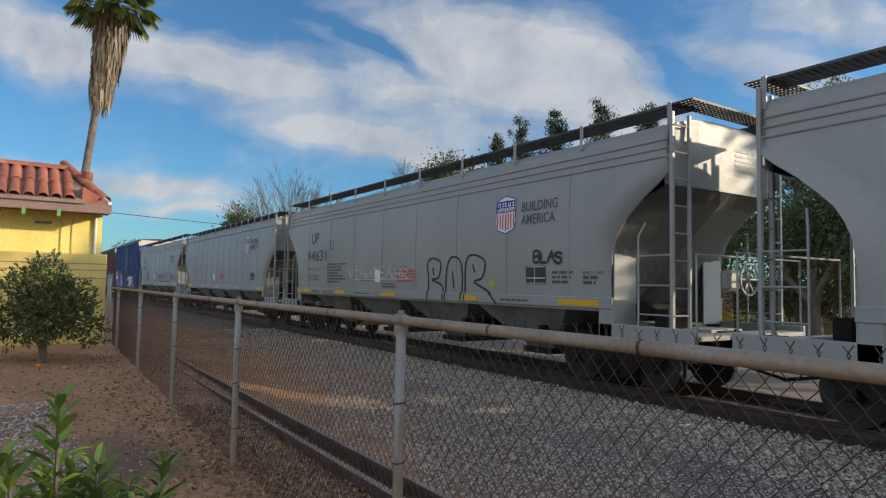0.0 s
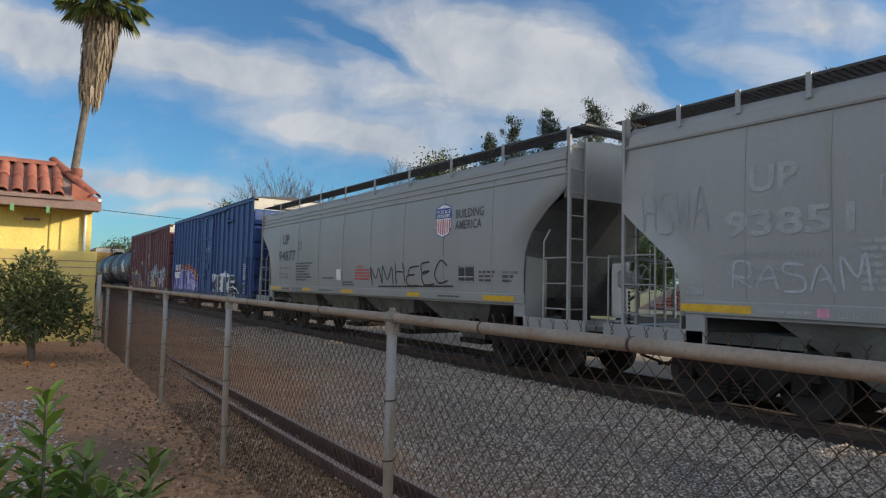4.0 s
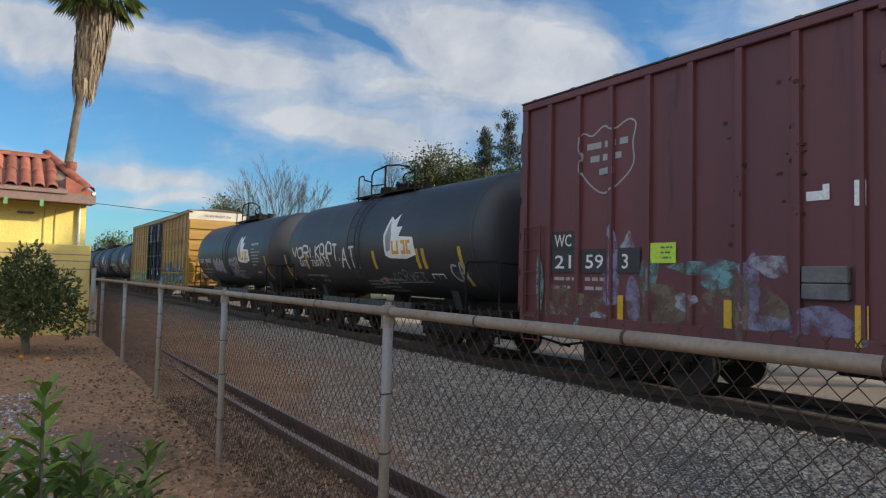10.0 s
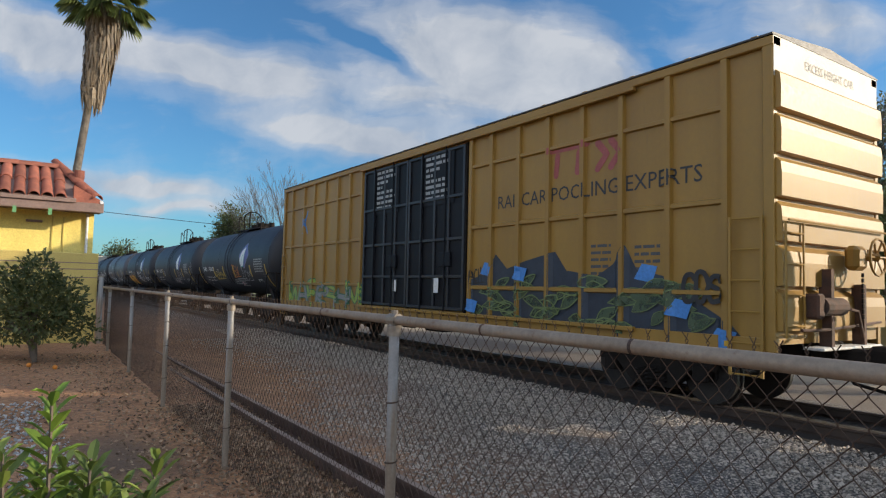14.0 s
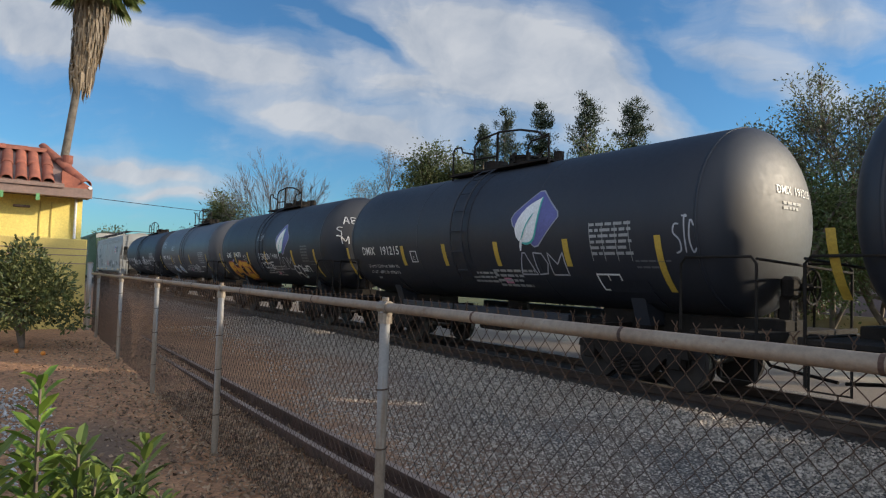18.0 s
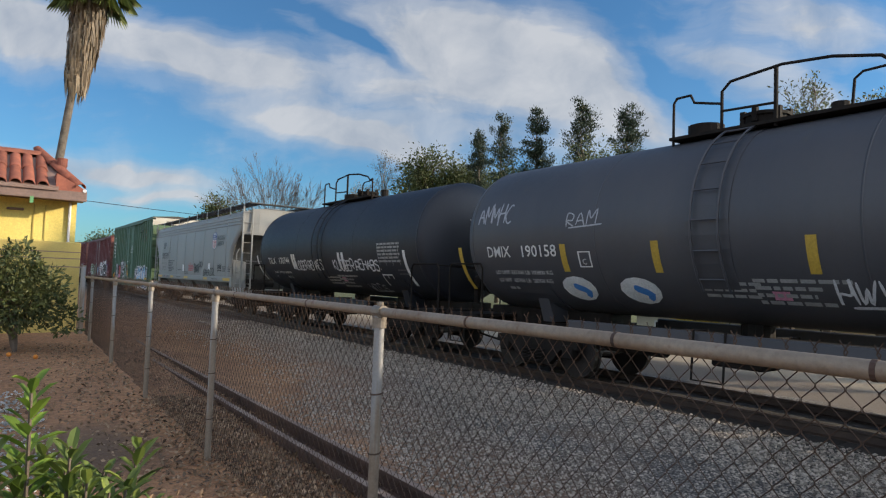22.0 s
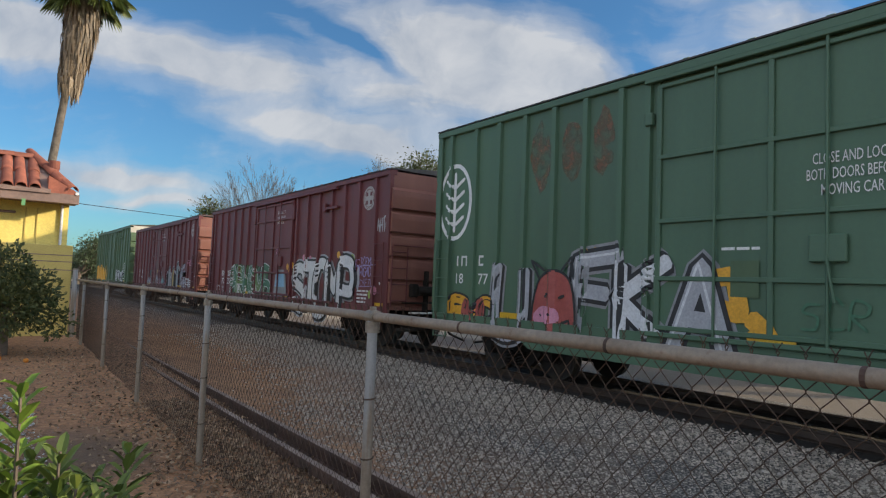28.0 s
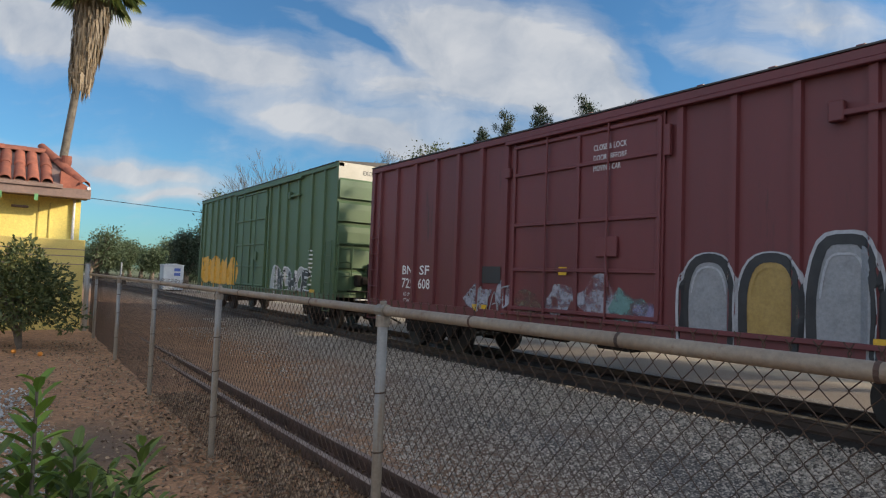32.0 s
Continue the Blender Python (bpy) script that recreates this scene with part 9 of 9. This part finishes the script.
    for i, (x, y, dist) in enumerate(((160, 440, 160), (190, 432, 150), (215, 425, 140), (250, 432, 145), (285, 425, 130), (310, 412, 150), (335, 440, 110), (232, 420, 150), (158, 400, 120), (176, 436, 125), (270, 438, 120))):
        far("background_tree", "hazy green tree far down the line", x, y + 14, dist, 50 + i, leaf=FAR_LEAF, leaf_size=0.45, per_tip=30, levels=3, spread=0.85, trunk=0.25, clump=0.8, group="trees far down the line", first=0.22)
    far("background_tree", "dark rounded tree by the signal hut", 332, 424, 72, 66, leaf=PINE_LEAF, leaf_size=0.25, per_tip=60, levels=3, spread=0.9, trunk=0.2, clump=0.6, first=0.2)


PALE_LEAF = leaf_material("pale dry leaves", (0.13, 0.11, 0.07), (0.24, 0.2, 0.12))
GARDEN_LEAF = leaf_material("garden tree leaves", (0.04, 0.065, 0.018), (0.11, 0.135, 0.04))
YELLOW_LEAF = leaf_material("yellow autumn leaves", (0.45, 0.33, 0.03), (0.62, 0.5, 0.06))
trees()


def garden_house():
    """The low house beyond the road, its tiled roof about level with the eye."""
    ho = thing("garden_house", "low cream house with a red tile roof", "house", at=(30.0, 17.0, 0))
    wall = surface("cream stucco", (0.62, 0.55, 0.40), (0.54, 0.47, 0.34), 0.9, big=1.2, small=40, bump=0.2)
    part("wall", Shape().box(0, 7, -7, 6, -2.5, 0.55), wall, ho)
    part("roof_bed", Shape().prism([(-0.6, 0.40), (-0.6, 0.48), (3.5, 2.08), (7.6, 0.48), (7.6, 0.40), (3.5, 1.98)], "y", -7.5, 6.5), FASCIA, ho, "roof boards")
    part("fascia", Shape().box(-0.66, -0.6, -7.5, 6.5, 0.3, 0.5), wall, ho)
    for y in (-4.0, 0.5, 4.0):
        wn = part("window", Shape().box(-0.03, 0.03, y - 0.7, y + 0.7, -1.4, -0.2), STEEL_DARK, ho, "dark window in a pale frame")
        part("window_frame", Shape().box(-0.06, 0.0, y - 0.78, y - 0.7, -1.48, -0.12).box(-0.06, 0.0, y + 0.7, y + 0.78, -1.48, -0.12).box(-0.06, 0.0, y - 0.7, y + 0.7, -0.2, -0.12).box(-0.06, 0.0, y - 0.7, y + 0.7, -1.48, -1.4), WHITE_PAINT, wn)
    vs, fs, n = [], [], 5
    for i, (d, r) in enumerate(((0.0, 0.13), (0.5, 0.115))):
        vs += [(d, r * math.cos(math.pi * k / n), 0.06 - 0.06 * i + r * math.sin(math.pi * k / n)) for k in range(n + 1)]
    m = n + 1
    fs = [(k, k + 1, m + k + 1, m + k) for k in range(n)]
    tile = to_mesh("roof_tile", vs, fs, TILE, True)
    ang = math.atan2(1.6, 4.1)
    for c in range(30):
        for r in range(9):
            d = r * 0.47
            part("roof_tile", tile, None, ho, at=Matrix.Translation((-0.62 + d * math.cos(ang), -3.6 + c * 0.31, 0.5 + d * math.sin(ang))) @ Matrix.Rotation(-ang, 4, "Y"))
    part("ridge", Shape().tube([(3.5, -7.5, 2.1), (3.5, 6.5, 2.1)], 0.12, 8), TILE, ho)
    hu = thing("signal_hut", "pale grey railway signal cabinet with two blue labels", "signal cabinet", at=(13.6, 64, -0.40))
    white = surface("pale grey cabinet paint", (0.36, 0.37, 0.39), (0.30, 0.31, 0.33), 0.5, big=1.5, small=20, bump=0.05)
    part("cabinet_body", Shape().box(-0.9, 0.9, -0.8, 0.8, 0.1, 2.4, 0.03), white, hu)
    part("cabinet_roof", Shape().prism([(-0.98, 2.4), (-0.98, 2.46), (0, 2.56), (0.98, 2.46), (0.98, 2.4)], "y", -0.88, 0.88), white, hu)
    part("cabinet_base", Shape().box(-0.85, 0.85, -0.75, 0.75, -0.1, 0.1), STEEL_DARK, hu)
    for z in (1.85, 1.42):
        part("label_plate", Shape().box(0.05, 0.6, -0.815, -0.8, z, z + 0.28), SHIELD_BLUE, hu, "blue label")
    part("cabinet_door", Shape().box(-0.6, 0.7, -0.812, -0.8, 0.25, 1.3), white, hu)
    sg = thing("signal_post", "short white post beside the track", "post", at=(11.6, 80, -0.40))
    part("post", Shape().tube([(0, 0, 0), (0, 0, 2.6)], 0.08, 8), white, sg)
    part("post_head", Shape().box(-0.5, 0.5, -0.4, 0.4, 0.0, 0.6, 0.05), STEEL_DARK, sg)


garden_house()


def palm():
    dist = 27.0
    base = Vector(stand(110, dist, 300))
    ob = thing("palm_tree", "tall fan palm with a skirt of dead fronds", "palm tree", at=base)
    rnd = random.Random(21)
    top = top_height(166, -12, dist)
    skirt0 = top_height(136, 168, dist)
    foot = top_height(110, 300, dist)
    lean = Vector(stand(167, dist, -12)) - base

    def at(z):
        t = (z - foot) / (top - foot)
        return Vector((lean.x * t, lean.y * t, z))
    s = Shape()
    zs = [top * k / 24 for k in range(25)]
    s.tube([at(z) for z in zs], 0.155, 12, taper=0.12)
    part("trunk", to_mesh("trunk", s.v, s.f, surface("palm trunk", (0.15, 0.125, 0.10), (0.085, 0.07, 0.056), 0.95, big=5, small=22, bump=0.7), True), None, ob)
    dry = leaf_material("dead palm fronds", (0.11, 0.075, 0.042), (0.30, 0.22, 0.135))
    vs, fs = [], []
    for k in range(1300):
        z = skirt0 + 0.7 + (top - skirt0 - 0.7) * rnd.random() ** 0.85
        t = (z - skirt0) / (top - skirt0)
        a = rnd.uniform(0, 6.283)
        r0 = 0.2 + 0.15 * t
        out = Vector((math.cos(a), math.sin(a), 0))
        p = at(z) + out * r0
        ln = rnd.uniform(0.7, 1.5)
        sd = Vector((-math.sin(a), math.cos(a), 0)) * (rnd.uniform(0.02, 0.05) if k % 4 else rnd.uniform(0.08, 0.14))
        e = p + out * (0.02 + 0.42 * t * rnd.random() ** 1.5) + Vector((0, 0, -ln)) + sd * rnd.uniform(-2, 2)
        mid = (p + e) / 2 + out * 0.12
        o = len(vs)
        vs += [p - sd * 0.3, p + sd * 0.3, mid + sd, mid - sd, e]
        fs += [(o, o + 1, o + 2, o + 3), (o + 3, o + 2, o + 4)]
    part("dead_skirt", to_mesh("dead_skirt", vs, fs, dry), None, ob, "hanging skirt of dry brown fronds")
    green = leaf_material("palm fronds", (0.06, 0.085, 0.02), (0.16, 0.19, 0.05))
    for k in range(34):
        a = k * 2.4
        el = 1.1 - 1.7 * (k / 33)
        out = Vector((math.cos(a) * math.cos(el), math.sin(a) * math.cos(el), math.sin(el)))
        p0 = at(top)
        hub = p0 + out * rnd.uniform(0.75, 1.05)
        vs, fs = [], []
        sh = Shape().tube([p0, hub], 0.02, 4)
        vs, fs = list(sh.v), list(sh.f)
        side = out.cross(Vector((0, 0, 1))).normalized()
        for j in range(17):
            b = (j - 8) / 8 * 1.45
            w = (out * math.cos(b) + side * math.sin(b)).normalized()
            ln = 0.85 * (1 - 0.3 * abs(j - 8) / 8)
            t1 = hub + w * ln + Vector((0, 0, -0.28 - 0.2 * (el < 0)))
            nrm = w.cross(out).normalized() if abs(b) > 0.05 else side
            m1 = hub + w * ln * 0.55
            q = w.cross(Vector((0, 0, 1))).normalized() * 0.035
            o = len(vs)
            vs += [hub, m1 + q, t1, m1 - q]
            fs += [(o, o + 1, o + 2), (o, o + 2, o + 3)]
        part("frond", to_mesh("frond", vs, fs, green), None, ob)


palm()


def bush():
    ob = thing("citrus_bush", "small round orange tree with dark glossy leaves", "bush", at=(0.39, 13.1, yard(13.1)))
    rnd = random.Random(9)
    s, tips = Shape(), []
    for k in range(3):
        branch(s, rnd, (0, 0, 0), (rnd.uniform(-0.4, 0.4), rnd.uniform(-0.3, 0.3), 1), 0.55, 0.05, 2, tips, 0.9)
    part("stem", to_mesh("stem", s.v, s.f, BARK, True), None, ob)
    pts = []
    # lobes of the crown: across, deep, height of the middle, radius
    lobes = ((0.0, 0.0, 1.0, 0.56), (-0.05, 0.0, 1.62, 0.26), (-0.02, 0.05, 1.35, 0.40), (-0.62, 0.1, 1.02, 0.48), (-0.55, 0.0, 0.68, 0.36), (0.42, 0.0, 1.08, 0.36),
             (0.52, 0.05, 0.78, 0.32), (0.84, 0.0, 0.56, 0.24), (0.15, -0.3, 0.8, 0.42), (-0.2, 0.35, 0.9, 0.45), (0.62, -0.1, 1.28, 0.18), (-0.3, -0.2, 1.4, 0.26))
    for a, b, zc, r in lobes:
        for k in range(int(3600 * r * r)):
            d = Vector((rnd.gauss(0, 1), rnd.gauss(0, 1), rnd.gauss(0, 1))).normalized()
            q = r * (0.35 + 0.75 * rnd.random() ** 0.4) * (1 + 0.22 * math.sin(9 * d.x + 7 * d.z + a * 5))
            pts.append((Vector((a * 0.82 + b * 0.57, -a * 0.57 + b * 0.82, zc)) + d * q, d))
    part("foliage", leaves_mesh("foliage", pts, 0.092, BUSH_LEAF, 9, 0.0, 0.46), None, ob)
    for k in range(2):
        o = thing("fallen_orange", "orange fruit lying on the soil", "orange", "fallen oranges", at=(0.3 + 0.35 * k, 12.6 - 0.45 * k, yard(12.4) + 0.03))
        bm = bmesh.new()
        bmesh.ops.create_icosphere(bm, subdivisions=2, radius=0.04)
        part("fruit", Shape().bm(bm), surface("orange peel", (0.7, 0.25, 0.03), (0.6, 0.2, 0.02), 0.5, big=5, small=80, bump=0.1), o, smooth=True)


bush()


def plant():
    """The leafy shrub right by the viewer."""
    ob = thing("oleander_shrub", "leafy green shrub with long pointed leaves", "shrub", at=(0.13, 1.95, 0))
    rnd = random.Random(17)
    stems = [(-0.03, 0.0, 1.36), (0.04, 0.02, 1.05), (-0.12, 0.05, 1.12), (-0.2, -0.05, 1.2), (0.0, 0.14, 1.08), (0.1, 0.05, 1.0), (0.16, 0.14, 1.0), (0.2, 0.22, 1.08), (0.14, -0.05, 0.96), (-0.08, -0.14, 1.05),
             (-0.22, 0.12, 1.16), (0.06, 0.22, 1.0), (0.22, 0.08, 0.95), (-0.15, -0.2, 1.06), (0.02, -0.1, 1.0), (0.12, 0.3, 1.0), (-0.05, 0.2, 1.1), (0.08, -0.12, 0.98), (-0.28, 0.02, 1.15), (0.0, 0.05, 1.14)]
    for i, (x, y, top) in enumerate(stems):
        p = Vector((x, y, 0)) if i == 0 else Vector((x + 0.07, y - 0.02, 0))
        top += 0.0 if i == 0 else 0.03
        s = Shape().tube([p * 0.5, p * 0.8 + Vector((0, 0, top * 0.6)), p + Vector((0, 0, top))], 0.009, 5, taper=0.004)
        st = part("stem", s, BARK, ob)
        vs, fs = [], []
        n = 60
        for k in range(n):
            z = top * (0.42 + 0.58 * k / n)
            a = k * 2.4 + i
            up = 0.45 + 1.1 * (k / n) ** 3
            ln = rnd.uniform(0.085, 0.145) * (1.0 if k < n - 4 else 0.75)
            d = Vector((math.cos(a) + rnd.uniform(-0.3, 0.3), math.sin(a) + rnd.uniform(-0.3, 0.3), up + rnd.uniform(-0.25, 0.35))).normalized()
            sd = d.cross(Vector((0, 0, 1))).normalized() * ln * 0.135
            b = p * (0.8 + 0.2 * k / n) + Vector((0, 0, z))
            o = len(vs)
            m1, m2 = b + d * ln * 0.35, b + d * ln * 0.7 + Vector((0, 0, -0.01))
            e = b + d * ln + Vector((0, 0, -0.03))
            vs += [b, m1 + sd, m2 + sd * 0.8, e, m2 - sd * 0.8, m1 - sd, m1 + Vector((0, 0, -0.007)), m2 + Vector((0, 0, -0.007))]
            fs += [(o, o + 1, o + 6), (o + 1, o + 2, o + 7, o + 6), (o + 2, o + 3, o + 7), (o, o + 6, o + 5), (o + 6, o + 7, o + 4, o + 5), (o + 7, o + 3, o + 4)]
        lv = part("leaves", to_mesh("leaves", vs, fs, FRESH_LEAF if i == 0 else BUSH_LEAF2), None, st)


BUSH_LEAF2 = leaf_material("mid green long leaves", (0.06, 0.10, 0.018), (0.23, 0.28, 0.055))
plant()


# ---- loose stones and fallen leaves ----
def stones():
    rng = np.random.default_rng(3)
    base = np.array([(1, 0, 0), (-1, 0, 0), (0, 1, 0), (0, -1, 0), (0, 0, 1), (0, 0, -1)], float)
    tri = [(0, 2, 4), (2, 1, 4), (1, 3, 4), (3, 0, 4), (2, 0, 5), (1, 2, 5), (3, 1, 5), (0, 3, 5)]
    ok = np.array(tri)

    def scatter(name, label, n, xr, yr, size, material, power=1.0, shore=False):
        x = rng.uniform(*xr, n)
        y = yr[0] + (yr[1] - yr[0]) * rng.random(n) ** power
        if shore:
            keep = x > xr[0] + np.clip((y - 6.5) * 0.4, 0, 2.6) * rng.uniform(0.6, 1.1, n) + rng.normal(0, 0.3, n)
            x, y = x[keep], y[keep]
            n = len(x)
        z = np.array([ground_z(a, b) for a, b in zip(x, y)])
        s = size * rng.uniform(0.5, 1.3, n)
        v = base[None] * rng.uniform(0.6, 1.2, (n, 6, 1)) + rng.normal(0, 0.22, (n, 6, 3))
        v *= s[:, None, None] * np.array((1, 1, 0.7))
        a = rng.uniform(0, 6.28, n)
        c, si = np.cos(a)[:, None], np.sin(a)[:, None]
        vx, vy = v[:, :, 0] * c - v[:, :, 1] * si, v[:, :, 0] * si + v[:, :, 1] * c
        v = np.stack([vx + x[:, None], vy + y[:, None], v[:, :, 2] + z[:, None] + s[:, None] * 0.3], 2)
        f = (ok[None] + 6 * np.arange(n)[:, None, None]).reshape(-1, 3)
        ob = new(name, to_mesh(name, v.reshape(-1, 3), f.tolist(), material))
        tagged(ob, label, "gravel", kind="stuff")
    m = leaf_material("crushed stone", (0.155, 0.13, 0.105), (0.64, 0.55, 0.455))
    scatter("ballast", "grey crushed stone ballast beside the track", 110000, (3.0, 8.7), (-3.0, 22), 0.0165, m, 1.45, True)
    scatter("ballast", "coarse pale ballast along the rails", 12000, (6.6, 8.8), (-5.0, 26), 0.027, m, 1.1)
    scatter("gravel", "pale gravel scattered on the yard soil", 2600, (-1.2, 0.55), (4.2, 9.5), 0.02, leaf_material("pale gravel", (0.28, 0.27, 0.26), (0.55, 0.54, 0.52)))
    scatter("gravel", "loose pebbles and crumbs along the fence", 1500, (0.2, 3.0), (2.5, 15), 0.012, leaf_material("soil crumbs", (0.12, 0.08, 0.055), (0.34, 0.25, 0.18)))
    # dry leaves
    n = 14500
    x = np.concatenate([rng.normal(1.98, 0.30, 9000), rng.uniform(0.9, 3.0, 3600), rng.uniform(-0.8, 1.6, n - 12600)])
    y = np.concatenate([2.0 + 6.5 * rng.random(9000) ** 1.2, 2.0 + 12 * rng.random(n - 9000)])
    pts = [((a, b, ground_z(a, b) + rng.uniform(0.004, 0.03)), (rng.normal(), rng.normal(), 0.1)) for a, b in zip(x, y)]
    ob = new("fallen_leaves", leaves_mesh("fallen_leaves", pts, 0.05, leaf_material("dry leaves", (0.065, 0.034, 0.018), (0.46, 0.31, 0.19)), 6, 0.0, 0.5))
    tagged(ob, "dry brown leaves strewn along the fence", "leaf litter", kind="stuff")


stones()


def wire_line():
    w = thing("overhead_wire", "thin sagging utility wire", "wire")
    a, b = Vector(stand(150, 60, 350)), Vector(stand(620, 110, 395))
    a.z, b.z = top_height(150, 352, 60), top_height(620, 400, 110)
    part("cable", Shape().tube([a + (b - a) * t - Vector((0, 0, 4 * 0.3 * t * (1 - t))) for t in [k / 16 for k in range(17)]], 0.03, 4), STEEL_DARK, w)


wire_line()


# ---- what moves ----
def motions():
    ts = [2.0 * k for k in range(17)]
    for car, s in TRAIN:
        walk(car, [(t, pose(TRACK_X, s - travelled(t), RAIL_Z)) for t in ts])
    # the wheels roll: 0.457 m radius, a quarter turn at most from row to row while their car goes by
    where = {c: s for c, s in TRAIN}
    for w, y, car in WHEELS:
        s = where[car] + y
        t0 = next((k * 0.25 for k in range(129) if s - travelled(k * 0.25) < 24), 32.0)
        t1 = next((k * 0.25 for k in range(129) if s - travelled(k * 0.25) < -1), 32.0)
        rows = [(0.0, pose(0, y, 0.457, 0))] if t0 > 0 else []
        ang, t, last = 0.0, t0, travelled(t0)
        while t <= t1 + 1e-6:
            d = travelled(t)
            ang += (d - last) / 0.457
            last = d
            rows.append((t, pose(0, y, 0.457, math.degrees(ang))))
            t += 1 / 15
        if rows[-1][0] < 31.95:
            rows.append((32.0, pose(0, y, 0.457, math.degrees(ang))))
        if len(rows) > 1:
            walk(w, rows)


motions()
